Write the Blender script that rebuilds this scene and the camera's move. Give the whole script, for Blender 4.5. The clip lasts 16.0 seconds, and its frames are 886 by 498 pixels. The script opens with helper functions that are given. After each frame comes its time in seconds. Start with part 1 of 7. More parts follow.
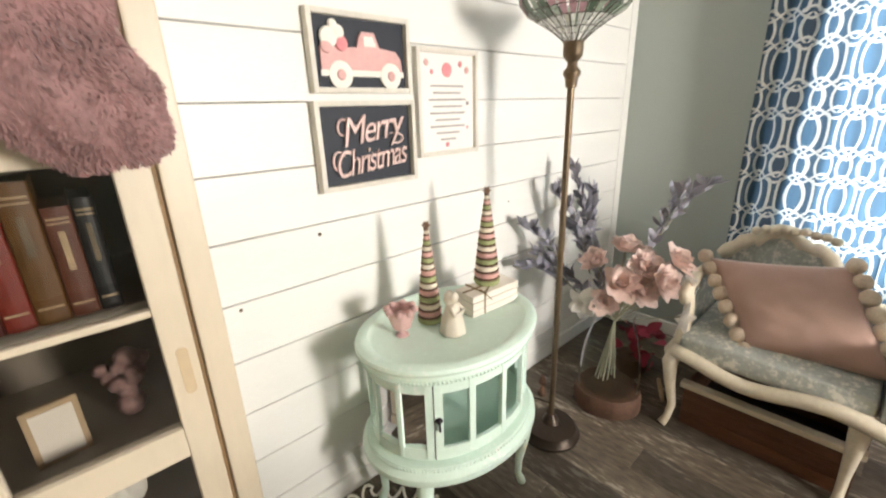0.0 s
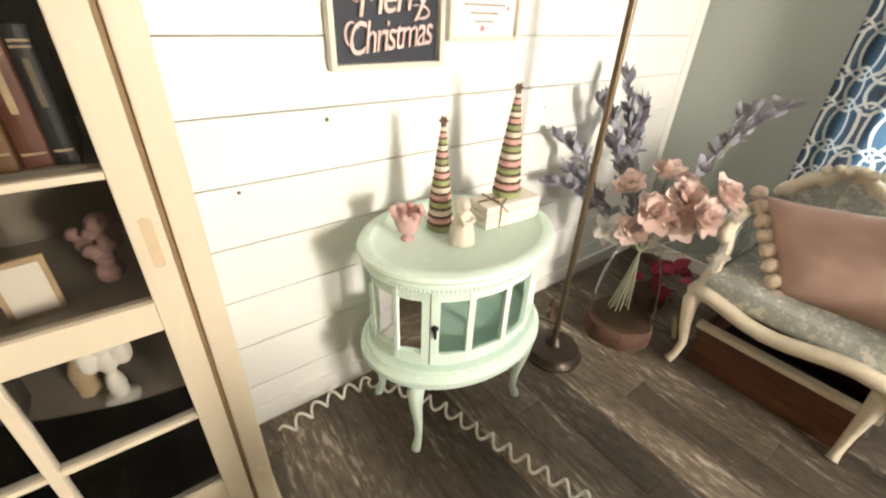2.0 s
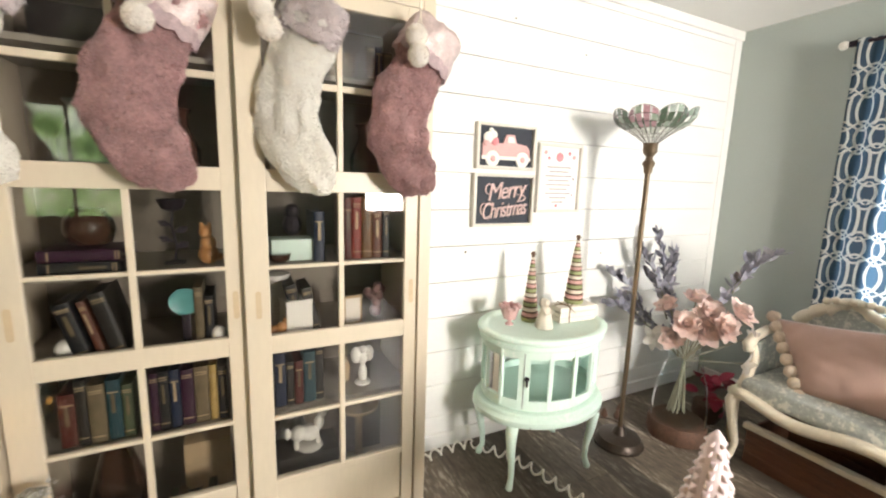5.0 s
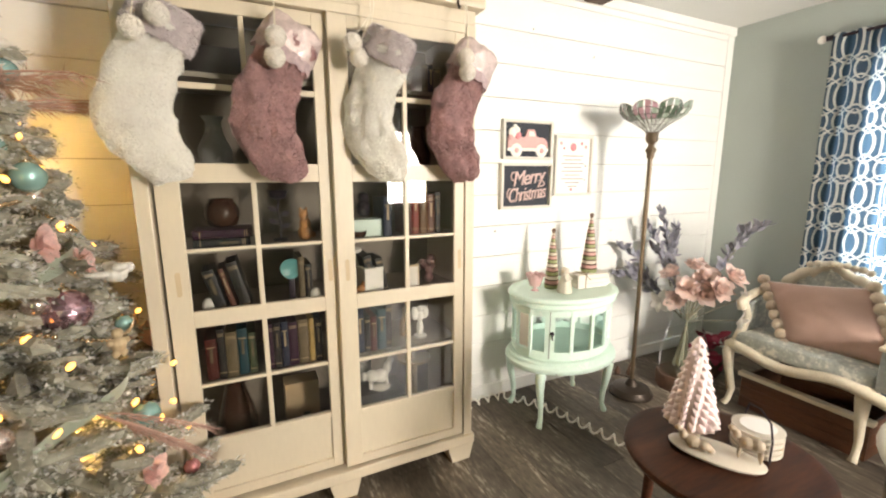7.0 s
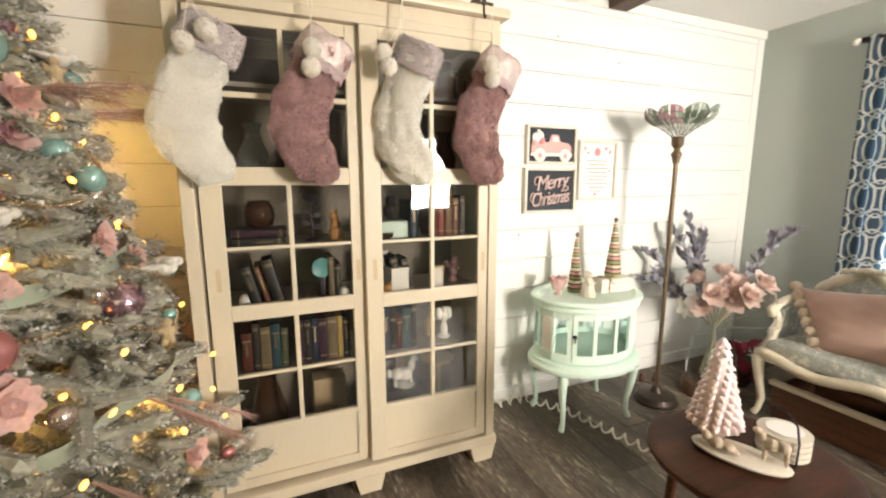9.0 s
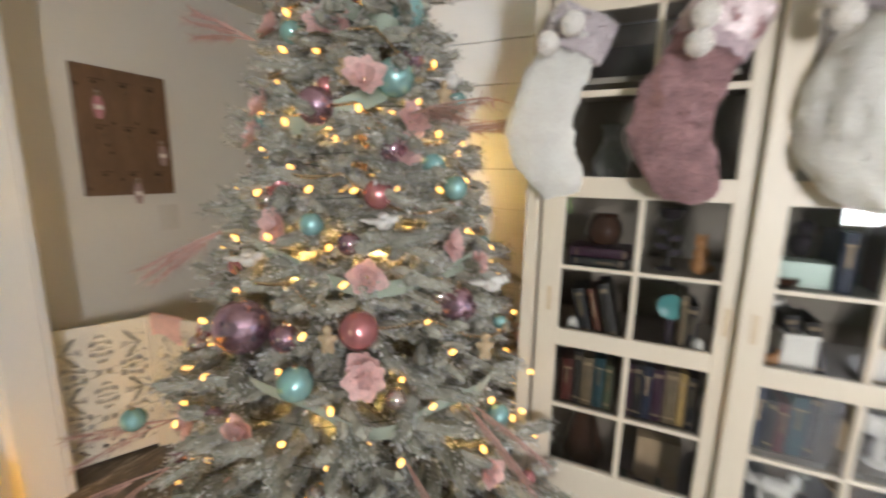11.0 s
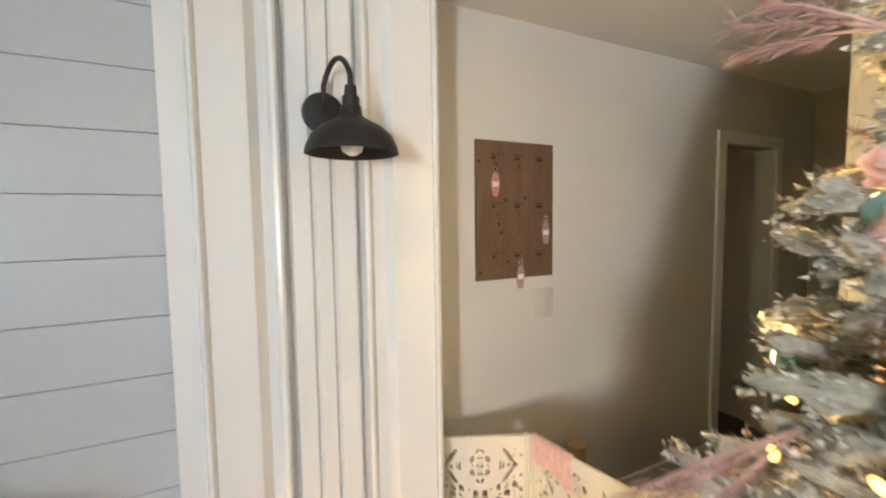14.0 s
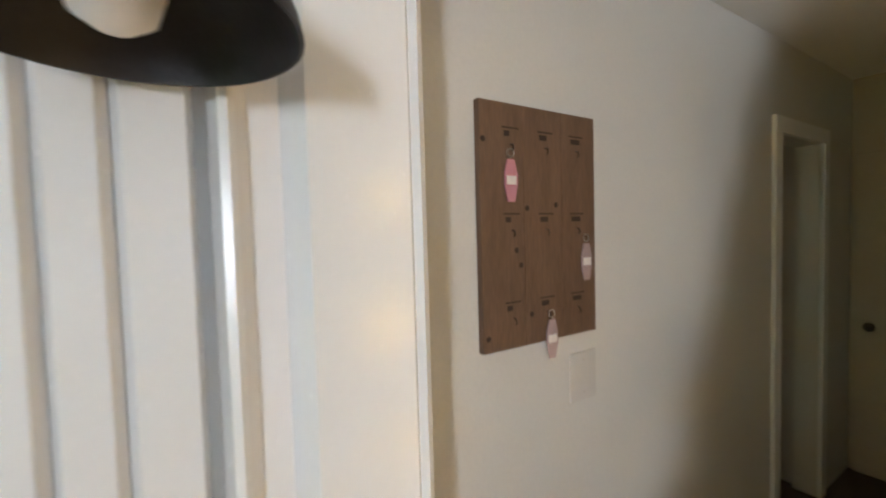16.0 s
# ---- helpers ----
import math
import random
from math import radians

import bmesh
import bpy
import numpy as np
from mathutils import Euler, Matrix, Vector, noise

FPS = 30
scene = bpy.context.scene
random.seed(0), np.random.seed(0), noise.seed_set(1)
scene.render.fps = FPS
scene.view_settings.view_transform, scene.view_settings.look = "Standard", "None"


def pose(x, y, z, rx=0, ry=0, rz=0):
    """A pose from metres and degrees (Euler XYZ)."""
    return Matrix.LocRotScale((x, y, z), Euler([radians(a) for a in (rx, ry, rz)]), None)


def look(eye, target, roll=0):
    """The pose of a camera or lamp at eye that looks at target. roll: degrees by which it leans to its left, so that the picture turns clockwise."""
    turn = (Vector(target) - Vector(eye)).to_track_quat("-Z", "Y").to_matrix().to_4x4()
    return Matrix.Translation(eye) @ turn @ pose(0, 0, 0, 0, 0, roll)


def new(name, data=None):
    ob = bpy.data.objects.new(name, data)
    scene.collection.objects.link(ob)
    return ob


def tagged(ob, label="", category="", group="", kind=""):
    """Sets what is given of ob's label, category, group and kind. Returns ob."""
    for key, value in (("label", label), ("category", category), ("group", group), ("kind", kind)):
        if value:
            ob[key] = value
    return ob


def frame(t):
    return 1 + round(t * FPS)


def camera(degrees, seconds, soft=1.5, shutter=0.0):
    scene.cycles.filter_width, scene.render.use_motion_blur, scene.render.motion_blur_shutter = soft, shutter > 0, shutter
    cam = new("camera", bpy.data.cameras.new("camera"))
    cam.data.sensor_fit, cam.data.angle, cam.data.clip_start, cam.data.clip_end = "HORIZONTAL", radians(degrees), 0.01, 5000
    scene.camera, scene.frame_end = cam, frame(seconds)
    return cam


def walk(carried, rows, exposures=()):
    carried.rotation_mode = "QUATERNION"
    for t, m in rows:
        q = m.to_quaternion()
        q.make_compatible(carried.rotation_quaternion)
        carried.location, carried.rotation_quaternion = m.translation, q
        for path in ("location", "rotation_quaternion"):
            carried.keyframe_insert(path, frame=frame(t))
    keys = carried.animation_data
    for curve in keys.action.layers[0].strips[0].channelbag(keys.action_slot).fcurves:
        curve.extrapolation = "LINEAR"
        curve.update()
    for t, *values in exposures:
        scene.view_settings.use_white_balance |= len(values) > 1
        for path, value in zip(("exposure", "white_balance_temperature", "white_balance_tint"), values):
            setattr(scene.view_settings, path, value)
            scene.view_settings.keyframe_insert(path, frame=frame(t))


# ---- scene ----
cam = camera(93.5, 16.0, soft=2.1, shutter=0.5)
PATH = [
    (0, (0.008, 0.026, 1.441), (1.281, 1.433, 0.809), -1.9),
    (0.5, (0.059, 0.06, 1.405), (1.276, 1.437, 0.615), 0.2),
    (1, (0.111, 0.072, 1.376), (1.23, 1.41, 0.397), 2.2),
    (1.5, (0.119, 0.069, 1.368), (1.166, 1.389, 0.289), 2.1),
    (2, (0.108, 0.058, 1.374), (1.169, 1.422, 0.366), 2.7),
    (2.5, (0.043, 0.011, 1.384), (1.154, 1.474, 0.594), 2.8),
    (3, (-0.144, -0.06, 1.398), (1.057, 1.442, 0.849), 2.9),
    (3.5, (-0.326, -0.179, 1.43), (1.004, 1.248, 0.99), 1.7),
    (4, (-0.387, -0.27, 1.445), (0.898, 1.221, 1.088), -0.5),
    (4.5, (-0.395, -0.477, 1.415), (0.649, 1.164, 0.948), 1.7),
    (5, (-0.47, -0.593, 1.435), (0.413, 1.172, 1.11), 1.8),
    (7.5, (-0.799, -0.905, 1.405), (0.048, 0.871, 1.048), -0.3),
    (8, (-0.794, -0.921, 1.399), (0.037, 0.869, 1.074), -0.4),
    (10.5, (-0.842, -0.79, 1.407), (-0.971, 1.174, 1.053), 1.8),
    (11, (-0.741, -0.62, 1.461), (-1.584, 1.156, 1.095), 1.0),
    (11.5, (-0.742, -0.548, 1.467), (-1.996, 0.972, 1.127), 2.2),
    (12, (-0.844, -0.576, 1.509), (-2.391, 0.642, 1.157), 2.4),
    (12.5, (-1.023, -0.576, 1.525), (-2.705, 0.468, 1.237), 2.0),
    (13, (-1.209, -0.568, 1.52), (-2.929, 0.417, 1.256), -1.2),
    (13.5, (-1.416, -0.547, 1.555), (-3.161, 0.398, 1.304), -1.0),
    (14, (-1.629, -0.469, 1.589), (-3.416, 0.418, 1.448), -0.8),
    (14.5, (-1.863, -0.439, 1.608), (-3.583, 0.579, 1.528), -0.8),
    (15, (-2.039, -0.392, 1.624), (-3.702, 0.709, 1.468), -3.6),
    (15.5, (-2.235, -0.289, 1.588), (-3.868, 0.86, 1.473), -1.6),
    (16, (-2.416, -0.138, 1.621), (-4.098, 0.941, 1.534), -1.6),
]
EXPOSURES = [(0.0, -0.38, 6800, 10), (0.5, -0.3, 6900, 10), (1.0, -0.12, 7100, 10), (2.5, -0.14, 7300, 10), (3.5, -0.24, 7200, 10), (5.0, -0.12, 6700, 10), (8.0, -0.15, 7200, 10), (10.3, -0.22, 6900, 10), (11.0, -0.34, 5900, 10), (11.5, -0.15, 6000, 10), (12.0, -0.08, 6700, 10), (12.5, 0.02, 6600, 10), (13.5, 0.36, 6500, 10), (14.0, 0.36, 5900, 10), (14.5, 0.36, 6300, 10), (15.0, 0.34, 6300, 10), (16.0, 0.08, 5500, 10)]
walk(cam, [(t, look(eye, target, roll)) for t, eye, target, roll in PATH], EXPOSURES)

# ---- world and light ----
world = bpy.data.worlds.new("world")
scene.world = world
world.use_nodes = True
wn = world.node_tree
sky = wn.nodes.new("ShaderNodeTexSky")
sky.sky_type, sky.sun_disc = "NISHITA", False
sky.sun_elevation, sky.sun_rotation = radians(50), radians(-20)
wn.nodes["Background"].inputs[1].default_value = 0.12
wn.links.new(sky.outputs[0], wn.nodes["Background"].inputs[0])
sun = new("sun", bpy.data.lights.new("sun", "SUN"))
sun.data.energy, sun.data.angle, sun.data.color = 2.0, radians(0.6), (1, 0.95, 0.88)
sun.matrix_world = look((-2, 6, 8), (0, 0, 0))


def area(name, eye, target, w, h, watts, colour):
    lamp = new(name, bpy.data.lights.new(name, "AREA"))
    lamp.data.shape, lamp.data.size, lamp.data.size_y = "RECTANGLE", w, h
    lamp.data.energy, lamp.data.color = watts, colour
    lamp.matrix_world = look(eye, target)
    return lamp


def point(name, eye, watts, colour, radius=0.04):
    lamp = new(name, bpy.data.lights.new(name, "POINT"))
    lamp.data.energy, lamp.data.color, lamp.data.shadow_soft_size = watts, colour, radius
    lamp.location = eye
    return lamp


# daylight in the openings of the windows
area("window_light_back", (1.4, -3.40, 1.5), (1.1, 1.2, 1.35), 0.70, 1.08, 385, (1.0, 0.965, 0.93))
# extra lamp in an added, unseen east window, to brighten the room
area("added_light_east", (2.82, -1.2, 1.3), (-0.5, -0.4, 1.3), 1.0, 1.6, 4, (1.0, 0.98, 0.95))
area("window_light_side", (2.88, -0.04, 1.3), (0, -0.04, 1.28), 0.74, 1.46, 95, (0.9, 0.96, 1.0))
# the warm strings on the tree, and in the two lanterns
for a, r, h, w in ((95, 0.42, 0.9, 9.5), (70, 0.36, 1.5, 7.5), (192, 0.46, 0.85, 2.2), (203, 0.44, 1.30, 3.4), (200, 0.40, 1.75, 3.6), (250, 0.44, 0.66, 3.6), (300, 0.38, 0.76, 6.5), (265, 0.30, 1.15, 5.0), (320, 0.24, 1.20, 6.0), (280, 0.21, 1.62, 4.5), (235, 0.17, 2.0, 3.0), (345, 0.42, 0.68, 8.0), (350, 0.20, 1.55, 5.0)):
    point("string_light_glow", (-1.69 + r * math.cos(radians(a)), 0.67 + r * math.sin(radians(a)), h), w, (1.0, 0.60, 0.19), 0.025)
point("lantern_glow", (-2.80, -0.775, 0.24), 16.0, (1.0, 0.70, 0.08), 0.06)
point("lantern_glow", (-2.715, -0.345, 0.18), 11.0, (1.0, 0.70, 0.08), 0.05)

# ---- materials ----
def srgb(h):
    c = [int(h[i:i + 2], 16) / 255 for i in (0, 2, 4)]
    return tuple(v / 12.92 if v < 0.04045 else ((v + 0.055) / 1.055) ** 2.4 for v in c) + (1,)


def scaled(c, k):
    return tuple(min(1, v * k) for v in c[:3]) + (1,)


def mat(name, colour, rough=0.5, metal=0.0, vary=0.15, size=6.0, grain=60.0, bump=0.1, stretch=(1, 1, 1), stain=None,
        stain_at=0.62, rand=0.0, coat=0.0, sheen=0.0, trans=0.0, ior=1.45, emit=None, power=0.0, alpha=1.0, sub=0.0, thin=0.0):
    m = bpy.data.materials.new(name)
    m.use_nodes = True
    n, l = m.node_tree.nodes, m.node_tree.links
    b = n["Principled BSDF"]
    if len(colour) == 3:
        colour = (*colour, 1)
    tex = n.new("ShaderNodeTexCoord")
    mp = n.new("ShaderNodeMapping")
    mp.inputs["Scale"].default_value = stretch
    l.new(tex.outputs["Object"], mp.inputs[0])
    big, fine = n.new("ShaderNodeTexNoise"), n.new("ShaderNodeTexNoise")
    big.inputs["Scale"].default_value, big.inputs["Detail"].default_value = size, 5
    fine.inputs["Scale"].default_value, fine.inputs["Detail"].default_value = grain, 6
    for t in (big, fine):
        l.new(mp.outputs[0], t.inputs["Vector"])
    mix = n.new("ShaderNodeMix")
    mix.data_type = "FLOAT"
    mix.inputs[0].default_value = 0.45
    l.new(big.outputs[0], mix.inputs[2])
    l.new(fine.outputs[0], mix.inputs[3])
    ramp = n.new("ShaderNodeValToRGB")
    ramp.color_ramp.elements[0].position, ramp.color_ramp.elements[1].position = 0.3, 0.7
    ramp.color_ramp.elements[0].color = scaled(colour, 1 - vary)
    ramp.color_ramp.elements[1].color = scaled(colour, 1 + vary * 0.6)
    l.new(mix.outputs[0], ramp.inputs[0])
    out = ramp.outputs[0]
    if stain:
        sr = n.new("ShaderNodeValToRGB")
        sr.color_ramp.elements[0].position, sr.color_ramp.elements[1].position = stain_at, stain_at + 0.07
        l.new(mix.outputs[0], sr.inputs[0])
        sm = n.new("ShaderNodeMix")
        sm.data_type = "RGBA"
        l.new(sr.outputs[0], sm.inputs[0])
        l.new(out, sm.inputs[6])
        sm.inputs[7].default_value = stain if len(stain) == 4 else (*stain, 1)
        out = sm.outputs[2]
    if rand:
        info = n.new("ShaderNodeObjectInfo")
        geo = n.new("ShaderNodeNewGeometry")
        add = n.new("ShaderNodeMath")
        l.new(info.outputs["Random"], add.inputs[0])
        l.new(geo.outputs["Random Per Island"], add.inputs[1])
        fr = n.new("ShaderNodeMath")
        fr.operation = "FRACT"
        l.new(add.outputs[0], fr.inputs[0])
        rng = n.new("ShaderNodeMapRange")
        rng.inputs[3].default_value, rng.inputs[4].default_value = 1 - rand, 1 + rand
        l.new(fr.outputs[0], rng.inputs[0])
        hsv = n.new("ShaderNodeHueSaturation")
        l.new(rng.outputs[0], hsv.inputs["Value"])
        l.new(out, hsv.inputs["Color"])
        out = hsv.outputs[0]
    l.new(out, b.inputs["Base Color"])
    rr = n.new("ShaderNodeMapRange")
    rr.inputs[3].default_value, rr.inputs[4].default_value = max(0, rough - 0.08), min(1, rough + 0.08)
    l.new(fine.outputs[0], rr.inputs[0])
    l.new(rr.outputs[0], b.inputs["Roughness"])
    b.inputs["Metallic"].default_value = metal
    b.inputs["Coat Weight"].default_value = coat
    b.inputs["Sheen Weight"].default_value = sheen
    b.inputs["Transmission Weight"].default_value = trans
    b.inputs["IOR"].default_value = ior
    b.inputs["Alpha"].default_value = alpha
    if sub:
        b.inputs["Subsurface Weight"].default_value = sub
        b.inputs["Subsurface Radius"].default_value = (0.02, 0.01, 0.008)
    if emit:
        b.inputs["Emission Color"].default_value = (*emit[:3], 1)
        b.inputs["Emission Strength"].default_value = power
    if bump:
        bp = n.new("ShaderNodeBump")
        bp.inputs["Strength"].default_value, bp.inputs["Distance"].default_value = bump, 0.01
        l.new(mix.outputs[0], bp.inputs["Height"])
        l.new(bp.outputs[0], b.inputs["Normal"])
    if thin:
        tl, mx = n.new("ShaderNodeBsdfTranslucent"), n.new("ShaderNodeMixShader")
        mx.inputs[0].default_value = thin
        l.new(out, tl.inputs[0])
        l.new(b.outputs[0], mx.inputs[1])
        l.new(tl.outputs[0], mx.inputs[2])
        l.new(mx.outputs[0], n["Material Output"].inputs[0])
    return m


M = {}
M["shiplap"] = mat("white_shiplap", (0.80, 0.79, 0.76), 0.45, vary=0.05, size=2, grain=40, bump=0.06, stretch=(1, 1, 5))
M["joint"] = mat("shiplap_joint", (0.32, 0.29, 0.26), 0.8, vary=0.2)
M["knot"] = mat("bare_knot", (0.12, 0.09, 0.06), 0.8)
# white boards greyed: the west wall's dimmer, cooler light is in the colour
M["left_paint"] = mat("shaded_white_boards", (0.48, 0.50, 0.53), 0.38, vary=0.05, size=2, grain=50, bump=0.08)
M["gloss"] = mat("white_gloss_paint", (0.76, 0.75, 0.73), 0.24, vary=0.025, size=2, grain=90, bump=0.03)
M["grey_wall"] = mat("grey_green_wall_paint", (0.36, 0.395, 0.365), 0.75, vary=0.05, size=2, grain=90, bump=0.12)
M["hall_wall"] = mat("hall_wall_paint", (0.60, 0.58, 0.53), 0.55, vary=0.06, size=2, grain=80, bump=0.12)
# hall paint darkened and browned to put the far end's shade into it
M["hall_end"] = mat("shaded_hall_paint", (0.42, 0.36, 0.27), 0.6, vary=0.08, size=2, grain=80, bump=0.1)
M["ceiling"] = mat("ceiling_paint", (0.74, 0.73, 0.70), 0.85, vary=0.05, size=2, grain=150, bump=0.25)
M["trim"] = mat("white_trim_paint", (0.78, 0.77, 0.74), 0.35, vary=0.04, bump=0.03)
M["plank"] = mat("weathered_plank", (0.135, 0.106, 0.079), 0.48, vary=0.85, size=4.5, grain=34, bump=0.3, stretch=(1.7, 0.45, 5),
                 stain=(0.29, 0.255, 0.21), stain_at=0.53, rand=0.45)
M["subfloor"] = mat("dark_joint", (0.03, 0.024, 0.02), 0.9)
M["hall_floor"] = mat("hall_floor_boards", (0.05, 0.034, 0.024), 0.5, vary=0.5, stretch=(6, 0.6, 1))
M["cream"] = mat("cream_cabinet_paint", (0.62, 0.53, 0.405), 0.38, vary=0.06, size=3, grain=40, bump=0.05, stretch=(2, 2, 0.5))
# back panel colour carries the shade inside the cabinet
M["cream_shaded"] = mat("shaded_back_panel", (0.22, 0.185, 0.145), 0.6, vary=0.15)
# shelves too: interior shade mixed into their colour
M["shelf"] = mat("shaded_shelf_board", (0.33, 0.295, 0.245), 0.5, vary=0.1)
M["track"] = mat("bare_wood_track", (0.24, 0.15, 0.07), 0.6, vary=0.3)
M["recess"] = mat("handle_recess", (0.55, 0.42, 0.27), 0.5, vary=0.1)
M["mint"] = mat("mint_chalk_paint", (0.65, 0.80, 0.71), 0.5, vary=0.08, size=5, grain=60, bump=0.08, stain=(0.80, 0.86, 0.80), stain_at=0.60)
M["chip"] = mat("worn_paint_chip", (0.14, 0.13, 0.12), 0.7)
M["iron"] = mat("dark_iron", (0.03, 0.022, 0.03), 0.45, metal=0.6, vary=0.3)
M["glass_plain"] = None
M["bronze"] = mat("aged_bronze", (0.16, 0.115, 0.075), 0.42, metal=0.75, vary=0.3, size=12, bump=0.1)
M["bronze_dark"] = mat("dark_bronze_base", (0.06, 0.045, 0.035), 0.4, metal=0.6, vary=0.3)
M["frame_wood"] = mat("whitewashed_wood", (0.68, 0.64, 0.57), 0.6, vary=0.15, size=8, grain=50, bump=0.2, stretch=(3, 3, 0.6))
M["navy"] = mat("charcoal_board", (0.022, 0.026, 0.038), 0.6, vary=0.2)
M["paper"] = mat("printed_paper", (0.80, 0.77, 0.74), 0.7, vary=0.03)
M["pink_plate"] = mat("brushed_rose_letter", (0.70, 0.50, 0.465), 0.4, metal=0.1, vary=0.25, size=25)
M["truck_pink"] = mat("truck_pink_paint", (0.66, 0.38, 0.36), 0.5, vary=0.1, size=20)
M["offwhite"] = mat("off_white_paint", (0.80, 0.77, 0.70), 0.5, vary=0.06)
M["ink"] = mat("grey_ink", (0.33, 0.29, 0.27), 0.8)
M["rose"] = mat("rose_paint", (0.70, 0.25, 0.27), 0.6)
M["blue_fur"] = None
M["pink_fur"] = mat("dusty_pink_plush", (0.52, 0.31, 0.305), 0.9, vary=0.4, size=22, grain=120, bump=0.3, sheen=0.6, rand=0.08, thin=0.42)
M["white_fur"] = mat("cream_plush", (0.96, 0.92, 0.87), 0.9, vary=0.12, size=12, grain=120, bump=0.2, sheen=0.3, thin=0.5)
M["sequin"] = mat("pale_sequin_cuff", (0.62, 0.50, 0.48), 0.35, metal=0.3, vary=0.3, size=50, grain=220, bump=0.5)
M["grey_cuff"] = mat("mauve_grey_plush", (0.50, 0.43, 0.43), 0.9, vary=0.2, size=20, bump=0.4, sheen=0.5)
M["pompom"] = mat("white_pompom_wool", (0.88, 0.83, 0.77), 0.95, vary=0.1, size=40, grain=200, bump=0.3, rand=0.02, thin=0.3)
M["posy"] = mat("dull_pink_petals", (0.26, 0.15, 0.14), 0.8, vary=0.4, size=60, rand=0.4)
M["lace"] = mat("mauve_lace", (0.55, 0.42, 0.43), 0.7, vary=0.3, size=60, grain=200, bump=0.4, thin=0.3)
M["cord"] = mat("cream_cord", (0.72, 0.66, 0.55), 0.7)
M["pillow"] = mat("dusty_rose_linen", (0.42, 0.275, 0.23), 0.9, vary=0.12, size=9, grain=300, bump=0.3, sheen=0.3)
M["pom_tan"] = mat("oatmeal_wool_pompom", (0.62, 0.51, 0.40), 0.95, vary=0.2, size=50, grain=200, bump=0.7)
M["settee_wood"] = mat("cream_painted_wood", (0.63, 0.56, 0.44), 0.45, vary=0.15, size=12, bump=0.12)
M["brocade"] = mat("grey_blue_brocade", (0.41, 0.43, 0.40), 0.8, vary=0.3, size=24, grain=70, bump=0.35, stain=(0.62, 0.61, 0.54), stain_at=0.52)
M["marble"] = mat("grey_marble", (0.36, 0.37, 0.36), 0.35, vary=0.3, size=14, bump=0.03, stain=(0.55, 0.55, 0.52), stain_at=0.55)
M["sage"] = mat("sage_enamel", (0.25, 0.31, 0.275), 0.5, vary=0.08, size=4)
M["chest"] = mat("russet_wood", (0.09, 0.034, 0.015), 0.4, vary=0.5, size=6, grain=40, bump=0.1, stretch=(4, 0.6, 4), coat=0.3)
M["walnut"] = mat("red_brown_walnut", (0.055, 0.019, 0.009), 0.5, vary=0.7, size=5, grain=30, bump=0.05, stretch=(0.6, 4, 4), coat=0.0, ior=1.3)
M["ceramic_pink"] = mat("pearl_pink_ceramic", (0.84, 0.68, 0.68), 0.12, vary=0.12, size=10, bump=0.05, coat=0.7)
M["ceramic_white"] = mat("ivory_ceramic", (0.64, 0.58, 0.49), 0.35, vary=0.06, coat=0.3)
M["deer"] = mat("tan_ceramic", (0.40, 0.32, 0.24), 0.4, vary=0.2)
M["flock"] = mat("flocked_needles", (0.58, 0.56, 0.52), 0.9, vary=0.4, size=9, grain=40, bump=0, rand=0.25, stain=(0.76, 0.75, 0.73), stain_at=0.51, thin=0.35)
M["flock_core"] = mat("flocked_shoot", (0.33, 0.31, 0.25), 0.9, vary=0.5, size=18, grain=70, bump=0.35, rand=0.2)
M["needle"] = mat("grey_green_needles", (0.15, 0.165, 0.11), 0.85, vary=0.3, bump=0, rand=0.4)
M["bark"] = mat("brown_bark", (0.06, 0.04, 0.028), 0.9, vary=0.4)
M["bulb"] = mat("warm_bulb", (1, 0.7, 0.3), 0.3, emit=(1.0, 0.46, 0.08), power=4.0, bump=0)
M["bulb_hot"] = mat("lantern_bulb", (1, 0.7, 0.3), 0.3, emit=(1.0, 0.62, 0.12), power=5, bump=0)
M["ball_pink"] = mat("rose_glass_ball", (0.62, 0.25, 0.25), 0.16, metal=0.7, vary=0.1, bump=0)
M["ball_teal"] = mat("teal_glass_ball", (0.33, 0.54, 0.51), 0.2, metal=0.5, vary=0.1, bump=0)
M["ball_lilac"] = mat("lilac_mercury_ball", (0.55, 0.35, 0.42), 0.12, metal=0.9, vary=0.25, size=40, bump=0.2)
M["ball_silver"] = mat("champagne_ball", (0.68, 0.55, 0.50), 0.14, metal=0.9, vary=0.1, bump=0)
M["gold"] = mat("gold_beads", (0.80, 0.62, 0.42), 0.15, metal=1.0, vary=0.1, bump=0)
M["petal_pink"] = mat("dusty_pink_petal", (0.79, 0.54, 0.50), 0.75, vary=0.2, size=30, bump=0.1, rand=0.12, thin=0.35)
M["petal_blush"] = mat("blush_silk_petal", (0.81, 0.64, 0.585), 0.7, vary=0.22, size=25, bump=0.1, rand=0.15, thin=0.35)
M["petal_white"] = mat("white_silk_petal", (0.76, 0.72, 0.67), 0.7, vary=0.1, rand=0.08, thin=0.3)
M["pampas"] = mat("pink_feather_grass", (0.48, 0.30, 0.25), 0.9, vary=0.3, rand=0.25, bump=0)
M["ribbon"] = mat("sage_satin_ribbon", (0.34, 0.38, 0.29), 0.38, vary=0.12, sheen=0.3)
M["leaf_blue"] = mat("blue_grey_leaf", (0.32, 0.315, 0.37), 0.65, vary=0.3, size=20, bump=0.1, rand=0.35)
M["stem"] = mat("brown_green_stem", (0.28, 0.27, 0.20), 0.8)
M["burgundy"] = mat("burgundy_petal", (0.28, 0.02, 0.05), 0.7, rand=0.2)
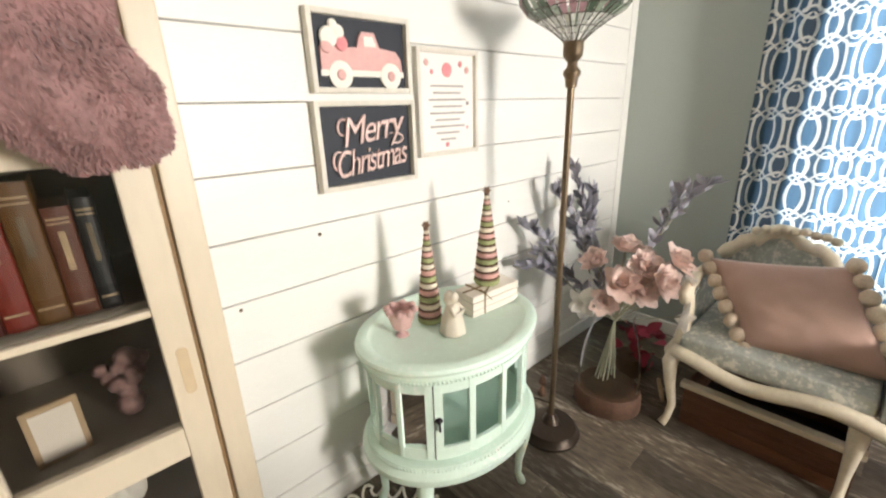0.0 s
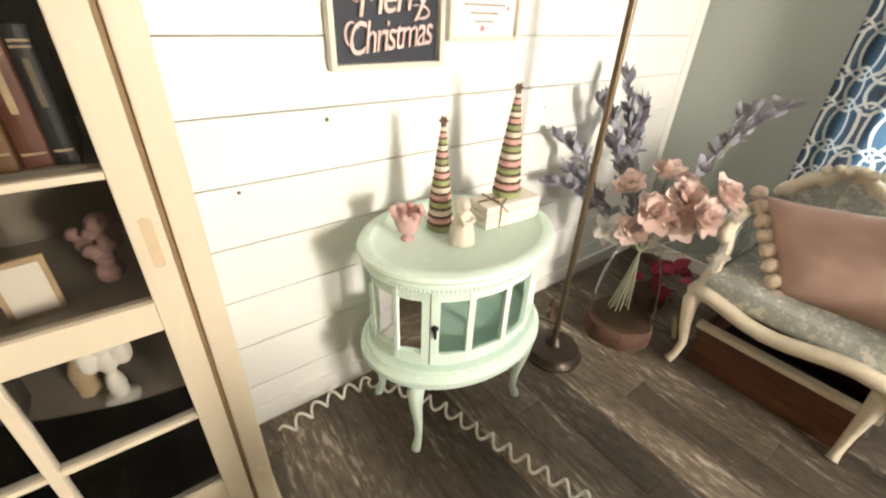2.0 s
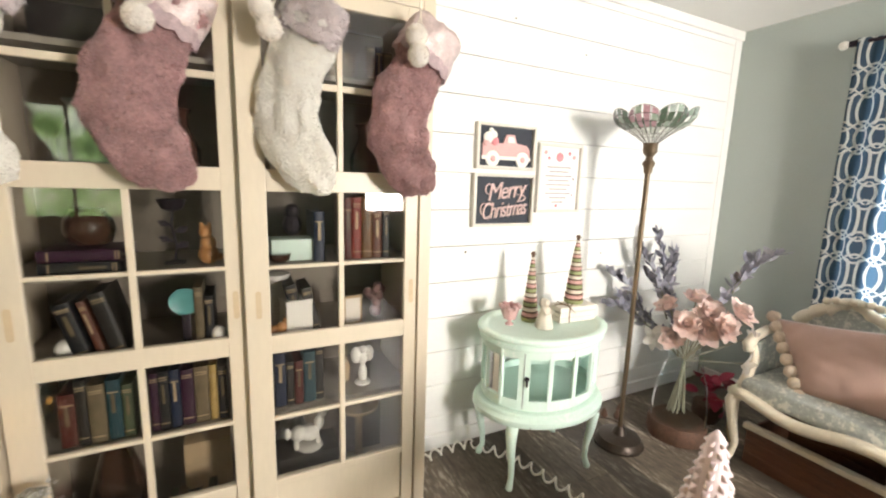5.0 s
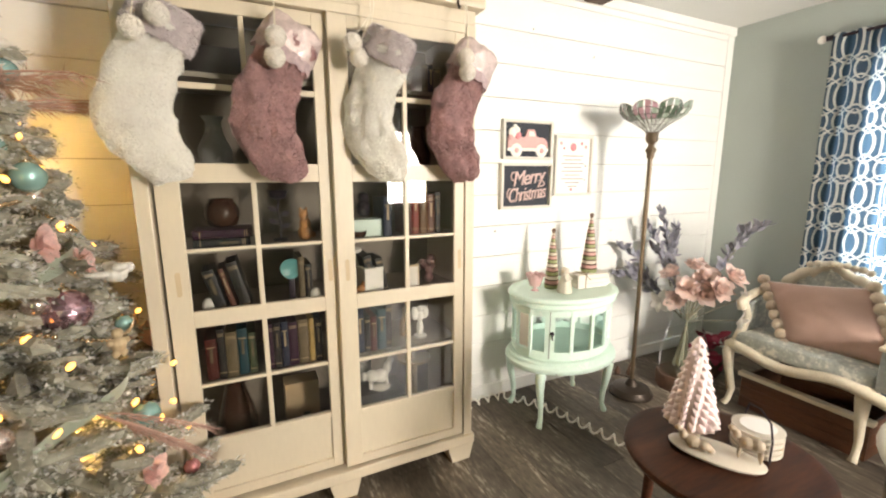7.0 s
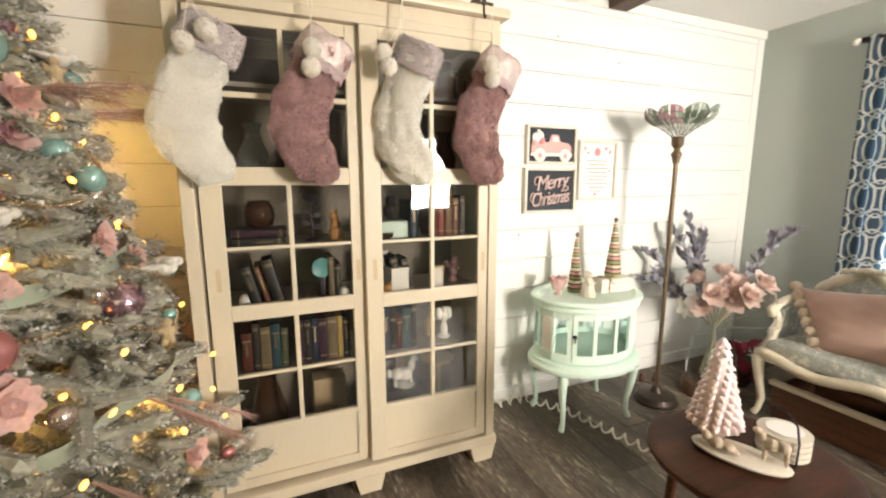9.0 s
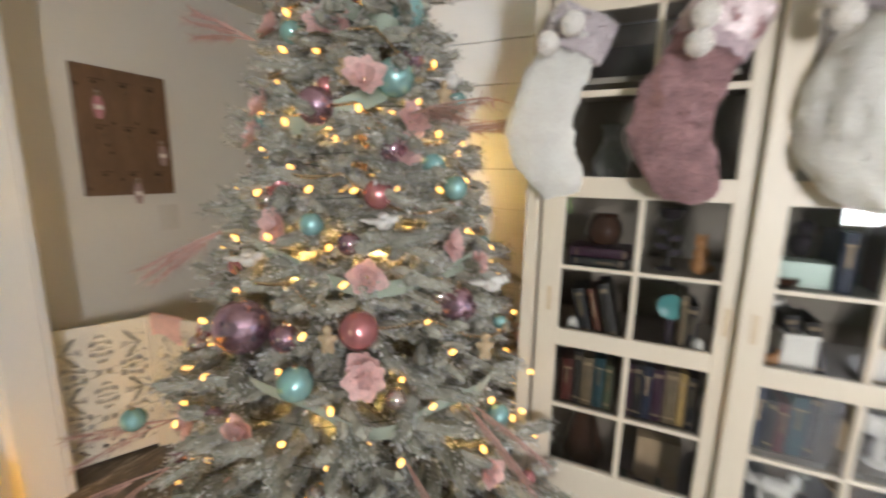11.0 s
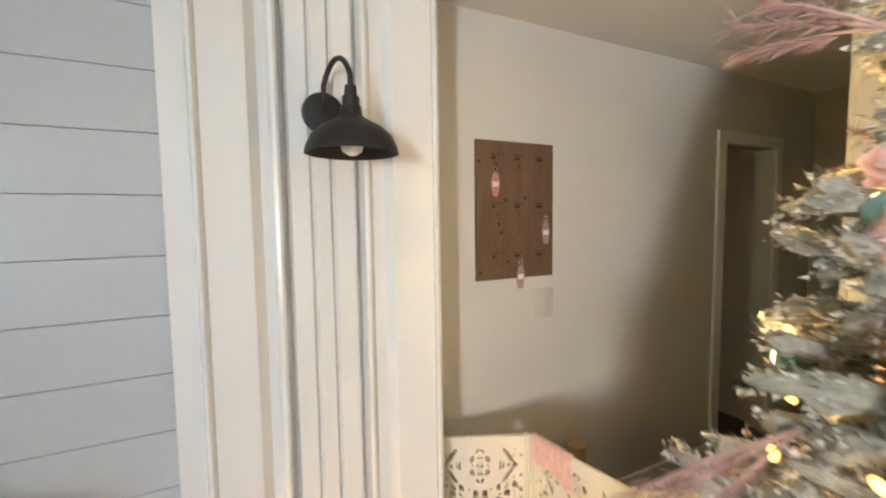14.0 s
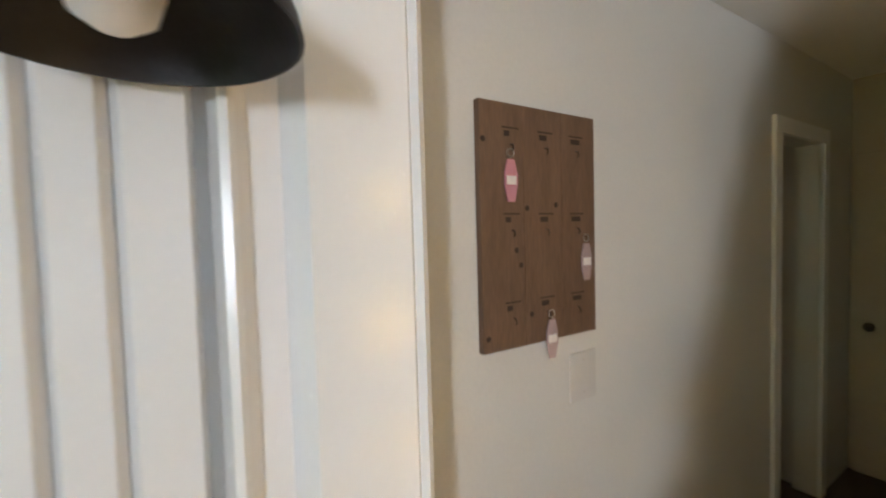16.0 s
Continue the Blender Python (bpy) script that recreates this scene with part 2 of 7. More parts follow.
M["basket"] = mat("brown_bark_slice", (0.10, 0.05, 0.03), 0.75, vary=0.5, size=10, bump=0.4)
M["tan"] = mat("tan_wood_end", (0.45, 0.33, 0.20), 0.7, vary=0.3)
M["black_metal"] = mat("matte_black_metal", (0.030, 0.027, 0.028), 0.5, metal=0.3, vary=0.35, size=30, grain=150, bump=0.12)
M["bulb_off"] = mat("white_bulb_glass", (0.80, 0.76, 0.70), 0.35, vary=0.04)
M["board_wood"] = mat("brown_stained_board", (0.14, 0.083, 0.048), 0.6, vary=0.35, size=6, grain=50, bump=0.15, stretch=(3, 3, 0.5))
M["burn"] = mat("dark_burnt_mark", (0.035, 0.02, 0.014), 0.7)
M["acrylic"] = mat("pink_acrylic_tag", (0.68, 0.32, 0.36), 0.15, vary=0.1, trans=0.25)
M["acrylic_clear"] = mat("pale_acrylic_tag", (0.72, 0.55, 0.52), 0.1, vary=0.1, trans=0.5)
M["wire"] = mat("steel_wire", (0.5, 0.46, 0.40), 0.3, metal=1.0)
M["screen"] = mat("ivory_fretwork", (0.74, 0.68, 0.56), 0.55, vary=0.08, size=10, bump=0.1)
M["lantern"] = mat("brown_lantern_wood", (0.075, 0.05, 0.036), 0.6, vary=0.4, size=10, bump=0.15)
M["greens"] = mat("dull_pine_sprig", (0.045, 0.05, 0.03), 0.85, vary=0.4, rand=0.4)
M["amber"] = mat("amber_back_panel", (0.80, 0.55, 0.22), 0.6, vary=0.1)
M["console"] = mat("grey_teal_paint", (0.28, 0.36, 0.36), 0.55, vary=0.15, size=6)
M["tv"] = mat("black_plastic", (0.012, 0.012, 0.015), 0.25, vary=0.2)
M["beam"] = mat("dark_stained_beam", (0.085, 0.045, 0.028), 0.55, vary=0.45, size=5, grain=40, bump=0.2, stretch=(4, 0.5, 4))
M["green_view"] = mat("garden_foliage", (0.10, 0.16, 0.05), 0.8, vary=0.6, size=3, grain=12, rand=0.3)
M["brown_leather"] = mat("dark_brown_upholstery", (0.07, 0.045, 0.03), 0.6, vary=0.3, size=9, bump=0.15)
M["candle_pink"] = mat("pink_wax_glass", (0.82, 0.54, 0.52), 0.12, vary=0.15, trans=0.35, ior=1.4)
M["cone_green"] = mat("sage_felt_disc", (0.34, 0.38, 0.18), 0.8, vary=0.15)
M["cone_pink"] = mat("pink_felt_disc", (0.70, 0.40, 0.36), 0.8, vary=0.15)
M["cone_cream"] = mat("cream_felt_disc", (0.76, 0.68, 0.56), 0.8, vary=0.1)
M["cone_brown"] = mat("brown_twine_ring", (0.14, 0.08, 0.05), 0.8, vary=0.3)
M["twine"] = mat("brown_jute_twine", (0.22, 0.15, 0.08), 0.9)
M["slat_white"] = mat("whitewashed_block", (0.76, 0.70, 0.62), 0.6, vary=0.12, stretch=(1, 6, 8))
M["plate_cover"] = mat("ivory_plastic_plate", (0.55, 0.52, 0.47), 0.4, vary=0.03)
M["teal_glass"] = mat("teal_enamel", (0.10, 0.30, 0.29), 0.35, vary=0.2)
M["brown_vase"] = mat("dark_brown_glaze", (0.05, 0.022, 0.014), 0.12, vary=0.3, coat=0.5)
M["orange_cat"] = mat("ginger_ceramic", (0.50, 0.24, 0.09), 0.35, vary=0.3, size=30)
for i, h in enumerate(("5a2018", "2a2622", "6e4a20", "1d2a44", "7a6a50", "3a1430", "244a52", "8a2f22", "4f5a40", "c0a060", "16161a", "6a3a28")):
    M["book%d" % i] = mat("book_cover", scaled(srgb(h), 0.75), 0.5, vary=0.35, size=14, bump=0.05)


def glass(name, tint=(1, 1, 1), rough=0.0, ior=1.6):
    """Thin clear pane: mostly see-through, with a mirror gloss by Fresnel."""
    m = bpy.data.materials.new(name)
    m.use_nodes = True
    n, l = m.node_tree.nodes, m.node_tree.links
    n.remove(n["Principled BSDF"])
    tr, gl, mx, fr = (n.new("ShaderNodeBsdf" + k) for k in ("Transparent", "Glossy")), None, n.new("ShaderNodeMixShader"), n.new("ShaderNodeFresnel")
    tr, gl = tr
    tr.inputs[0].default_value = (*tint, 1)
    gl.inputs[0].default_value, gl.inputs["Roughness"].default_value = (0.95, 0.97, 1, 1), rough
    fr.inputs[0].default_value = ior
    l.new(fr.outputs[0], mx.inputs[0])
    l.new(tr.outputs[0], mx.inputs[1])
    l.new(gl.outputs[0], mx.inputs[2])
    l.new(mx.outputs[0], n["Material Output"].inputs[0])
    return m


M["pane"] = glass("cabinet_glass", (0.86, 0.85, 0.83), ior=1.5)
M["pane_mint"] = glass("side_table_glass", (0.88, 0.96, 0.95))
M["vase_glass"] = glass("vase_glass", (0.93, 0.96, 0.95), ior=1.06)


def tiffany(name, c):
    m = mat(name, c, 0.3, vary=0.35, size=30, bump=0.1)
    m.node_tree.nodes["Principled BSDF"].inputs["Transmission Weight"].default_value = 0.25
    return m


M["tif_clear"] = tiffany("milky_glass", (0.72, 0.74, 0.68))
M["tif_green"] = tiffany("dark_green_glass", (0.05, 0.085, 0.05))
M["tif_pale"] = tiffany("pale_green_glass", (0.26, 0.33, 0.25))
M["tif_rose"] = tiffany("rose_glass", (0.36, 0.18, 0.21))


# ---- mesh helpers ----
def box(x0, x1, y0, y1, z0, z1, bevel=0.0, bm=None):
    bm = bm or bmesh.new()
    r = bmesh.ops.create_cube(bm, size=1, matrix=Matrix.Translation(((x0 + x1) / 2, (y0 + y1) / 2, (z0 + z1) / 2)) @ Matrix.Diagonal((abs(x1 - x0), abs(y1 - y0), abs(z1 - z0), 1)))
    if bevel:
        vs = set(r["verts"])
        es = [e for e in bm.edges if e.verts[0] in vs and e.verts[1] in vs]
        bmesh.ops.bevel(bm, geom=es, offset=bevel, segments=2, affect="EDGES", profile=0.6)
    return bm


def loft(rings, closed_ends=True, bm=None, loop=True):
    bm = bm or bmesh.new()
    vs = [[bm.verts.new(p) for p in ring] for ring in rings]
    n = len(vs[0])
    for a, b in zip(vs, vs[1:]):
        for i in range(n if loop else n - 1):
            j = (i + 1) % n
            bm.faces.new((a[i], a[j], b[j], b[i]))
    if closed_ends and loop:
        bm.faces.new(vs[0][::-1])
        bm.faces.new(vs[-1])
    return bm


def lathe(profile, seg=24, at=(0, 0, 0), sx=1, sy=1, bm=None, ends=True, wob=None):
    rings = []
    for r, z in profile:
        ring = []
        for i in range(seg):
            a = 2 * math.pi * i / seg
            k = wob(a, z) if wob else 1
            ring.append((at[0] + r * k * sx * math.cos(a), at[1] + r * k * sy * math.sin(a), at[2] + z))
        rings.append(ring)
    return loft(rings, ends, bm)


def tube(points, radius, seg=8, bm=None, flat=None):
    """Sweep a ring along points; radius a number or a list; flat: a list of second radii across the fixed y direction."""
    pts = [Vector(p) for p in points]
    rad = radius if isinstance(radius, (list, tuple)) else [radius] * len(pts)
    rings, side = [], None
    for i, p in enumerate(pts):
        t = (pts[min(i + 1, len(pts) - 1)] - pts[max(i - 1, 0)]).normalized()
        if flat is not None:
            up = Vector((0, 1, 0))
            side = up.cross(t).normalized()
        else:
            ref = side or (Vector((0, 0, 1)) if abs(t.z) < 0.9 else Vector((1, 0, 0)))
            side = (ref - t * ref.dot(t)).normalized()
            up = t.cross(side)
        r2 = flat[i] if flat is not None else rad[i]
        rings.append([p + side * rad[i] * math.cos(2 * math.pi * k / seg) + up * r2 * math.sin(2 * math.pi * k / seg) for k in range(seg)])
    return loft(rings, True, bm)


def ball(at, r, seg=16, sz=1.0, bm=None):
    bm = bm or bmesh.new()
    bmesh.ops.create_uvsphere(bm, u_segments=seg, v_segments=max(6, seg * 2 // 3), radius=r, matrix=Matrix.Translation(at) @ Matrix.Diagonal((1, 1, sz, 1)))
    return bm


def prism(outline, d0, d1, axis="y", bm=None, bevel=0.0):
    """A flat outline (u, v) made solid between d0 and d1 along an axis."""
    f = {"y": lambda u, v, d: (u, d, v), "x": lambda u, v, d: (d, u, v), "z": lambda u, v, d: (u, v, d)}[axis]
    bm = bm or bmesh.new()
    n0 = len(bm.verts)
    a = [bm.verts.new(f(u, v, d0)) for u, v in outline]
    b = [bm.verts.new(f(u, v, d1)) for u, v in outline]
    n = len(a)
    fs = [bm.faces.new(a), bm.faces.new(b[::-1])]
    fs += [bm.faces.new((a[i], b[i], b[(i + 1) % n], a[(i + 1) % n])) for i in range(n)]
    if bevel:
        bmesh.ops.bevel(bm, geom=[e for e in fs[0].edges] + [e for e in fs[1].edges], offset=bevel, segments=2, affect="EDGES")
    bmesh.ops.recalc_face_normals(bm, faces=bm.faces)
    return bm


def move(bm, m):
    bmesh.ops.transform(bm, matrix=m, verts=bm.verts)
    return bm


def mesh_of(name, bm, smooth=None):
    bmesh.ops.recalc_face_normals(bm, faces=bm.faces)
    me = bpy.data.meshes.new(name)
    bm.to_mesh(me)
    bm.free()
    if smooth is not None:
        me.polygons.foreach_set("use_smooth", [True] * len(me.polygons))
        me.update()
        if smooth < 180:
            me.set_sharp_from_angle(angle=radians(smooth))
    return me


def part(name, bm, material, parent=None, label="", smooth=40):
    me = mesh_of(name, bm, smooth) if isinstance(bm, bmesh.types.BMesh) else bm
    if material and not me.materials:
        me.materials.append(material)
    ob = new(name, me)
    if parent:
        ob.parent = parent
    if label:
        ob["label"] = label
    return ob


def thing(name, label, category, at=(0, 0, 0), rz=0, group="", kind=""):
    e = new(name)
    e.empty_display_size = 0.05
    e.matrix_world = pose(*at, 0, 0, rz)
    return tagged(e, label, category, group, kind)


def solo(name, bm, material, label, category, at=None, rz=0, group="", kind="", smooth=40):
    ob = part(name, bm, material, smooth=smooth)
    if at:
        ob.matrix_world = pose(*at, 0, 0, rz)
    return tagged(ob, label, category, group, kind)


def blades(points, dirs, length, width, rng, jitter=0.35):
    """Thin triangular tufts at points along dirs, as one mesh."""
    n = len(points)
    d = dirs + rng.normal(0, jitter, (n, 3))
    d /= np.linalg.norm(d, axis=1)[:, None] + 1e-9
    s = np.cross(d, rng.normal(0, 1, (n, 3)))
    s /= np.linalg.norm(s, axis=1)[:, None] + 1e-9
    ln = length * rng.uniform(0.6, 1.2, (n, 1))
    v = np.empty((n, 3, 3))
    v[:, 0], v[:, 1], v[:, 2] = points - s * width / 2, points + s * width / 2, points + d * ln
    me = bpy.data.meshes.new("tufts")
    me.from_pydata(v.reshape(-1, 3).tolist(), [], np.arange(3 * n).reshape(-1, 3).tolist())
    return me


def surface_samples(me, n, rng):
    me.calc_loop_triangles()
    co = np.array([v.co for v in me.vertices])
    tri = np.array([t.vertices for t in me.loop_triangles])
    a, b, c = co[tri[:, 0]], co[tri[:, 1]], co[tri[:, 2]]
    nr = np.cross(b - a, c - a)
    ar = np.linalg.norm(nr, axis=1)
    k = rng.choice(len(tri), n, p=ar / ar.sum())
    u, v = rng.uniform(0, 1, (n, 1)), rng.uniform(0, 1, (n, 1))
    f = (u + v) > 1
    u, v = np.where(f, 1 - u, u), np.where(f, 1 - v, v)
    return a[k] + u * (b[k] - a[k]) + v * (c[k] - a[k]), nr[k] / (ar[k][:, None] + 1e-12)


def frosted(name, tint):
    """Frosted amber pane: part clear, part scattering."""
    m = bpy.data.materials.new(name)
    m.use_nodes = True
    n, l = m.node_tree.nodes, m.node_tree.links
    n.remove(n["Principled BSDF"])
    a, b, mx = n.new("ShaderNodeBsdfTransparent"), n.new("ShaderNodeBsdfTranslucent"), n.new("ShaderNodeMixShader")
    a.inputs[0].default_value, b.inputs[0].default_value, mx.inputs[0].default_value = (*tint, 1), (*tint, 1), 0.16
    l.new(a.outputs[0], mx.inputs[1])
    l.new(b.outputs[0], mx.inputs[2])
    l.new(mx.outputs[0], n["Material Output"].inputs[0])
    return m


M["frost"] = frosted("amber_frosted_glass", (1.0, 0.82, 0.45))

# ---- setting ----
NORTH, EAST, WEST, SOUTH, HALL, TOP = 1.255, 2.71, -2.98, -3.2, -3.25, 2.5


def structure(name, bm, material, label, category="wall", smooth=None):
    return tagged(part(name, bm, material, smooth=smooth), label, category, kind="structure")


wall_north = structure("wall_north", box(-2.23, EAST + 0.15, NORTH + 0.022, NORTH + 0.14, 0, TOP), M["joint"], "white painted shiplap wall with narrow dark joints")
bm = box(EAST, EAST + 0.15, SOUTH, -1.75, 0, TOP)
box(EAST, EAST + 0.15, -0.65, -0.42, 0, TOP, bm=bm)
box(EAST, EAST + 0.15, -1.75, -0.65, 0, 0.45, bm=bm)
box(EAST, EAST + 0.15, -1.75, -0.65, 2.15, TOP, bm=bm)
box(EAST, EAST + 0.15, 0.34, NORTH + 0.02, 0, TOP, bm=bm)
box(EAST, EAST + 0.15, -0.42, 0.34, 0, 0.55, bm=bm)
box(EAST, EAST + 0.15, -0.42, 0.34, 2.03, TOP, bm=bm)
wall_east = structure("wall_east", bm, M["grey_wall"], "grey-green painted plaster wall with a curtained window")
bm = bmesh.new()
for a, b, lo, hi in ((HALL - 0.15, -2.4, 0, TOP), (-1.5, 1.05, 0, TOP), (1.75, EAST + 0.15, 0, TOP), (-2.4, -1.5, 0, 0.9), (-2.4, -1.5, 2.1, TOP), (1.05, 1.75, 0, 0.95), (1.05, 1.75, 2.05, TOP)):
    box(a, b, SOUTH - 0.15, SOUTH, lo, hi, bm=bm)
wall_south = structure("wall_south", bm, M["grey_wall"], "grey-green painted wall with two windows")
wall_west = structure("wall_west", box(HALL - 0.1, WEST - 0.022, SOUTH, 0.165, 0, TOP), M["joint"], "white shiplap wall beside a moulded pilaster")
bm = box(HALL - 0.12, HALL, 0.1, 2.36, 0, TOP)
box(HALL - 0.12, HALL, 2.95, 3.65, 0, TOP, bm=bm)
box(HALL - 0.12, HALL, 2.36, 2.95, 2.05, TOP, bm=bm)
wall_hall = structure("wall_hall_west", bm, M["hall_wall"], "off-white hall wall with a doorway")
structure("wall_alcove_back", box(HALL - 0.9, HALL - 0.8, 2.2, 3.2, 0, TOP), M["hall_wall"], "dim wall beyond the hall doorway")
structure("wall_alcove_side", box(HALL - 0.8, HALL - 0.12, 2.24, 2.3, 0, TOP), M["hall_wall"], "dim side wall beyond the doorway")
structure("wall_alcove_far", box(HALL - 0.8, HALL - 0.12, 3.0, 3.06, 0, TOP), M["hall_wall"], "dim far wall beyond the doorway")
structure("wall_hall_east", box(-2.23, -2.11, NORTH + 0.141, 3.65, 0, TOP), M["hall_wall"], "off-white hall wall")
structure("wall_hall_end", box(HALL - 0.12, -2.1, 3.5, 3.62, 0, TOP), M["hall_end"], "wall at the end of the hall, colour darkened for shade")
structure("ceiling", box(HALL - 0.9, EAST + 0.15, SOUTH - 0.15, 3.65, TOP, TOP + 0.1), M["ceiling"], "off-white painted ceiling", "ceiling")
structure("crown_trim", box(-2.23, EAST, NORTH - 0.018, NORTH + 0.02, TOP - 0.06, TOP - 0.001, 0.006), M["trim"], "narrow white ceiling trim", "trim")
structure("ceiling_beam", box(1.17, 1.315, SOUTH, NORTH - 0.02, 2.435, TOP, 0.006), M["beam"], "dark stained wooden ceiling beam", "beam")
structure("corner_trim", box(2.635, EAST, NORTH - 0.004, NORTH + 0.022, 0, TOP - 0.06, 0.004), M["trim"], "white corner board where two walls meet", "trim")
structure("baseboard", box(0.17, 2.63, NORTH - 0.014, NORTH + 0.02, 0, 0.085, 0.005), M["trim"], "white painted baseboard", "baseboard")
structure("baseboard_east", box(EAST - 0.014, EAST + 0.02, SOUTH, NORTH - 0.02, 0, 0.085, 0.005), M["trim"], "white painted baseboard", "baseboard")
structure("baseboard_hall", box(HALL - 0.02, HALL + 0.012, 0.17, 2.28, 0, 0.08, 0.004), M["trim"], "white painted baseboard in the hall", "baseboard")

# doorway casing and the door at the hall's end
bm = box(HALL - 0.01, HALL + 0.018, 2.28, 2.36, 0, 2.05, 0.004)
box(HALL - 0.01, HALL + 0.018, 2.95, 3.03, 0, 2.05, 0.004, bm=bm)
box(HALL - 0.01, HALL + 0.018, 2.28, 3.03, 2.05, 2.13, 0.004, bm=bm)
structure("door_casing", bm, M["trim"], "off-white painted casing of an open doorway", "trim")
door_1 = tagged(part("door_1", box(-3.22, -2.42, 3.455, 3.498, 0.01, 2.03, 0.004), M["hall_end"], smooth=None), "plain closed door at the hall's end, colour darkened for shade", "door", kind="structure")
part("door_knob", lathe([(0.012, 0), (0.012, 0.03), (0.026, 0.04), (0.028, 0.055), (0.015, 0.066)], 16), M["bronze_dark"], door_1, "dark round knob").matrix_world = pose(-3.14, 3.455, 0.96, 90, 0, 0)

# pilaster on the west wall: a stepped, fluted board profile carried from floor to ceiling
W = WEST
prof = [(-3.26, -0.640), (W + 0.012, -0.640), (W + 0.012, -0.574), (W + 0.040, -0.566), (W + 0.050, -0.556), (W + 0.042, -0.548), (W + 0.034, -0.544), (W + 0.034, -0.425),
        (W + 0.002, -0.395), (W + 0.002, -0.372), (W + 0.034, -0.362), (W + 0.038, -0.352), (W + 0.034, -0.343), (W - 0.014, -0.338), (W - 0.014, -0.324), (W + 0.020, -0.314),
        (W + 0.022, -0.262), (W + 0.004, -0.252), (W + 0.022, -0.242), (W + 0.022, -0.200), (W + 0.004, -0.190), (W + 0.022, -0.180), (W + 0.022, -0.122), (W - 0.014, -0.114),
        (W - 0.014, -0.100), (W + 0.034, -0.092), (W + 0.038, -0.082), (W + 0.030, -0.074), (W + 0.004, -0.058), (W + 0.004, -0.020), (W + 0.040, 0.004), (W + 0.040, 0.146), (W + 0.028, 0.156),
        (W + 0.040, 0.164), (W + 0.032, 0.176), (-3.26, 0.176)]
structure("pilaster", prism(prof, 0, TOP - 0.001, "z"), M["gloss"], "tall white gloss-painted pilaster with vertical grooves", "pilaster")

# windows
def window(name, axis, at, lo, hi, z0, z1, label):
    bm = bmesh.new()
    bars = [(lo, lo + 0.05, z0, z1), (hi - 0.05, hi, z0, z1), (lo, hi, z0, z0 + 0.05), (lo, hi, z1 - 0.05, z1), (lo, hi, (z0 + z1) / 2 - 0.02, (z0 + z1) / 2 + 0.02), ((lo + hi) / 2 - 0.012, (lo + hi) / 2 + 0.012, z0, z1)]
    for a, b, c, d in bars:
        box(*((a, b, at - 0.02, at + 0.02) if axis == "y" else (at - 0.02, at + 0.02, a, b)), c, d, bm=bm)
    w = tagged(part(name, bm, M["trim"], smooth=None), label, "window", kind="structure")
    g = part("pane", box(*((lo, hi, at - 0.003, at + 0.003) if axis == "y" else (at - 0.003, at + 0.003, lo, hi)), z0, z1), M["pane"], w, smooth=None)
    g.visible_shadow = False
    return w


window("window_1", "x", EAST + 0.12, -0.42, 0.34, 0.55, 2.03, "white framed window behind patterned curtains")
# added out of view, as an opening for the extra east lamp
window("window_4", "x", EAST + 0.12, -1.75, -0.65, 0.45, 2.15, "wide white framed window, added out of view for light")
window("window_2", "y", SOUTH - 0.12, 1.05, 1.75, 0.95, 2.05, "white framed window with daylight")
window("window_3", "y", SOUTH - 0.12, -2.4, -1.5, 0.9, 2.1, "white framed window onto a green garden")
structure("ground", box(-40, 40, -40, 40, -0.4, -0.35), M["green_view"], "lawn outside the windows", "ground")


def garden_material():
    """Sunlit leaves with gaps of bright sky, far outside the window."""
    m = bpy.data.materials.new("sunlit_garden")
    m.use_nodes = True
    n, l = m.node_tree.nodes, m.node_tree.links
    n.remove(n["Principled BSDF"])
    tex, ns, ramp, em = n.new("ShaderNodeTexCoord"), n.new("ShaderNodeTexNoise"), n.new("ShaderNodeValToRGB"), n.new("ShaderNodeEmission")
    ns.inputs["Scale"].default_value, ns.inputs["Detail"].default_value = 2.2, 6
    l.new(tex.outputs["Object"], ns.inputs["Vector"])
    l.new(ns.outputs[0], ramp.inputs[0])
    ramp.color_ramp.elements[0].position, ramp.color_ramp.elements[0].color = 0.36, (0.10, 0.22, 0.05, 1)
    ramp.color_ramp.elements[1].position, ramp.color_ramp.elements[1].color = 0.62, (0.85, 0.95, 0.75, 1)
    k = ramp.color_ramp.elements.new(0.5)
    k.color = (0.35, 0.55, 0.22, 1)
    em.inputs[1].default_value = 9.0
    l.new(ramp.outputs[0], em.inputs[0])
    l.new(em.outputs[0], n["Material Output"].inputs[0])
    return m


structure("garden_backdrop", box(-5.2, -0.2, -7.1, -7.05, -0.35, 3.6), garden_material(), "sunlit green garden outside the window", "backdrop")
structure("subfloor", box(HALL - 0.9, EAST + 0.1, SOUTH - 0.1, 3.62, -0.05, -0.006), M["subfloor"], "dark joints under the planks", "floor")
structure("hall_floor", box(HALL - 0.85, -2.23, NORTH + 0.02, 3.6, -0.005, 0.0), M["hall_floor"], "dark brown hall floor", "floor")


# ---- boards of the walls and the floor ----
def boards(wall, horizontal, lo, hi, z_list, front, material):
    for z0, z1 in z_list:
        if horizontal == "x":
            bm = box(lo, hi, front, front + 0.021, z0 + 0.0018, z1 - 0.0018, 0.002)
        else:
            bm = box(front - 0.021, front, lo, hi, z0 + 0.001, z1 - 0.001, 0.0015)
        part("board", bm, material, wall, smooth=None)


zs = [0.0] + [0.180 + 0.1852 * i for i in range(13)] + [TOP]
boards(wall_north, "x", -2.23, 2.634, [z for z in zip(zs, zs[1:])], NORTH, M["shiplap"])
zs = [0.0] + [0.030 + 0.1635 * i for i in range(1, 15)] + [TOP]
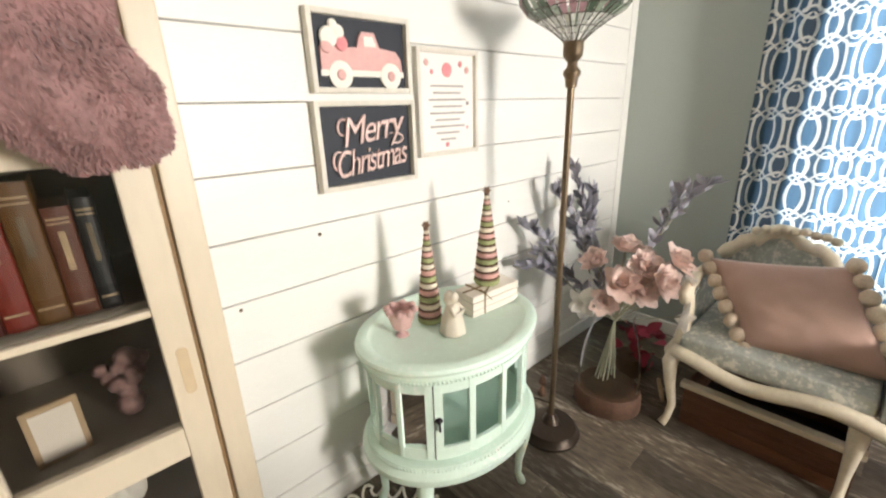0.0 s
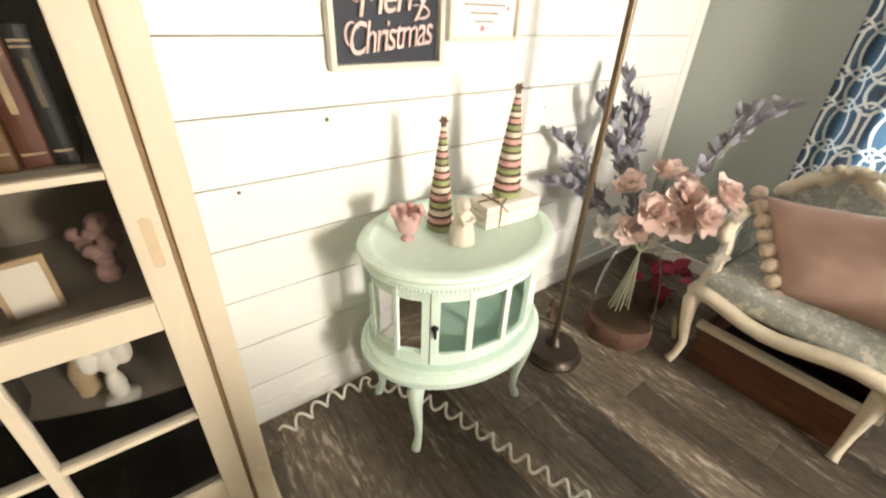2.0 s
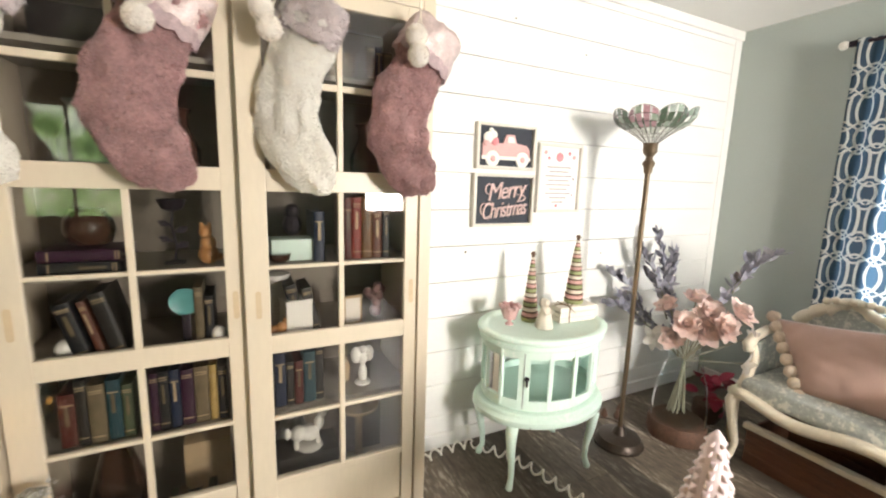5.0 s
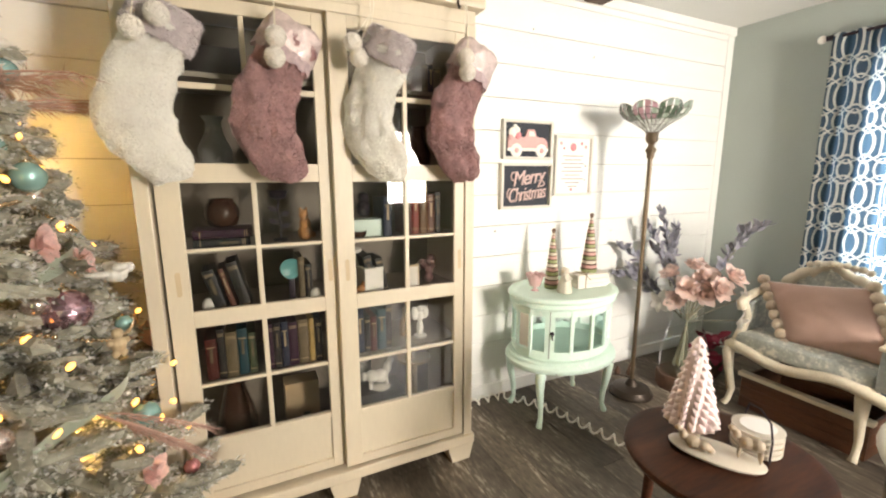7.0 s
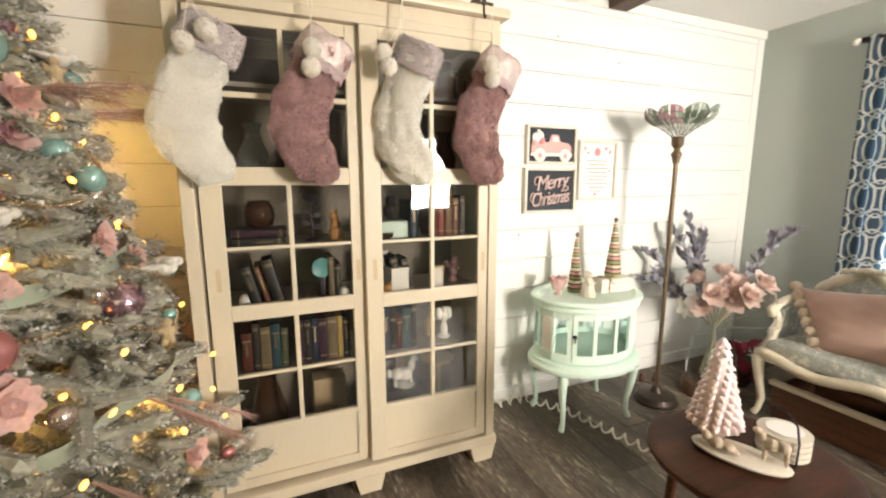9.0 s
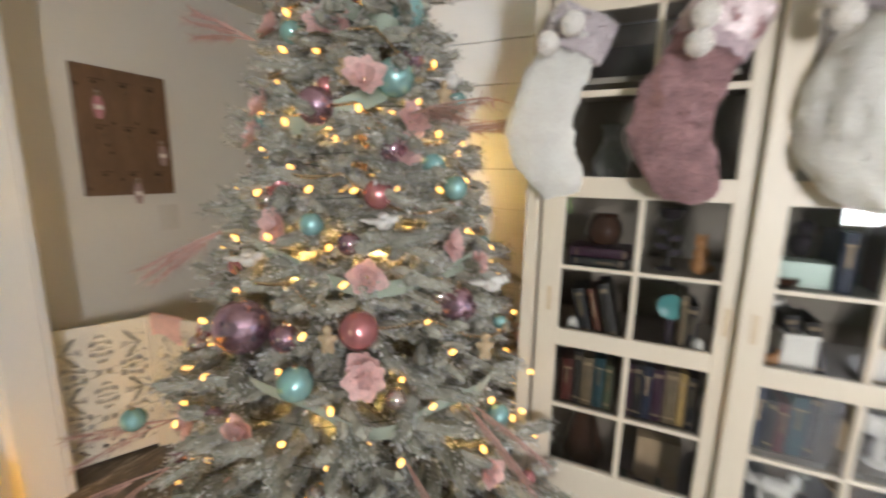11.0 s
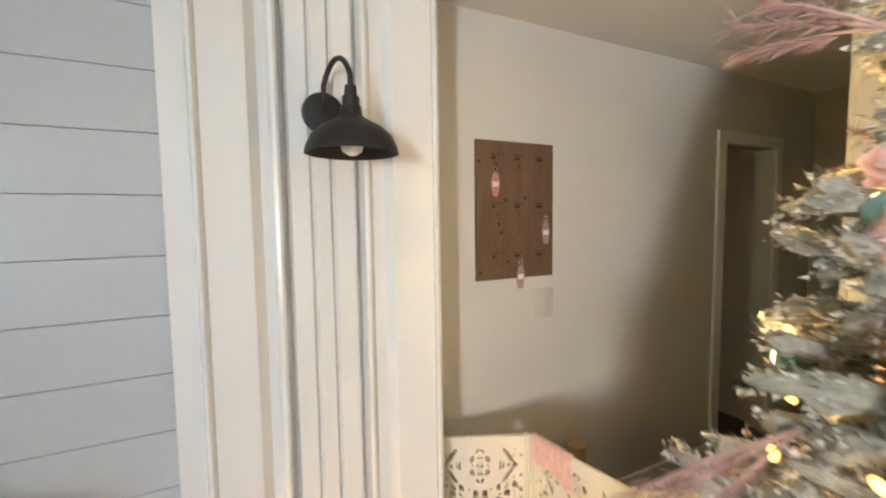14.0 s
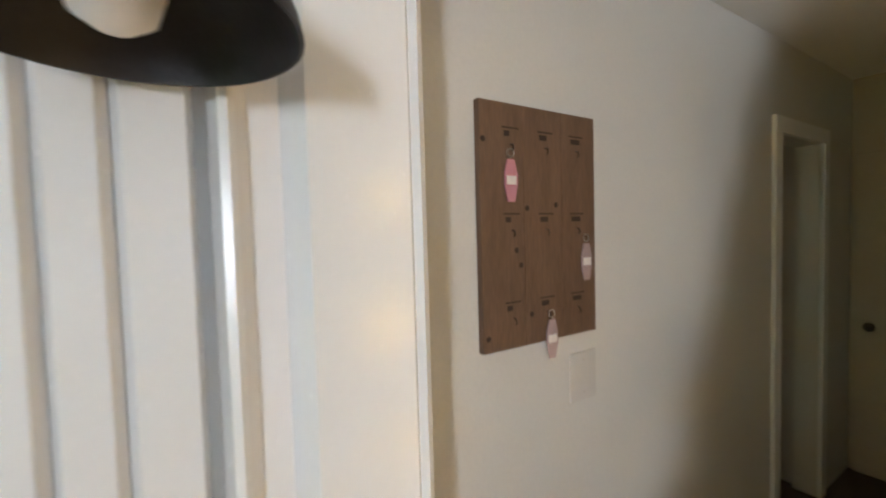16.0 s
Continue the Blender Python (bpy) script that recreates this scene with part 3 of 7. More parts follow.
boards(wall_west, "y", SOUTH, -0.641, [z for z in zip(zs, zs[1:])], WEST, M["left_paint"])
part("end_board", box(-2.252, -2.231, NORTH, NORTH + 0.16, 0, TOP, 0.004), M["trim"], wall_north, "white end board of the wall", smooth=None)
# a few bare knots and nail heads in the boards
for x, z, r in ((0.585, 1.072, 0.007), (0.31, 0.90, 0.006), (0.82, 2.24, 0.005), (1.30, 2.14, 0.005), (1.55, 1.02, 0.004)):
    part("knot", lathe([(r, 0), (r * 0.8, 0.002)], 8), M["knot"], wall_north, smooth=None).matrix_world = pose(x, NORTH, z, 90, 0, 0)

floor = structure("floor", box(HALL - 0.3, EAST + 0.02, SOUTH, NORTH + 0.02, -0.03, -0.0055), M["subfloor"], "grey-brown weathered wood plank floor", "floor")
PW, PL = 0.152, 1.22
protos = {}


def plank(x0, x1, y0, y1):
    key = (round(x1 - x0, 4), round(y1 - y0, 4))
    if key not in protos:
        w, d = key
        protos[key] = mesh_of("plank", box(0.0007, w - 0.0007, 0.0007, d - 0.0007, -0.005, 0, 0.0012))
        protos[key].materials.append(M["plank"])
    ob = new("plank", protos[key])
    ob.parent, ob.location = floor, (x0, y0, 0)


row = 0
x = -3.24
while x < EAST:
    y = SOUTH - (row * 0.47 % PL)
    x1 = min(x + PW, EAST)
    while y < NORTH:
        plank(x, x1, max(y, SOUTH), min(y + PL, NORTH + 0.015))
        y += PL
    x, row = x + PW, row + 1

# ---- bookcase ----
BX0, BX1, BF, BB = -1.10, 0.166, 0.785, 1.235
ZROWS = [(0.41, 0.628), (0.640, 0.865), (0.925, 1.142), (1.154, 1.385), (1.452, 1.698), (1.718, 1.945)]
bookcase = thing("bookcase", "tall cream-painted bookcase with two sliding glazed doors", "bookcase", ((BX0 + BX1) / 2, (BF + BB) / 2, 0))
BI = bookcase.matrix_world.inverted()


def bpart(name, bm, material, parent=None, label="", smooth=None):
    move(bm, BI)
    return part(name, bm, material, parent or bookcase, label, smooth)


for a, b in ((BX0, BX0 + 0.045), (BX1 - 0.045, BX1)):
    bpart("side_panel", box(a, b, BF, BB, 0.10, 2.03, 0.004), M["cream"])
bpart("back_panel", box(BX0 + 0.045, BX1 - 0.045, BB - 0.015, BB - 0.002, 0.12, 2.02), M["cream_shaded"], label="back panel, its colour darkened for the shade inside")
bpart("base_board", box(BX0 - 0.012, BX1 + 0.012, BF - 0.012, BB, 0.085, 0.135, 0.008), M["cream"])
bpart("top_rail", box(BX0 + 0.045, BX1 - 0.045, BF + 0.001, BF + 0.07, 1.995, 2.03, 0.003), M["cream"])
bpart("frieze", box(BX0, BX1, BF + 0.004, BB, 2.031, 2.085, 0.003), M["cream"])
bpart("cornice", box(BX0 - 0.03, BX1 + 0.03, BF - 0.035, BB, 2.086, 2.125, 0.012), M["cream"])
for x in (BX0, (BX0 + BX1) / 2 - 0.06, BX1 - 0.12):
    o = [(x - 0.006, 0), (x + 0.126, 0), (x + 0.126, 0.085), (x - 0.006, 0.085)] if x != BX0 else [(x - 0.006, 0), (x + 0.10, 0), (x + 0.126, 0.085), (x - 0.006, 0.085)]
    o = [(x + 0.012, 0), (x + 0.108, 0), (x + 0.130, 0.085), (x - 0.010, 0.085)]
    bpart("foot", prism(o, BF - 0.006, BF + 0.10, "y", bevel=0.003), M["cream"])
SHELVES = [0.135, 0.612, 0.892, 1.130, 1.418, 1.762]
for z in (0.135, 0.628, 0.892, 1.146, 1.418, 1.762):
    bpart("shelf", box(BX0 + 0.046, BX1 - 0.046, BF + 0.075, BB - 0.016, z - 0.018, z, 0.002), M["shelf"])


def bdoor(x0, x1, y, px0, px1):
    mid = (px0 + px1) / 2
    door = bpart("door", box(px0 + 0.001, px1 - 0.001, y + 0.012, y + 0.02, 0.189, 0.386), M["cream"], label="cream sliding door with twelve glass panes")
    for a, b in ((x0, px0), (px1, x1)):
        bpart_sub("stile", box(a, b, y, y + 0.028, 0.150, 1.992, 0.003), M["cream"], door)
    for a, b in ((0.150, 0.190), (0.385, 0.41), (0.865, 0.925), (1.385, 1.452), (1.945, 1.992)):
        bpart_sub("rail", box(px0, px1, y + 0.0005, y + 0.0275, a, b, 0.002), M["cream"], door)
    for a, b in ((0.628, 0.640), (1.142, 1.154), (1.698, 1.718)):
        bpart_sub("glazing_bar", box(px0, px1, y + 0.003, y + 0.024, a, b, 0.003), M["cream"], door)
    for a, b in ((0.41, 0.865), (0.925, 1.385), (1.452, 1.945)):
        bpart_sub("glazing_bar", box(mid - 0.009, mid + 0.009, y + 0.0015, y + 0.025, a, b, 0.003), M["cream"], door)
    for z0, z1 in ZROWS:
        for a, b in ((px0, mid - 0.009), (mid + 0.009, px1)):
            g = bpart_sub("pane", box(a, b, y + 0.012, y + 0.015, z0, z1), M["pane"], door)
            g.visible_shadow = False
    for hx in (px0 - 0.034, px1 + 0.026):
        o = []
        for k in range(16):
            a = 2 * math.pi * k / 16
            o.append((hx + 0.009 * math.cos(a), 1.032 + (0.036 if math.sin(a) > 0 else -0.036) + 0.009 * math.sin(a)))
        bpart_sub("handle", prism(o, y - 0.0015, y + 0.002, "y"), M["recess"], door, "recessed tan finger pull")
    return door


def bpart_sub(name, bm, material, door, label=""):
    move(bm, BI)
    return part(name, bm, material, door, label, None)


bdoor(-1.045, -0.440, 0.812, -0.972, -0.508)
bdoor(-0.457, 0.112, 0.782, -0.385, 0.065)
bpart("track", box(BX1 - 0.0535, BX1 - 0.0455, BF + 0.010, BF + 0.05, 0.14, 1.994), M["track"], label="bare wood side track")

# ---- what stands in the bookcase ----
rng = np.random.default_rng(5)


def book(x, z, w, h, d, k, lean=0.0, y=0.86):
    """A bound book: cover boards, rounded spine and page block in one mesh, spine to the front."""
    bm = box(0, 0.002, 0, d, 0, h)
    box(w - 0.002, w, 0, d, 0, h, bm=bm)
    seg = [(w / 2 - w / 2 * math.cos(math.pi * i / 6), -0.006 * math.sin(math.pi * i / 6)) for i in range(7)]
    prism(seg, 0, h, "z", bm=bm)
    box(0.0021, w - 0.0021, 0.001, d - 0.006, 0.004, h - 0.004, bm=bm)
    ob = solo("book", bm, M["book%d" % k], BOOK_LABEL[k], "book", group="books in the bookcase", smooth=None)
    ob.matrix_world = pose(x, y, z) @ pose(0, 0, 0, 0, lean, 0)
    bandz = h * 0.72
    for q, hh in ((0.90, 0.0016), (0.86, 0.0012), (0.12, 0.0016)) if k % 3 else ((0.8, 0.002),):
        part("gilt_band", box(w * 0.12, w * 0.88, -0.0068, -0.0045, h * q - hh, h * q + hh), M["tan"], ob, smooth=None)
    if k % 4 != 1:
        part("title", box(w * 0.38, w * 0.62, -0.0072, -0.0055, bandz - 0.05, bandz + 0.012), M["tan"] if k % 2 else M["book4"], ob, smooth=None)
    return ob


BOOK_LABEL = ["dark red hardback book on a shelf", "black hardback book on a shelf", "brown and gold book on a shelf", "navy blue book on a shelf", "beige cloth-bound book on a shelf", "purple hardback book on a shelf",
              "teal paperback book on a shelf", "bright red hardback book on a shelf", "sage green book on a shelf", "yellow paperback book on a shelf", "black leather-bound book on a shelf", "russet cloth-bound book on a shelf"]


def book_row(x0, x1, z, hmax, ks, lean=0.0):
    x, i = x0, 0
    while x < x1 - 0.02:
        w = rng.uniform(0.020, 0.042)
        if x + w > x1:
            break
        book(x, z, w, hmax * rng.uniform(0.78, 1.0), 0.16, ks[i % len(ks)], lean, 0.87 + rng.uniform(0, 0.012))
        x, i = x + w + 0.001 + (0.012 if lean else 0), i + 1


# right door, from below upwards
book_row(-0.375, -0.20, 0.628, 0.205, [3, 1, 0, 6, 1, 10, 2, 5])
book_row(-0.30, -0.20, 0.892, 0.2, [10, 1, 10], -12)
book_row(-0.13, 0.06, 1.146, 0.225, [0, 7, 2, 11, 10, 9, 1])
book_row(-0.235, -0.17, 1.146, 0.20, [3, 3])
book_row(-0.05, 0.06, 1.762, 0.12, [4, 3])
# left door
book_row(-0.955, -0.755, 0.628, 0.205, [0, 1, 4, 6, 8, 9, 11, 7])
book_row(-0.735, -0.52, 0.628, 0.205, [5, 10, 3, 5, 4, 9, 10, 1])
book_row(-0.90, -0.76, 0.892, 0.2, [10, 11, 1, 11, 10], -14)
book_row(-0.73, -0.69, 0.892, 0.21, [10, 1])
book_row(-0.60, -0.52, 0.892, 0.2, [4, 10, 1])
book_row(-0.72, -0.55, 0.135, 0.20, [8, 4, 10, 2])
for i, (w, k) in enumerate(((0.19, 10), (0.20, 5))):
    b = book(-0.955, 1.146 + 0.001 + 0.034 * i, 0.032, w, 0.15, k)
    b.matrix_world = pose(-0.955, 0.87, 1.147 + 0.034 * i + 0.032) @ pose(0, 0, 0, 0, 90, 0)


def turned(name, profile, at, material, label, category, seg=20, sx=1, sy=1):
    return solo(name, lathe(profile, seg, (0, 0, 0), sx, sy), material, label, category, at, smooth=50)


def figure(name, blobs, material, label, category, at, rz=0, seg=10):
    """A small ornament: rounded masses (x, y, z, r, stretch) blended into one skin."""
    bm = bmesh.new()
    for x, y, z, r, s in blobs:
        ball((x, y, z), r, seg, s, bm)
    ob = solo(name, bm, material, label, category, at, rz, smooth=180)
    blend = ob.modifiers.new("blend", "REMESH")
    blend.mode, blend.voxel_size, blend.use_smooth_shade = "VOXEL", 0.0028, True
    return ob


turned("vase", [(0.03, 0), (0.052, 0.01), (0.064, 0.045), (0.058, 0.08), (0.042, 0.1), (0.046, 0.108), (0.04, 0.106), (0.036, 0.095)], (-0.855, 0.95, 1.215), M["brown_vase"], "round dark brown glazed vase on stacked books", "vase")
rose = thing("rose_sculpture", "black metal rose sculpture with paired leaves", "ornament", (-0.65, 0.96, 1.146))
part("base", lathe([(0.03, 0), (0.03, 0.006), (0.008, 0.012)], 16), M["iron"], rose)
part("stem", tube([(0, 0, 0.01), (0.006, 0, 0.06), (-0.004, 0, 0.12), (0, 0, 0.17)], 0.004, 6), M["iron"], rose)
part("bloom", lathe([(0.006, 0.165), (0.03, 0.175), (0.042, 0.205), (0.036, 0.2), (0.01, 0.18)], 10, wob=lambda a, z: 1 + 0.12 * math.sin(5 * a)), M["iron"], rose)
for s, z in ((1, 0.05), (-1, 0.07), (1, 0.1), (-1, 0.12)):
    part("leaf", prism([(0, z), (s * 0.02, z + 0.02), (s * 0.042, z + 0.018), (s * 0.03, z - 0.002)], -0.002, 0.002), M["iron"], rose)
figure("cat_figurine", [(0, 0, 0.03, 0.032, 1.0), (0, 0, 0.065, 0.025, 1.2), (-0.005, -0.01, 0.105, 0.02, 1), (-0.015, -0.012, 0.125, 0.007, 1.6), (0.006, -0.012, 0.125, 0.007, 1.6), (0.03, 0.01, 0.02, 0.014, 1)], M["orange_cat"], "small ginger seated cat figurine", "figurine", (-0.555, 0.93, 1.146))
solo("box", box(-0.085, 0.085, -0.05, 0.05, 0, 0.075, 0.006), M["mint"], "pale turquoise wooden box", "box", (-0.285, 0.94, 1.146))
turned("dish", [(0.02, 0), (0.034, 0.012), (0.038, 0.03), (0.032, 0.028)], (-0.345, 0.885, 1.146), M["brown_vase"], "small dark brown dish", "dish")
figure("owl_figurine", [(0, 0, 0.04, 0.035, 1.15), (0, -0.005, 0.09, 0.027, 1)], M["iron"], "dark round figurine in a wreath", "figurine", (-0.29, 0.99, 1.221))
card = solo("box", box(-0.045, 0.045, -0.04, 0.04, 0, 0.105, 0.004), M["offwhite"], "square white keepsake box", "box", (-0.295, 0.90, 0.892), 12)
part("lid", box(-0.047, 0.047, -0.042, 0.042, 0.105, 0.12, 0.003), M["offwhite"], card)
turned("jar", [(0.045, 0), (0.05, 0.02), (0.05, 0.15), (0.045, 0.16), (0.046, 0.185), (0.02, 0.19)], (-0.345, 1.02, 0.892), M["offwhite"], "white enamel canister with a lid", "jar")
figure("cat_figurine", [(0, 0, 0.02, 0.02, 1), (0.03, 0, 0.03, 0.022, 0.9), (0.045, 0, 0.055, 0.014, 1)], M["orange_cat"], "small orange animal figurine lying down", "figurine", (-0.375, 0.87, 0.892))
fr = thing("photo_frame", "small standing frame with a pale card", "photo frame", (-0.095, 0.90, 0.892), 8)
part("frame", box(-0.037, 0.037, -0.006, 0.006, 0, 0.11, 0.003), M["tan"], fr, smooth=None)
part("card", box(-0.028, 0.028, -0.008, -0.005, 0.01, 0.1), M["slat_white"], fr, smooth=None)
figure("dried_posy", [(0.030 * math.cos(k * 2.4) * (0.4 + k / 14), 0.02 * math.sin(k * 1.7), 0.075 + 0.020 * math.sin(k * 2.4) + 0.003 * k, 0.013 + 0.004 * (k % 3), 0.8) for k in range(13)] + [(0, 0, 0.028, 0.026, 1.0)], M["posy"], "small posy of dull pink dried flowers in a cup", "ornament", (0.01, 0.95, 0.892), seg=8)
angel = figure("angel_figurine", [(0, 0, 0.012, 0.034, 0.35), (0, 0, 0.05, 0.018, 2.2), (0, 0, 0.11, 0.017, 1.6), (0, -0.004, 0.15, 0.014, 1), (-0.026, 0.006, 0.125, 0.02, 1.7), (0.026, 0.006, 0.125, 0.02, 1.7)], M["offwhite"], "slim white angel figurine with wings", "figurine", (-0.05, 0.92, 0.628))
turned("bottle", [(0.022, 0), (0.024, 0.06), (0.01, 0.1), (0.01, 0.14)], (-0.105, 0.99, 0.628), M["tan"], "small tan stoneware bottle", "bottle")
figure("horse_statue", [(0, 0, 0.06, 0.036, 0.85), (-0.04, 0, 0.065, 0.032, 0.9), (0.035, 0, 0.095, 0.02, 1.5), (0.05, 0, 0.13, 0.018, 0.8), (-0.05, 0, 0.02, 0.01, 2.6), (0.03, 0, 0.02, 0.01, 2.6), (0.0, 0, 0.005, 0.05, 0.15), (-0.08, 0, 0.07, 0.012, 2)], M["offwhite"], "white rearing horse statue", "statue", (-0.255, 0.92, 0.136 + 0.0), seg=10).matrix_world = pose(-0.255, 0.92, 0.415)
solo("box", box(-0.11, 0.11, -0.07, 0.07, 0, 0.275, 0.004), M["book1"], "dark storage box standing low in the bookcase", "box", (-0.26, 0.95, 0.136))
turned("platter", [(0.02, 0), (0.03, 0.01), (0.10, 0.03), (0.105, 0.034), (0.03, 0.016)], (-0.06, 0.96, 0.136), M["iron"], "dark round pewter platter", "platter")
turned("cake_stand", [(0.05, 0), (0.045, 0.012), (0.016, 0.03), (0.016, 0.30), (0.085, 0.32), (0.088, 0.335), (0.02, 0.33)], (-0.03, 1.06, 0.136), M["tan"], "tan wooden pedestal stand", "stand")
turned("plate", [(0.01, 0), (0.03, 0.002), (0.042, 0.012), (0.03, 0.006)], (-0.625, 0.885, 1.03), M["teal_glass"], "round teal ornament disc on a stand", "ornament").matrix_world = pose(-0.625, 0.885, 1.04, 90, 0, 0)
solo("stand", box(-0.012, 0.012, -0.004, 0.02, 0, 0.105, 0.003), M["iron"], "small dark display stand", "stand", (-0.625, 0.89, 0.892))
figure("mug", [(0, 0, 0.03, 0.028, 1.1), (0.03, 0, 0.03, 0.012, 1)], M["offwhite"], "white and pink ceramic mug", "mug", (-0.925, 0.90, 0.892))
figure("mug", [(0, 0, 0.03, 0.024, 1.2)], M["offwhite"], "small white china cup", "cup", (-0.535, 0.875, 0.892))
turned("jar", [(0.04, 0), (0.055, 0.03), (0.05, 0.09), (0.03, 0.1), (0.032, 0.12)], (-0.90, 0.93, 0.136), M["teal_glass"], "teal glazed ginger jar", "jar")
turned("bowl", [(0.03, 0), (0.07, 0.04), (0.085, 0.09), (0.078, 0.088), (0.06, 0.04)], (-0.80, 1.0, 0.136), M["brown_vase"], "dark brown glazed bowl", "bowl")
for x, z, m, lab in ((-0.86, 1.419, "marble", "pale grey stoneware vase"), (-0.62, 1.419, "brown_vase", "dark brown ceramic vase"), (-0.30, 1.419, "offwhite", "pale ceramic vase"), (-0.02, 1.419, "brown_vase", "dark ceramic vase")):
    turned("vase", [(0.035, 0), (0.055, 0.03), (0.06, 0.09), (0.03, 0.15), (0.026, 0.19), (0.04, 0.21), (0.034, 0.205)], (x, 0.99, z), M[m], lab + " on an upper shelf", "vase")
solo("box", box(-0.1, 0.1, -0.06, 0.06, 0, 0.10, 0.004), M["book1"], "dark storage box on the top shelf", "box", (-0.83, 0.97, 1.763))
solo("box", box(-0.07, 0.07, -0.06, 0.06, 0, 0.09, 0.004), M["book4"], "tan storage box on the top shelf", "box", (-0.15, 0.97, 1.763))


# ---- stockings on holders ----
def stocking(at, fur, cuff, label, tilt=0.0, rz=0.0, lace=False, poms=((-0.005, -0.11), (-0.012, -0.172)), rng=None):
    """A plush stocking hung by the back corner of its slanting cuff."""
    st = thing("christmas_stocking", label, "stocking", at, rz, "stockings on the bookcase")
    path = [(0.060, 0.0, -0.075), (0.043, 0, -0.12), (0.018, 0, -0.18), (-0.012, 0, -0.25), (-0.03, 0, -0.33), (-0.022, 0, -0.40), (0.010, 0, -0.46), (0.050, 0, -0.51), (0.078, 0, -0.545), (0.088, 0, -0.562)]
    w = [0.084, 0.084, 0.085, 0.090, 0.095, 0.096, 0.087, 0.071, 0.045, 0.012]
    m = pose(0, 0, 0, 0, tilt, 0)
    bm = move(tube(path, w, 20, flat=[k * 0.52 for k in w]), m)
    bmesh.ops.subdivide_edges(bm, edges=bm.edges, cuts=1, use_grid_fill=True, smooth=0.6)
    for v in bm.verts:
        k = noise.noise(v.co * 20 + Vector(at) * 9) * 0.019 + noise.noise(v.co * 48) * 0.009
        v.co += v.normal * k
    bm.normal_update()
    body = part("body", bm, fur, st, smooth=180)
    pts, nr = surface_samples(body.data, 23000, rng)
    # the pile lies in swirling locks
    lock = np.array([[noise.noise(Vector(p) * 26 + Vector((7 * c, 3, at[0] * 9))) for c in range(3)] for p in pts])
    part("fur", blades(pts, nr * 0.75 + lock * 1.9 + np.array([0.05, 0, -0.55]), 0.0085 if lace else 0.0060, 0.0032, rng, 0.3), fur, st, "soft shaggy plush pile")
    axis = Vector((-0.42, 0, -0.907))
    c0 = Vector((0.078, 0, -0.040))
    cp = [c0 + axis * k for k in (0, 0.02, 0.055, 0.09, 0.108)]
    bm = move(tube(cp, [0.088, 0.094, 0.095, 0.097, 0.094], 28, flat=[0.040, 0.048, 0.052, 0.055, 0.052]), m)
    bmesh.ops.subdivide_edges(bm, edges=bm.edges, cuts=1, use_grid_fill=True)
    for v in bm.verts:
        v.co += v.normal * (noise.noise(v.co * 34 + Vector(at)) * 0.009 + noise.noise(v.co * 90) * 0.003)
    bm.normal_update()
    cf = part("cuff", bm, cuff, st, "pale gathered cuff", 180)
    if lace:
        rows = []
        side = Vector((0.907, 0, -0.42))
        for dz, k in ((0.098, 1.0), (0.112, 1.03), (0.128, 1.05)):
            ring = []
            for i in range(72):
                a = 2 * math.pi * i / 72
                drop = dz + (0.010 * abs(math.sin(6 * a)) if dz > 0.12 else 0)
                ring.append(m @ (c0 + axis * drop + side * 0.096 * k * math.cos(a) + Vector((0, 0.056 * k * math.sin(a) + 0.003 * math.sin(12 * a), 0))))
            rows.append(ring)
        part("lace_edge", loft(rows, False), M["lace"], st, "mauve scalloped lace edge", 180)
    else:
        pts, nr = surface_samples(cf.data, 4200, rng)
        part("cuff_fur", blades(pts, nr + np.array([0, 0, -0.4]), 0.010, 0.0034, rng, 0.45), cuff, st)
    for dx, dz in poms:
        pm = part("pompom", ball((dx, -0.078, dz), 0.031, 12), M["pompom"], st, "white wool pompom", 180)
        pts, nr = surface_samples(pm.data, 1100, rng)
        part("wool", blades(pts, nr, 0.0055, 0.004, rng, 0.5), M["pompom"], pm)
        part("string", tube([(0, -0.02, 0.03), (dx * 0.5, -0.062, dz * 0.4), (dx, -0.078, dz + 0.02)], 0.0018, 5), M["cord"], st)
    part("loop", tube([(0.0, -0.01, 0.115), (-0.006, -0.012, 0.06), (0.0, -0.015, -0.01), (0.008, -0.012, 0.06), (0.002, -0.01, 0.115)], 0.002, 5), M["cord"], st, "cream hanging cord")
    return st


def holder(at):
    h = thing("stocking_holder", "dark cast-metal stocking holder on the cornice", "holder", at, group="stocking holders")
    part("plate", box(-0.05, 0.05, -0.035, 0.06, 0, 0.012, 0.003), M["bronze_dark"], h)
    part("hook", tube([(0, -0.034, 0.006), (0, -0.042, -0.01), (0, -0.044, -0.045), (0, -0.052, -0.06), (0, -0.060, -0.05)], 0.004, 6), M["bronze_dark"], h)
    bm = bmesh.new()
    for i in range(9):
        a = i / 9 * 6.283
        ball((0.022 * math.cos(a * 1.0) * (1 + i % 2 * 0.6), 0.012 * math.sin(a), 0.03 + 0.02 * (i % 3)), 0.011, 8, 1.2, bm)
    part("ornament", bm, M["bronze_dark"], h, "dark openwork snowflake ornament", 180)
    return h


rs = np.random.default_rng(11)
SY = 0.722
stocking((-1.005, SY, 1.955), M["white_fur"], M["grey_cuff"], "cream plush christmas stocking with a mauve-grey cuff", 3, poms=((-0.02, -0.135), (0.045, -0.09)), rng=rs)
stocking((-0.640, SY, 1.955), M["pink_fur"], M["sequin"], "dusty pink plush christmas stocking with a sequin cuff", 4, 0, True, rng=rs)
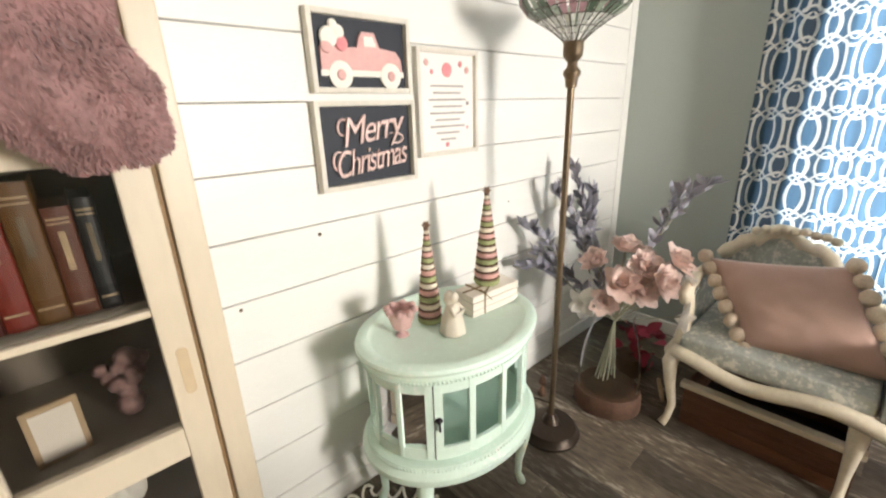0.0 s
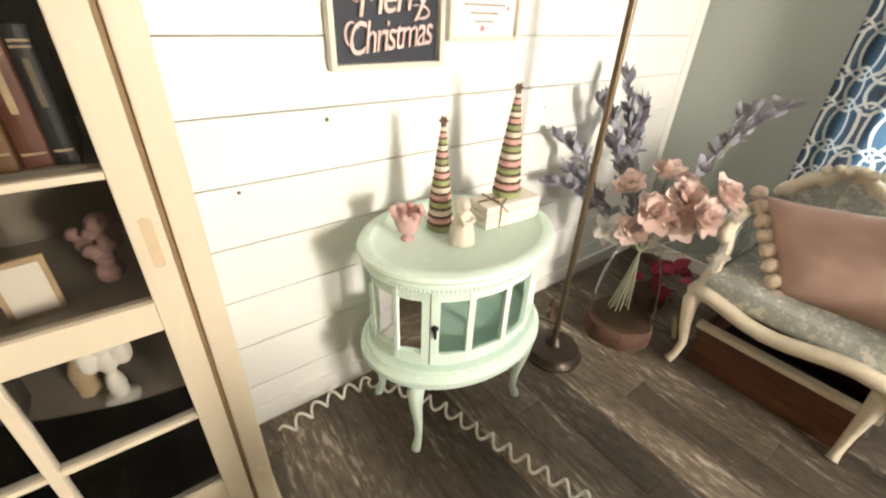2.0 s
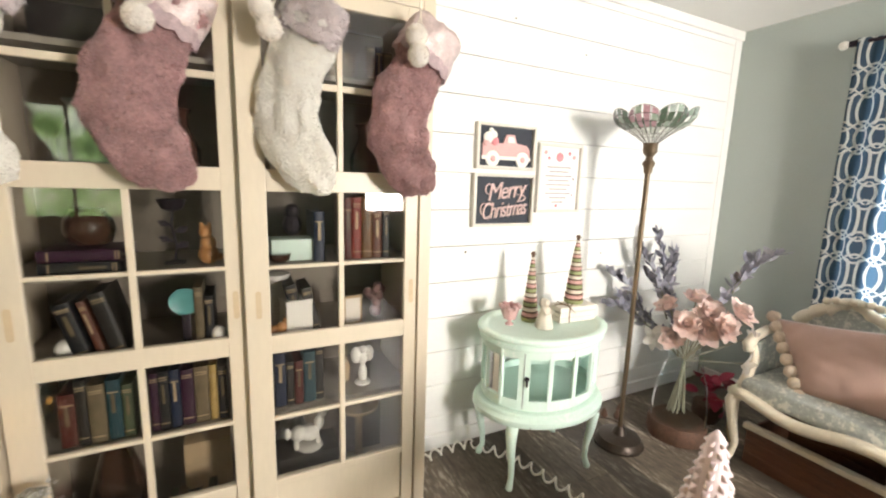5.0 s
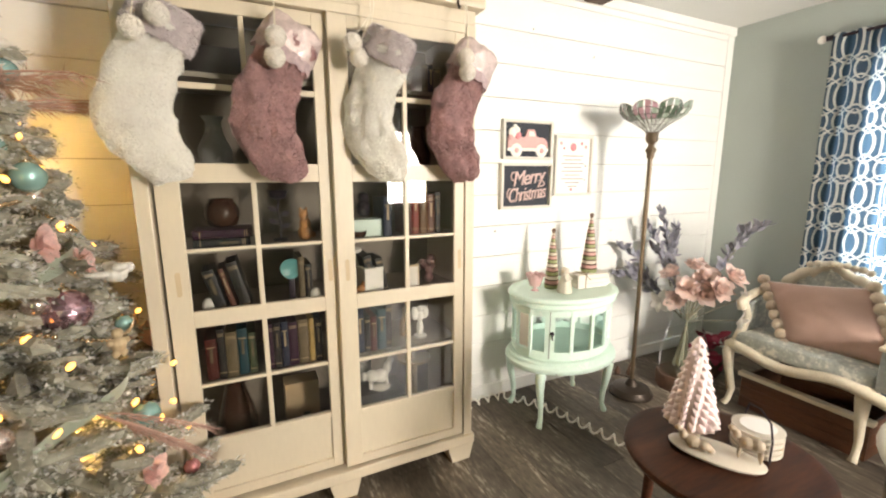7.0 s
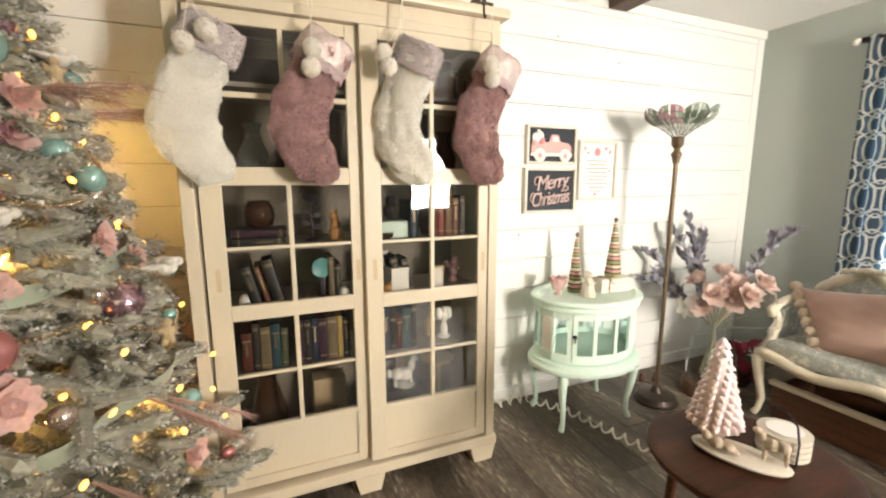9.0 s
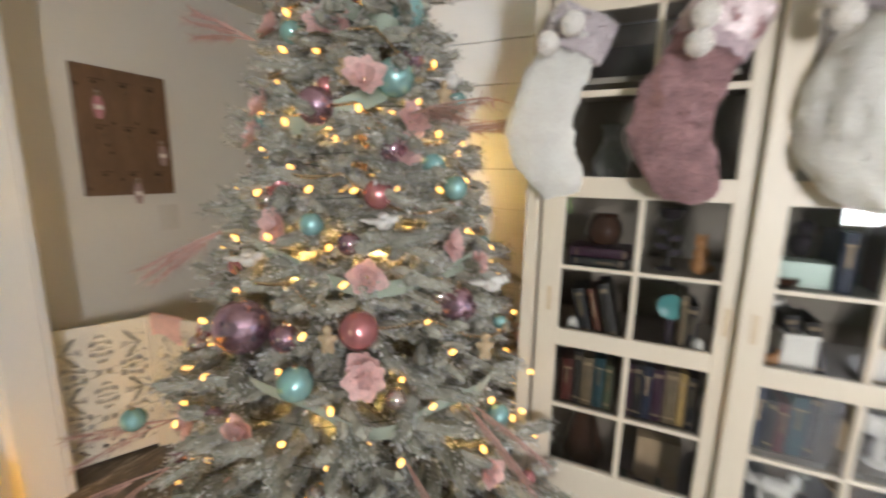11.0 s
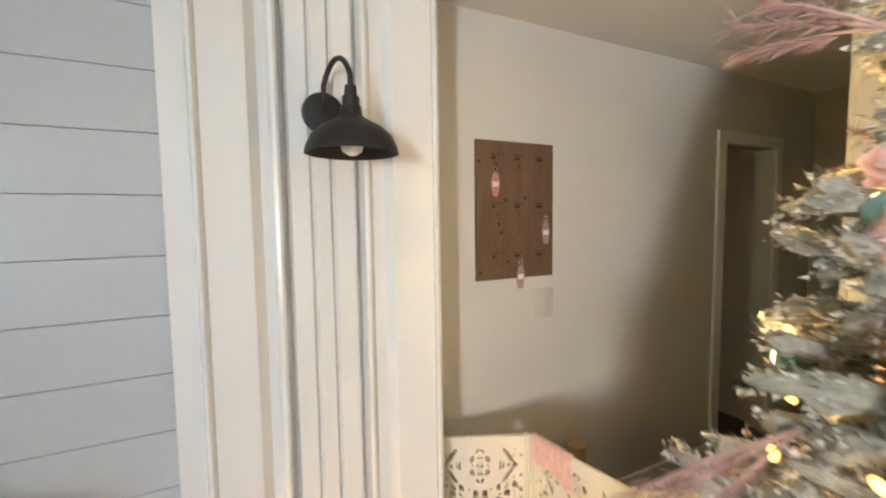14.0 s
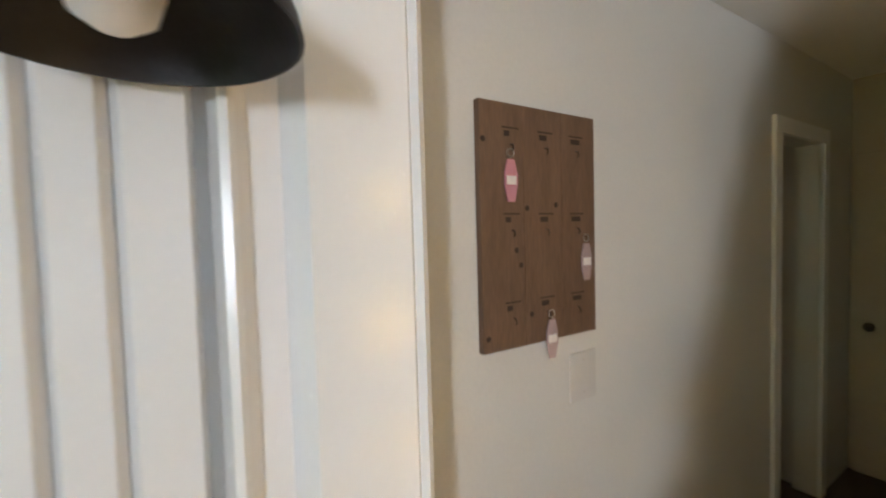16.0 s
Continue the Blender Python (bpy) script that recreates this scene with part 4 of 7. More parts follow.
stocking((-0.300, SY, 1.955), M["white_fur"], M["grey_cuff"], "cream plush christmas stocking seen slightly turned", 0, -36, poms=((-0.05, -0.085), (-0.03, -0.135)), rng=rs)
stocking((0.062, SY - 0.028, 1.955), M["pink_fur"], M["sequin"], "dark pink plush christmas stocking with a sequin cuff", 5, 0, True, ((-0.035, -0.105), (-0.028, -0.158)), rs)
for x in (-1.005, -0.640, -0.300, 0.062):
    holder((x, 0.79, 2.126))

# tall pieces standing on the low board
turned("vase", [(0.05, 0), (0.075, 0.06), (0.085, 0.20), (0.05, 0.33), (0.04, 0.37), (0.055, 0.40), (0.045, 0.39)], (-0.875, 1.06, 0.136), M["brown_vase"], "tall dark brown glazed vase on the low shelf", "vase")
solo("box", box(-0.075, 0.075, -0.05, 0.05, 0, 0.34, 0.005), M["tan"], "tan cardboard box standing on the low shelf", "box", (-0.60, 1.06, 0.136))
turned("pitcher", [(0.05, 0), (0.07, 0.05), (0.075, 0.2), (0.045, 0.30), (0.05, 0.36), (0.042, 0.35)], (-0.30, 1.10, 0.136), M["marble"], "blue-grey stoneware pitcher on the low shelf", "pitcher")

# ---- oval side table ----
TX, TY, TA, TB = 0.885, 0.972, 0.345, 0.266
side_table = thing("side_table", "mint-painted oval display table with glass panes and worn edges", "side table", (TX, TY, 0))


def oval(profile, a, b, seg=64, bm=None, ends=True):
    rings = [[((a + r) * math.cos(2 * math.pi * i / seg), (b + r) * math.sin(2 * math.pi * i / seg), z) for i in range(seg)] for r, z in profile]
    return loft(rings, ends, bm)


def opt(t, r):
    return Vector(((TA + r) * math.cos(t), (TB + r) * math.sin(t), 0))


part("tabletop", oval([(-0.06, 0.725), (-0.02, 0.725), (-0.004, 0.732), (0.0, 0.742), (-0.004, 0.752), (-0.018, 0.758), (-0.040, 0.756), (-0.050, 0.746), (-0.056, 0.744)], TA, TB), M["mint"], side_table)
part("top_moulding", oval([(-0.036, 0.688), (-0.020, 0.692), (-0.016, 0.706), (-0.020, 0.718), (-0.03, 0.7245)], TA, TB), M["mint"], side_table)
part("bottom_board", oval([(-0.045, 0.40), (-0.040, 0.405), (-0.040, 0.415), (-0.05, 0.418)], TA, TB), M["mint"], side_table)
part("apron", oval([(-0.03, 0.335), (0.000, 0.338), (0.008, 0.350), (0.006, 0.368), (-0.010, 0.380), (-0.016, 0.396), (-0.03, 0.3995)], TA, TB), M["mint"], side_table)
N, T0 = 15, radians(224)
for i in range(N):
    t = T0 + 2 * math.pi * i / N
    w = 0.095 if i == 0 else 0.034
    ring = []
    for z in (0.4185, 0.6875):
        o = [opt(t - w, -0.046), opt(t - w, -0.030), opt(t, -0.028), opt(t + w, -0.030), opt(t + w, -0.046)]
        ring.append([(p.x, p.y, z) for p in o])
    part("stile", loft(ring), M["mint"], side_table)
    t2 = t + math.pi / N
    for z0, z1 in ((0.4185, 0.455), (0.655, 0.6875)):
        ring = []
        for z in (z0, z1):
            o = [opt(t2 + k * (math.pi / N - 0.03), -0.044) for k in (-1, 0, 1)] + [opt(t2 + k * (math.pi / N - 0.03), -0.032) for k in (1, 0, -1)]
            ring.append([(p.x, p.y, z) for p in o])
        part("rail", loft(ring), M["mint"], side_table)
    a, b = opt(t + 0.03, -0.04), opt(t + 2 * math.pi / N - 0.03, -0.04)
    g = part("pane", loft([[(a.x, a.y, 0.45), (b.x, b.y, 0.45)], [(a.x, a.y, 0.66), (b.x, b.y, 0.66)]], False, loop=False), M["pane_mint"], side_table, smooth=None)
    g.visible_shadow = False
for zz, r in ((0.703, -0.0155), (0.388, -0.012)):
    bm = bmesh.new()
    for i in range(150):
        p = opt(2 * math.pi * i / 150, r)
        ball((p.x, p.y, zz), 0.0045, 6, 1, bm)
    tagged(part("beading", bm, M["mint"], side_table, smooth=180), kind="stuff")
a = opt(T0, -0.0275)
part("door_gap", box(-0.0012, 0.0012, -0.0012, 0.0012, 0.42, 0.687), M["chip"], side_table, smooth=None).location = (a.x, a.y, 0)
k = part("key_plate", lathe([(0.010, 0), (0.012, 0.002), (0.006, 0.008), (0.003, 0.02)], 12), M["iron"], side_table, "dark iron key and escutcheon")
a = opt(T0 + 0.05, -0.028)
k.matrix_local = pose(a.x, a.y, 0.565, 90, 0, -40)
part("key", box(-0.003, 0.003, -0.004, 0.002, -0.035, -0.004, 0.001), M["iron"], side_table).location = (a.x - 0.004, a.y - 0.006, 0.565)
for t, ln in ((radians(300), 0.05), (radians(306), 0.03), (radians(318), 0.025), (radians(232), 0.02), (radians(285), 0.018)):
    ring = []
    for z in (0.343, 0.349):
        o = [opt(t, 0.0075), opt(t + ln, 0.0085), opt(t + ln, 0.004), opt(t, 0.004)]
        ring.append([(p.x, p.y, z) for p in o])
    part("paint_chip", loft(ring), M["chip"], side_table)
for lx, ly in ((-0.25, -0.140), (0.205, -0.165), (0.25, 0.14), (-0.235, 0.15)):
    d = Vector((lx, ly, 0)).normalized()
    pts = [(lx - d.x * 0.01, ly - d.y * 0.01, 0.36), (lx + d.x * 0.018, ly + d.y * 0.018, 0.30), (lx + d.x * 0.012, ly + d.y * 0.012, 0.22), (lx - d.x * 0.006, ly - d.y * 0.006, 0.12), (lx - d.x * 0.008, ly - d.y * 0.008, 0.05), (lx + d.x * 0.006, ly + d.y * 0.006, 0.012), (lx + d.x * 0.01, ly + d.y * 0.01, 0.0)]
    part("leg", tube(pts, [0.030, 0.028, 0.021, 0.015, 0.013, 0.017, 0.016], 12), M["mint"], side_table, smooth=180)

# coiled cord on the floor
def coil(points, turns, r, name_label):
    pts, n = [], turns * 12
    P = [Vector(p) for p in points]
    L = [0]
    for a, b in zip(P, P[1:]):
        L.append(L[-1] + (b - a).length)
    for i in range(n + 1):
        s = L[-1] * i / n
        k = max(j for j in range(len(L) - 1) if L[j] <= s + 1e-9)
        f = (s - L[k]) / (L[k + 1] - L[k])
        p, d = P[k].lerp(P[k + 1], f), (P[k + 1] - P[k]).normalized()
        side = Vector((-d.y, d.x, 0))
        a = 2 * math.pi * i / 12
        pts.append(p + side * r * math.cos(a) + Vector((0, 0, r * math.sin(a) + r + 0.004)))
    return solo("coiled_cord", tube(pts, 0.0056, 6), M["offwhite"], name_label, "cord", smooth=180)


coil([(0.26, 1.14, 0), (0.45, 1.19, 0), (0.63, 1.18, 0), (0.74, 1.02, 0), (0.80, 0.90, 0), (0.87, 0.66, 0), (0.945, 0.42, 0), (0.99, 0.30, 0)], 19, 0.021, "cream coiled telephone cord lying on the floor")

# ---- on the side table ----
ZT = 0.745
def disc_tree(at, h, r, label):
    t = thing("cone_tree", label, "ornament", at, group="stacked disc trees")
    n = 15
    mats = [M["cone_green"], M["cone_pink"], M["cone_cream"]]
    z = 0
    for i in range(n):
        f = 1 - i / n
        rr, dh = r * (0.12 + 0.88 * f), h * 0.92 / n * (0.75 + 0.5 * f)
        wob = lambda a, zz, i=i: 1 + 0.03 * math.sin(9 * a + i)
        part("disc", lathe([(rr * 0.9, z), (rr, z + dh * 0.25), (rr, z + dh * 0.6), (rr * 0.86, z + dh * 0.72)], 20, wob=wob), mats[i % 3], t, smooth=60)
        part("ring", lathe([(rr * 0.9, z + dh * 0.72), (rr * 0.97, z + dh * 0.8), (rr * 0.97, z + dh * 0.93), (rr * 0.86, z + dh)], 20, wob=lambda a, zz, i=i: 1 + 0.07 * math.sin(11 * a + 2 * i)), M["cone_brown"], t, smooth=60)
        z += dh
    o = [((0.016 if k % 2 == 0 else 0.009) * math.cos(math.pi * k / 6), z + 0.012 + (0.016 if k % 2 == 0 else 0.009) * math.sin(math.pi * k / 6)) for k in range(12)]
    part("star", prism(o, -0.004, 0.004), M["cone_brown"], t, "small dark star on top").rotation_euler = (0, 0, radians(-35))
    return t


disc_tree((0.845, 1.03, ZT), 0.355, 0.043, "short stacked tree of pink, cream and green felt discs")
disc_tree((1.09, 0.985, ZT + 0.082), 0.355, 0.048, "taller-standing stacked tree of pink, cream and green discs")
blk = thing("book_bundle", "whitewashed wooden book bundle tied with brown twine", "ornament", (1.075, 0.97, ZT), -4)
for i in range(3):
    part("slat", box(-0.115, 0.115, -0.05, 0.05, 0.001 + 0.027 * i, 0.026 + 0.027 * i, 0.003), M["slat_white"], blk)
part("twine", box(-0.062, -0.056, -0.0525, 0.0525, -0.0, 0.084, 0.001), M["twine"], blk)
part("twine", box(-0.117, 0.03, -0.004, 0.004, 0.0815, 0.0845, 0.001), M["twine"], blk)
part("bow", tube([(-0.06, -0.05, 0.083), (-0.085, -0.056, 0.105), (-0.07, -0.055, 0.088), (-0.045, -0.056, 0.104), (-0.06, -0.054, 0.08), (-0.03, -0.056, 0.05)], 0.0022, 6), M["twine"], blk)
cup = thing("candle_holder", "pink pressed-glass footed candle holder with scalloped rim", "candle holder", (0.715, 1.02, ZT))
sc = lambda a, z: 1 + (0.10 * math.sin(8 * a) if z > 0.06 else 0.0)
part("foot", lathe([(0.022, 0), (0.02, 0.006), (0.010, 0.012), (0.011, 0.022)], 20), M["candle_pink"], cup)
part("bowl", lathe([(0.012, 0.022), (0.030, 0.030), (0.038, 0.055), (0.044, 0.085), (0.050, 0.098), (0.045, 0.097), (0.036, 0.07)], 32, wob=sc), M["candle_pink"], cup)
for k in range(8):
    a = 2 * math.pi * k / 8
    part("scallop", ball((0.046 * math.cos(a), 0.046 * math.sin(a), 0.094), 0.012, 8), M["candle_pink"], cup, smooth=180)
bm = lathe([(0.040, 0), (0.044, 0.004), (0.036, 0.05), (0.024, 0.085), (0.020, 0.10), (0.012, 0.108)], 20, wob=lambda a, z: 1 + 0.05 * math.sin(7 * a))
ball((0, -0.004, 0.125), 0.018, 12, 1.1, bm)
ball((0, 0.010, 0.120), 0.020, 10, 1.4, bm)
tube([(-0.02, -0.004, 0.095), (-0.028, -0.022, 0.075), (-0.004, -0.036, 0.08)], [0.009, 0.008, 0.006], 8, bm)
tube([(0.02, -0.004, 0.095), (0.028, -0.022, 0.075), (0.004, -0.036, 0.08)], [0.009, 0.008, 0.006], 8, bm)
solo("angel_figurine", bm, M["ceramic_white"], "ivory porcelain figurine in a long gown", "figurine", (0.845, 0.915, ZT), 20, smooth=60)

# ---- pictures on the wall ----
def shadow_box(x0, x1, z0, z1, depth, back, label):
    f = thing("wall_sign", label, "wall sign", ((x0 + x1) / 2, NORTH, (z0 + z1) / 2), group="framed signs")
    w, h, t = (x1 - x0) / 2, (z1 - z0) / 2, 0.016
    for a, b, c, d in ((-w, -w + t, -h, h), (w - t, w, -h, h), (-w + t, w - t, -h, -h + t), (-w + t, w - t, h - t, h)):
        part("frame_side", box(a, b, -depth, -0.001, c, d, 0.002), M["frame_wood"], f)
    part("backing", box(-w + t, w - t, -0.010, -0.002, -h + t, h - t), back, f, smooth=None)
    return f, w - t, h - t


def lettering(text, size, at, material, parent, depth=0.004, squeeze=1.0, name="letters"):
    c = bpy.data.curves.new(name, "FONT")
    c.body, c.size, c.extrude, c.align_x, c.align_y, c.shear, c.space_character = text, size, depth, "CENTER", "CENTER", 0.38, 0.86
    c.offset = 0.0
    tmp = new("tmp", c)
    me = bpy.data.meshes.new_from_object(tmp.evaluated_get(bpy.context.evaluated_depsgraph_get()))
    bpy.data.objects.remove(tmp)
    me.materials.clear()
    me.transform(Matrix.Diagonal((squeeze, 1, 1, 1)))
    me.transform(Matrix.Rotation(radians(90), 4, "X"))
    ob = part(name, me, material, parent)
    ob.location = at
    return ob


f, w, h = shadow_box(0.612, 0.976, 1.500, 1.728, 0.030, M["navy"], "whitewashed frame with a pink vintage truck cut-out")
truck = [(-0.145, -0.055), (-0.145, 0.012), (-0.02, 0.018), (-0.012, 0.045), (0.0, 0.062), (0.045, 0.062), (0.062, 0.02), (0.125, 0.012), (0.145, -0.01), (0.15, -0.05), (0.13, -0.062), (-0.13, -0.062)]
part("truck_body", prism(truck, -0.020, -0.0105), M["truck_pink"], f, "pink cut-out truck", None)
part("bumper", box(-0.15, 0.153, -0.0225, -0.0202, -0.066, -0.048, 0.002), M["offwhite"], f)
part("cab_window", prism([(0.005, 0.022), (0.005, 0.05), (0.038, 0.05), (0.05, 0.022)], -0.0225, -0.0202), M["offwhite"], f, smooth=None)
for dx in (-0.085, 0.1):
    wl = part("wheel", lathe([(0.040, 0), (0.040, 0.008), (0.034, 0.010)], 24), M["offwhite"], f)
    wl.matrix_local = pose(dx, -0.015, -0.062, 90, 0, 0)
    part("hub", lathe([(0.016, 0.0105), (0.012, 0.014)], 16), M["truck_pink"], wl)
for dx, dz, r, m in ((-0.115, 0.04, 0.03, "offwhite"), (-0.085, 0.055, 0.022, "offwhite"), (-0.075, 0.025, 0.022, "rose"), (-0.125, 0.015, 0.02, "truck_pink"), (-0.10, 0.075, 0.014, "offwhite")):
    fl = part("flower", lathe([(r, 0), (r * 0.9, 0.006), (r * 0.3, 0.010)], 12, wob=lambda a, z: 1 + 0.12 * math.sin(6 * a)), M[m], f)
    fl.matrix_local = pose(dx, -0.0205, dz, 90, 0, 0)
f, w, h = shadow_box(0.602, 0.980, 1.205, 1.478, 0.034, M["navy"], "whitewashed frame with raised rose-coloured greeting letters")
lettering("Merry", 0.125, (0.012, -0.018, 0.048), M["pink_plate"], f, squeeze=0.86).rotation_euler = (0, radians(-7), 0)
lettering("Christmas", 0.118, (0.004, -0.018, -0.050), M["pink_plate"], f, squeeze=0.68).rotation_euler = (0, radians(-6), 0)


def swash(cx, cz, rx, rz, a0, a1, thick):
    """A flourish: an open curl that swells in its middle."""
    pts = [(cx + rx * math.cos(radians(a0 + (a1 - a0) * k / 16)) * (1 - 0.03 * k), -0.016, cz + rz * math.sin(radians(a0 + (a1 - a0) * k / 16)) * (1 - 0.03 * k)) for k in range(17)]
    part("swash", tube(pts, [0.0012 + thick * math.sin(math.pi * k / 16) for k in range(17)], 6), M["pink_plate"], f)


swash(-0.092, 0.052, 0.026, 0.034, 20, 290, 0.0032)
swash(-0.118, -0.052, 0.026, 0.040, 30, 300, 0.0032)
swash(0.105, 0.010, 0.045, 0.022, 120, -130, 0.003)
f, w, h = shadow_box(1.004, 1.314, 1.276, 1.652, 0.026, M["paper"], "whitewashed frame with a printed pink-edged list")
for i in range(9):
    z, ww = 0.062 - 0.024 * i, (0.085, 0.07, 0.095, 0.075, 0.09, 0.065, 0.09, 0.06, 0.04)[i]
    part("text_line", box(-ww, ww, -0.0115, -0.0100, z - 0.003, z + 0.003), M["ink"], f, smooth=None)
for dx, dz, r, m in ((0, 0.118, 0.026, "rose"), (-0.10, 0.14, 0.012, "truck_pink"), (-0.075, 0.11, 0.009, "rose"), (0.07, 0.14, 0.011, "rose"), (0.105, 0.12, 0.013, "truck_pink"), (0.108, 0.0, 0.008, "ink"), (-0.005, -0.150, 0.010, "rose"), (0.105, -0.09, 0.006, "rose")):
    part("printed_flower", lathe([(r, 0), (r * 0.8, 0.0018)], 12), M[m], f, smooth=None).matrix_local = pose(dx, -0.0102, dz, 90, 0, 0)

# ---- floor lamp ----
lamp = thing("floor_lamp", "bronze torchiere floor lamp with a leaded glass flower shade", "floor lamp", (1.415, 0.878, 0))
part("base", lathe([(0.130, 0), (0.132, 0.012), (0.120, 0.022), (0.112, 0.045), (0.085, 0.055), (0.040, 0.062), (0.026, 0.09), (0.018, 0.1)], 40), M["bronze_dark"], lamp)
part("pole", lathe([(0.0125, 0.1), (0.0125, 1.50), (0.0125, 1.512)], 16), M["bronze"], lamp)
part("collar", lathe([(0.014, 1.50), (0.020, 1.505), (0.022, 1.53), (0.030, 1.545), (0.030, 1.555), (0.018, 1.57), (0.017, 1.585), (0.030, 1.60), (0.034, 1.61), (0.034, 1.645), (0.038, 1.65), (0.030, 1.652)], 24), M["bronze"], lamp)
petals, per = 8, 4
SHADE = ((0.034, 1.652), (0.078, 1.688), (0.122, 1.716), (0.160, 1.738), (0.182, 1.766), (0.184, 1.792))


def petal_point(a, r, z):
    """The upper glass swells into rounded petals with a scalloped rim."""
    f = max(0.0, (z - 1.716) / 0.076)
    lobe = abs(math.sin(a * petals / 2)) ** 0.6
    return (r * (1 + 0.10 * f * (lobe - 0.5)) * math.cos(a), r * (1 + 0.10 * f * (lobe - 0.5)) * math.sin(a), z + 0.034 * f * f * (lobe - 0.45))


LOBES = ("pale", "green", "rose", "green", "rose", "green", "pale", "rose")
for k in range(petals * per):
    a0, a1 = 2 * math.pi * k / (petals * per), 2 * math.pi * (k + 1) / (petals * per)
    for j, ((r0, z0), (r1, z1)) in enumerate(zip(SHADE, SHADE[1:])):
        hue = LOBES[k // per]
        if j < 2:
            m = M["tif_clear"]
        elif (k + 2 * j) % 5 == 0:
            m = M["tif_pale" if hue != "pale" else "tif_clear"]
        else:
            m = M["tif_" + hue]
        g = 0.004
        bm = loft([[petal_point(a0 + g / max(r0, .05), r0, z0 + 0.001), petal_point(a1 - g / max(r0, .05), r0, z0 + 0.001)], [petal_point(a0 + g / r1, r1, z1 - 0.001), petal_point(a1 - g / r1, r1, z1 - 0.001)]], False, loop=False)
        part("glass_piece", bm, m, lamp, smooth=None)
    rib = SHADE if k % per == 0 else (SHADE[2:] if k % 2 else SHADE[:3])
    part("lead_line", tube([petal_point(a0, r, z) for r, z in rib], 0.0017, 5), M["bronze_dark"], lamp)
for r, z in SHADE[1:]:
    part("lead_ring", tube([petal_point(2 * math.pi * i / 96, r, z) for i in range(97)], 0.0015, 5), M["bronze_dark"], lamp)

# ---- vase with flowers on a wood slice ----
stump = solo("wood_slice", lathe([(0.150, 0), (0.158, 0.02), (0.156, 0.085), (0.148, 0.1)], 28, wob=lambda a, z: 1 + 0.03 * math.sin(3 * a) + 0.02 * math.sin(7 * a)), M["basket"], "dark brown bark-edged wood slice on the floor", "wood slice", (1.80, 0.80, 0))
vase = thing("flower_vase", "clear glass jar vase holding blush silk flowers", "vase", (1.80, 0.80, 0.101))
vg = part("jar", lathe([(0.135, 0.0), (0.145, 0.008), (0.144, 0.10), (0.128, 0.22), (0.102, 0.32), (0.086, 0.38), (0.098, 0.42)], 36, ends=False), M["vase_glass"], vase)
vg.visible_shadow = False
part("jar_base", lathe([(0.116, 0.001), (0.12, 0.012), (0.02, 0.014)], 36), M["vase_glass"], vase)


def leaf_mesh(l, w, fold=0.25, curl=0.3):
    bm = bmesh.new()
    rows = []
    for i in range(5):
        f = i / 4
        ww = w * math.sin(math.pi * min(0.97, 0.06 + 0.9 * f)) ** 0.8 / 2
        z = -curl * l * f * f
        rows.append([bm.verts.new((-ww, f * l, z + ww * fold)), bm.verts.new((0, f * l, z)), bm.verts.new((ww, f * l, z + ww * fold))])
    for a, b in zip(rows, rows[1:]):
        bm.faces.new((a[0], a[1], b[1], b[0]))
        bm.faces.new((a[1], a[2], b[2], b[1]))
    return bm


def shared(name, bm, material):
    me = mesh_of(name, bm, 180)
    me.materials.append(material)
    return me


rf = random.Random(3)
PET = [shared("petal", leaf_mesh(0.098, 0.074, 0.40, -0.18), M["petal_blush"]), shared("petal", leaf_mesh(0.075, 0.065, 0.6, -0.45), M["petal_blush"]), shared("petal", leaf_mesh(0.10, 0.065, 0.3, 0.25), M["petal_white"])]


def bloom(parent, at, face, size, meshes, rows=((9, 72, 1.0), (8, 52, 0.9), (7, 34, 0.85), (6, 16, 0.7))):
    q = Vector(face).to_track_quat("Z", "Y").to_matrix().to_4x4()
    for n, tilt, s in rows:
        for i in range(n):
            ob = new("petal", meshes[0 if tilt > 30 else 1])
            ob.parent = parent
            ob.matrix_local = Matrix.Translation(at) @ q @ Matrix.Rotation(2 * math.pi * i / n + tilt + rf.uniform(-.15, .15), 4, "Z") @ Matrix.Rotation(radians(90 - tilt + rf.uniform(-10, 10)), 4, "X") @ Matrix.Scale(size * s * rf.uniform(0.85, 1.1), 4)


blooms = [((0.02, -0.12, 0.60), (0, -0.8, 0.6), 1.1), ((-0.08, -0.12, 0.58), (-0.5, -0.8, 0.4), 1.1), ((-0.13, -0.06, 0.60), (-0.6, -0.5, 0.7), 1.15), ((-0.03, -0.10, 0.66), (-0.3, -0.7, 0.8), 1.15), ((0.03, 0.0, 0.70), (0, -0.2, 1), 1.1), ((0.06, -0.20, 0.68), (0.1, -0.7, 0.7), 1.15), ((-0.10, 0.06, 0.66), (-0.6, 0.2, 0.8), 1.0), ((-0.16, -0.02, 0.53), (-0.9, -0.4, 0.2), 0.95), ((0.10, -0.13, 0.60), (0.6, -0.6, 0.5), 1.05), ((-0.05, -0.19, 0.62), (-0.2, -0.9, 0.4), 1.1), ((0.10, -0.04, 0.66), (0.5, -0.3, 0.8), 1.0)]
for at, face, s in blooms:
    st = tagged(part("stem", tube([(at[0] * -0.3, at[1] * -0.3, 0.03), (0, 0, 0.36), (at[0] * 0.7, at[1] * 0.7, at[2] - 0.08), at], 0.004, 6), M["stem"]), "green-brown flower stem with a blush silk bloom", "flower", "silk flowers in the vase")
    st.name = "silk_flower"
    st.location = (1.80, 0.80, 0.101)
    bloom(st, at, face, s * 0.84, PET)
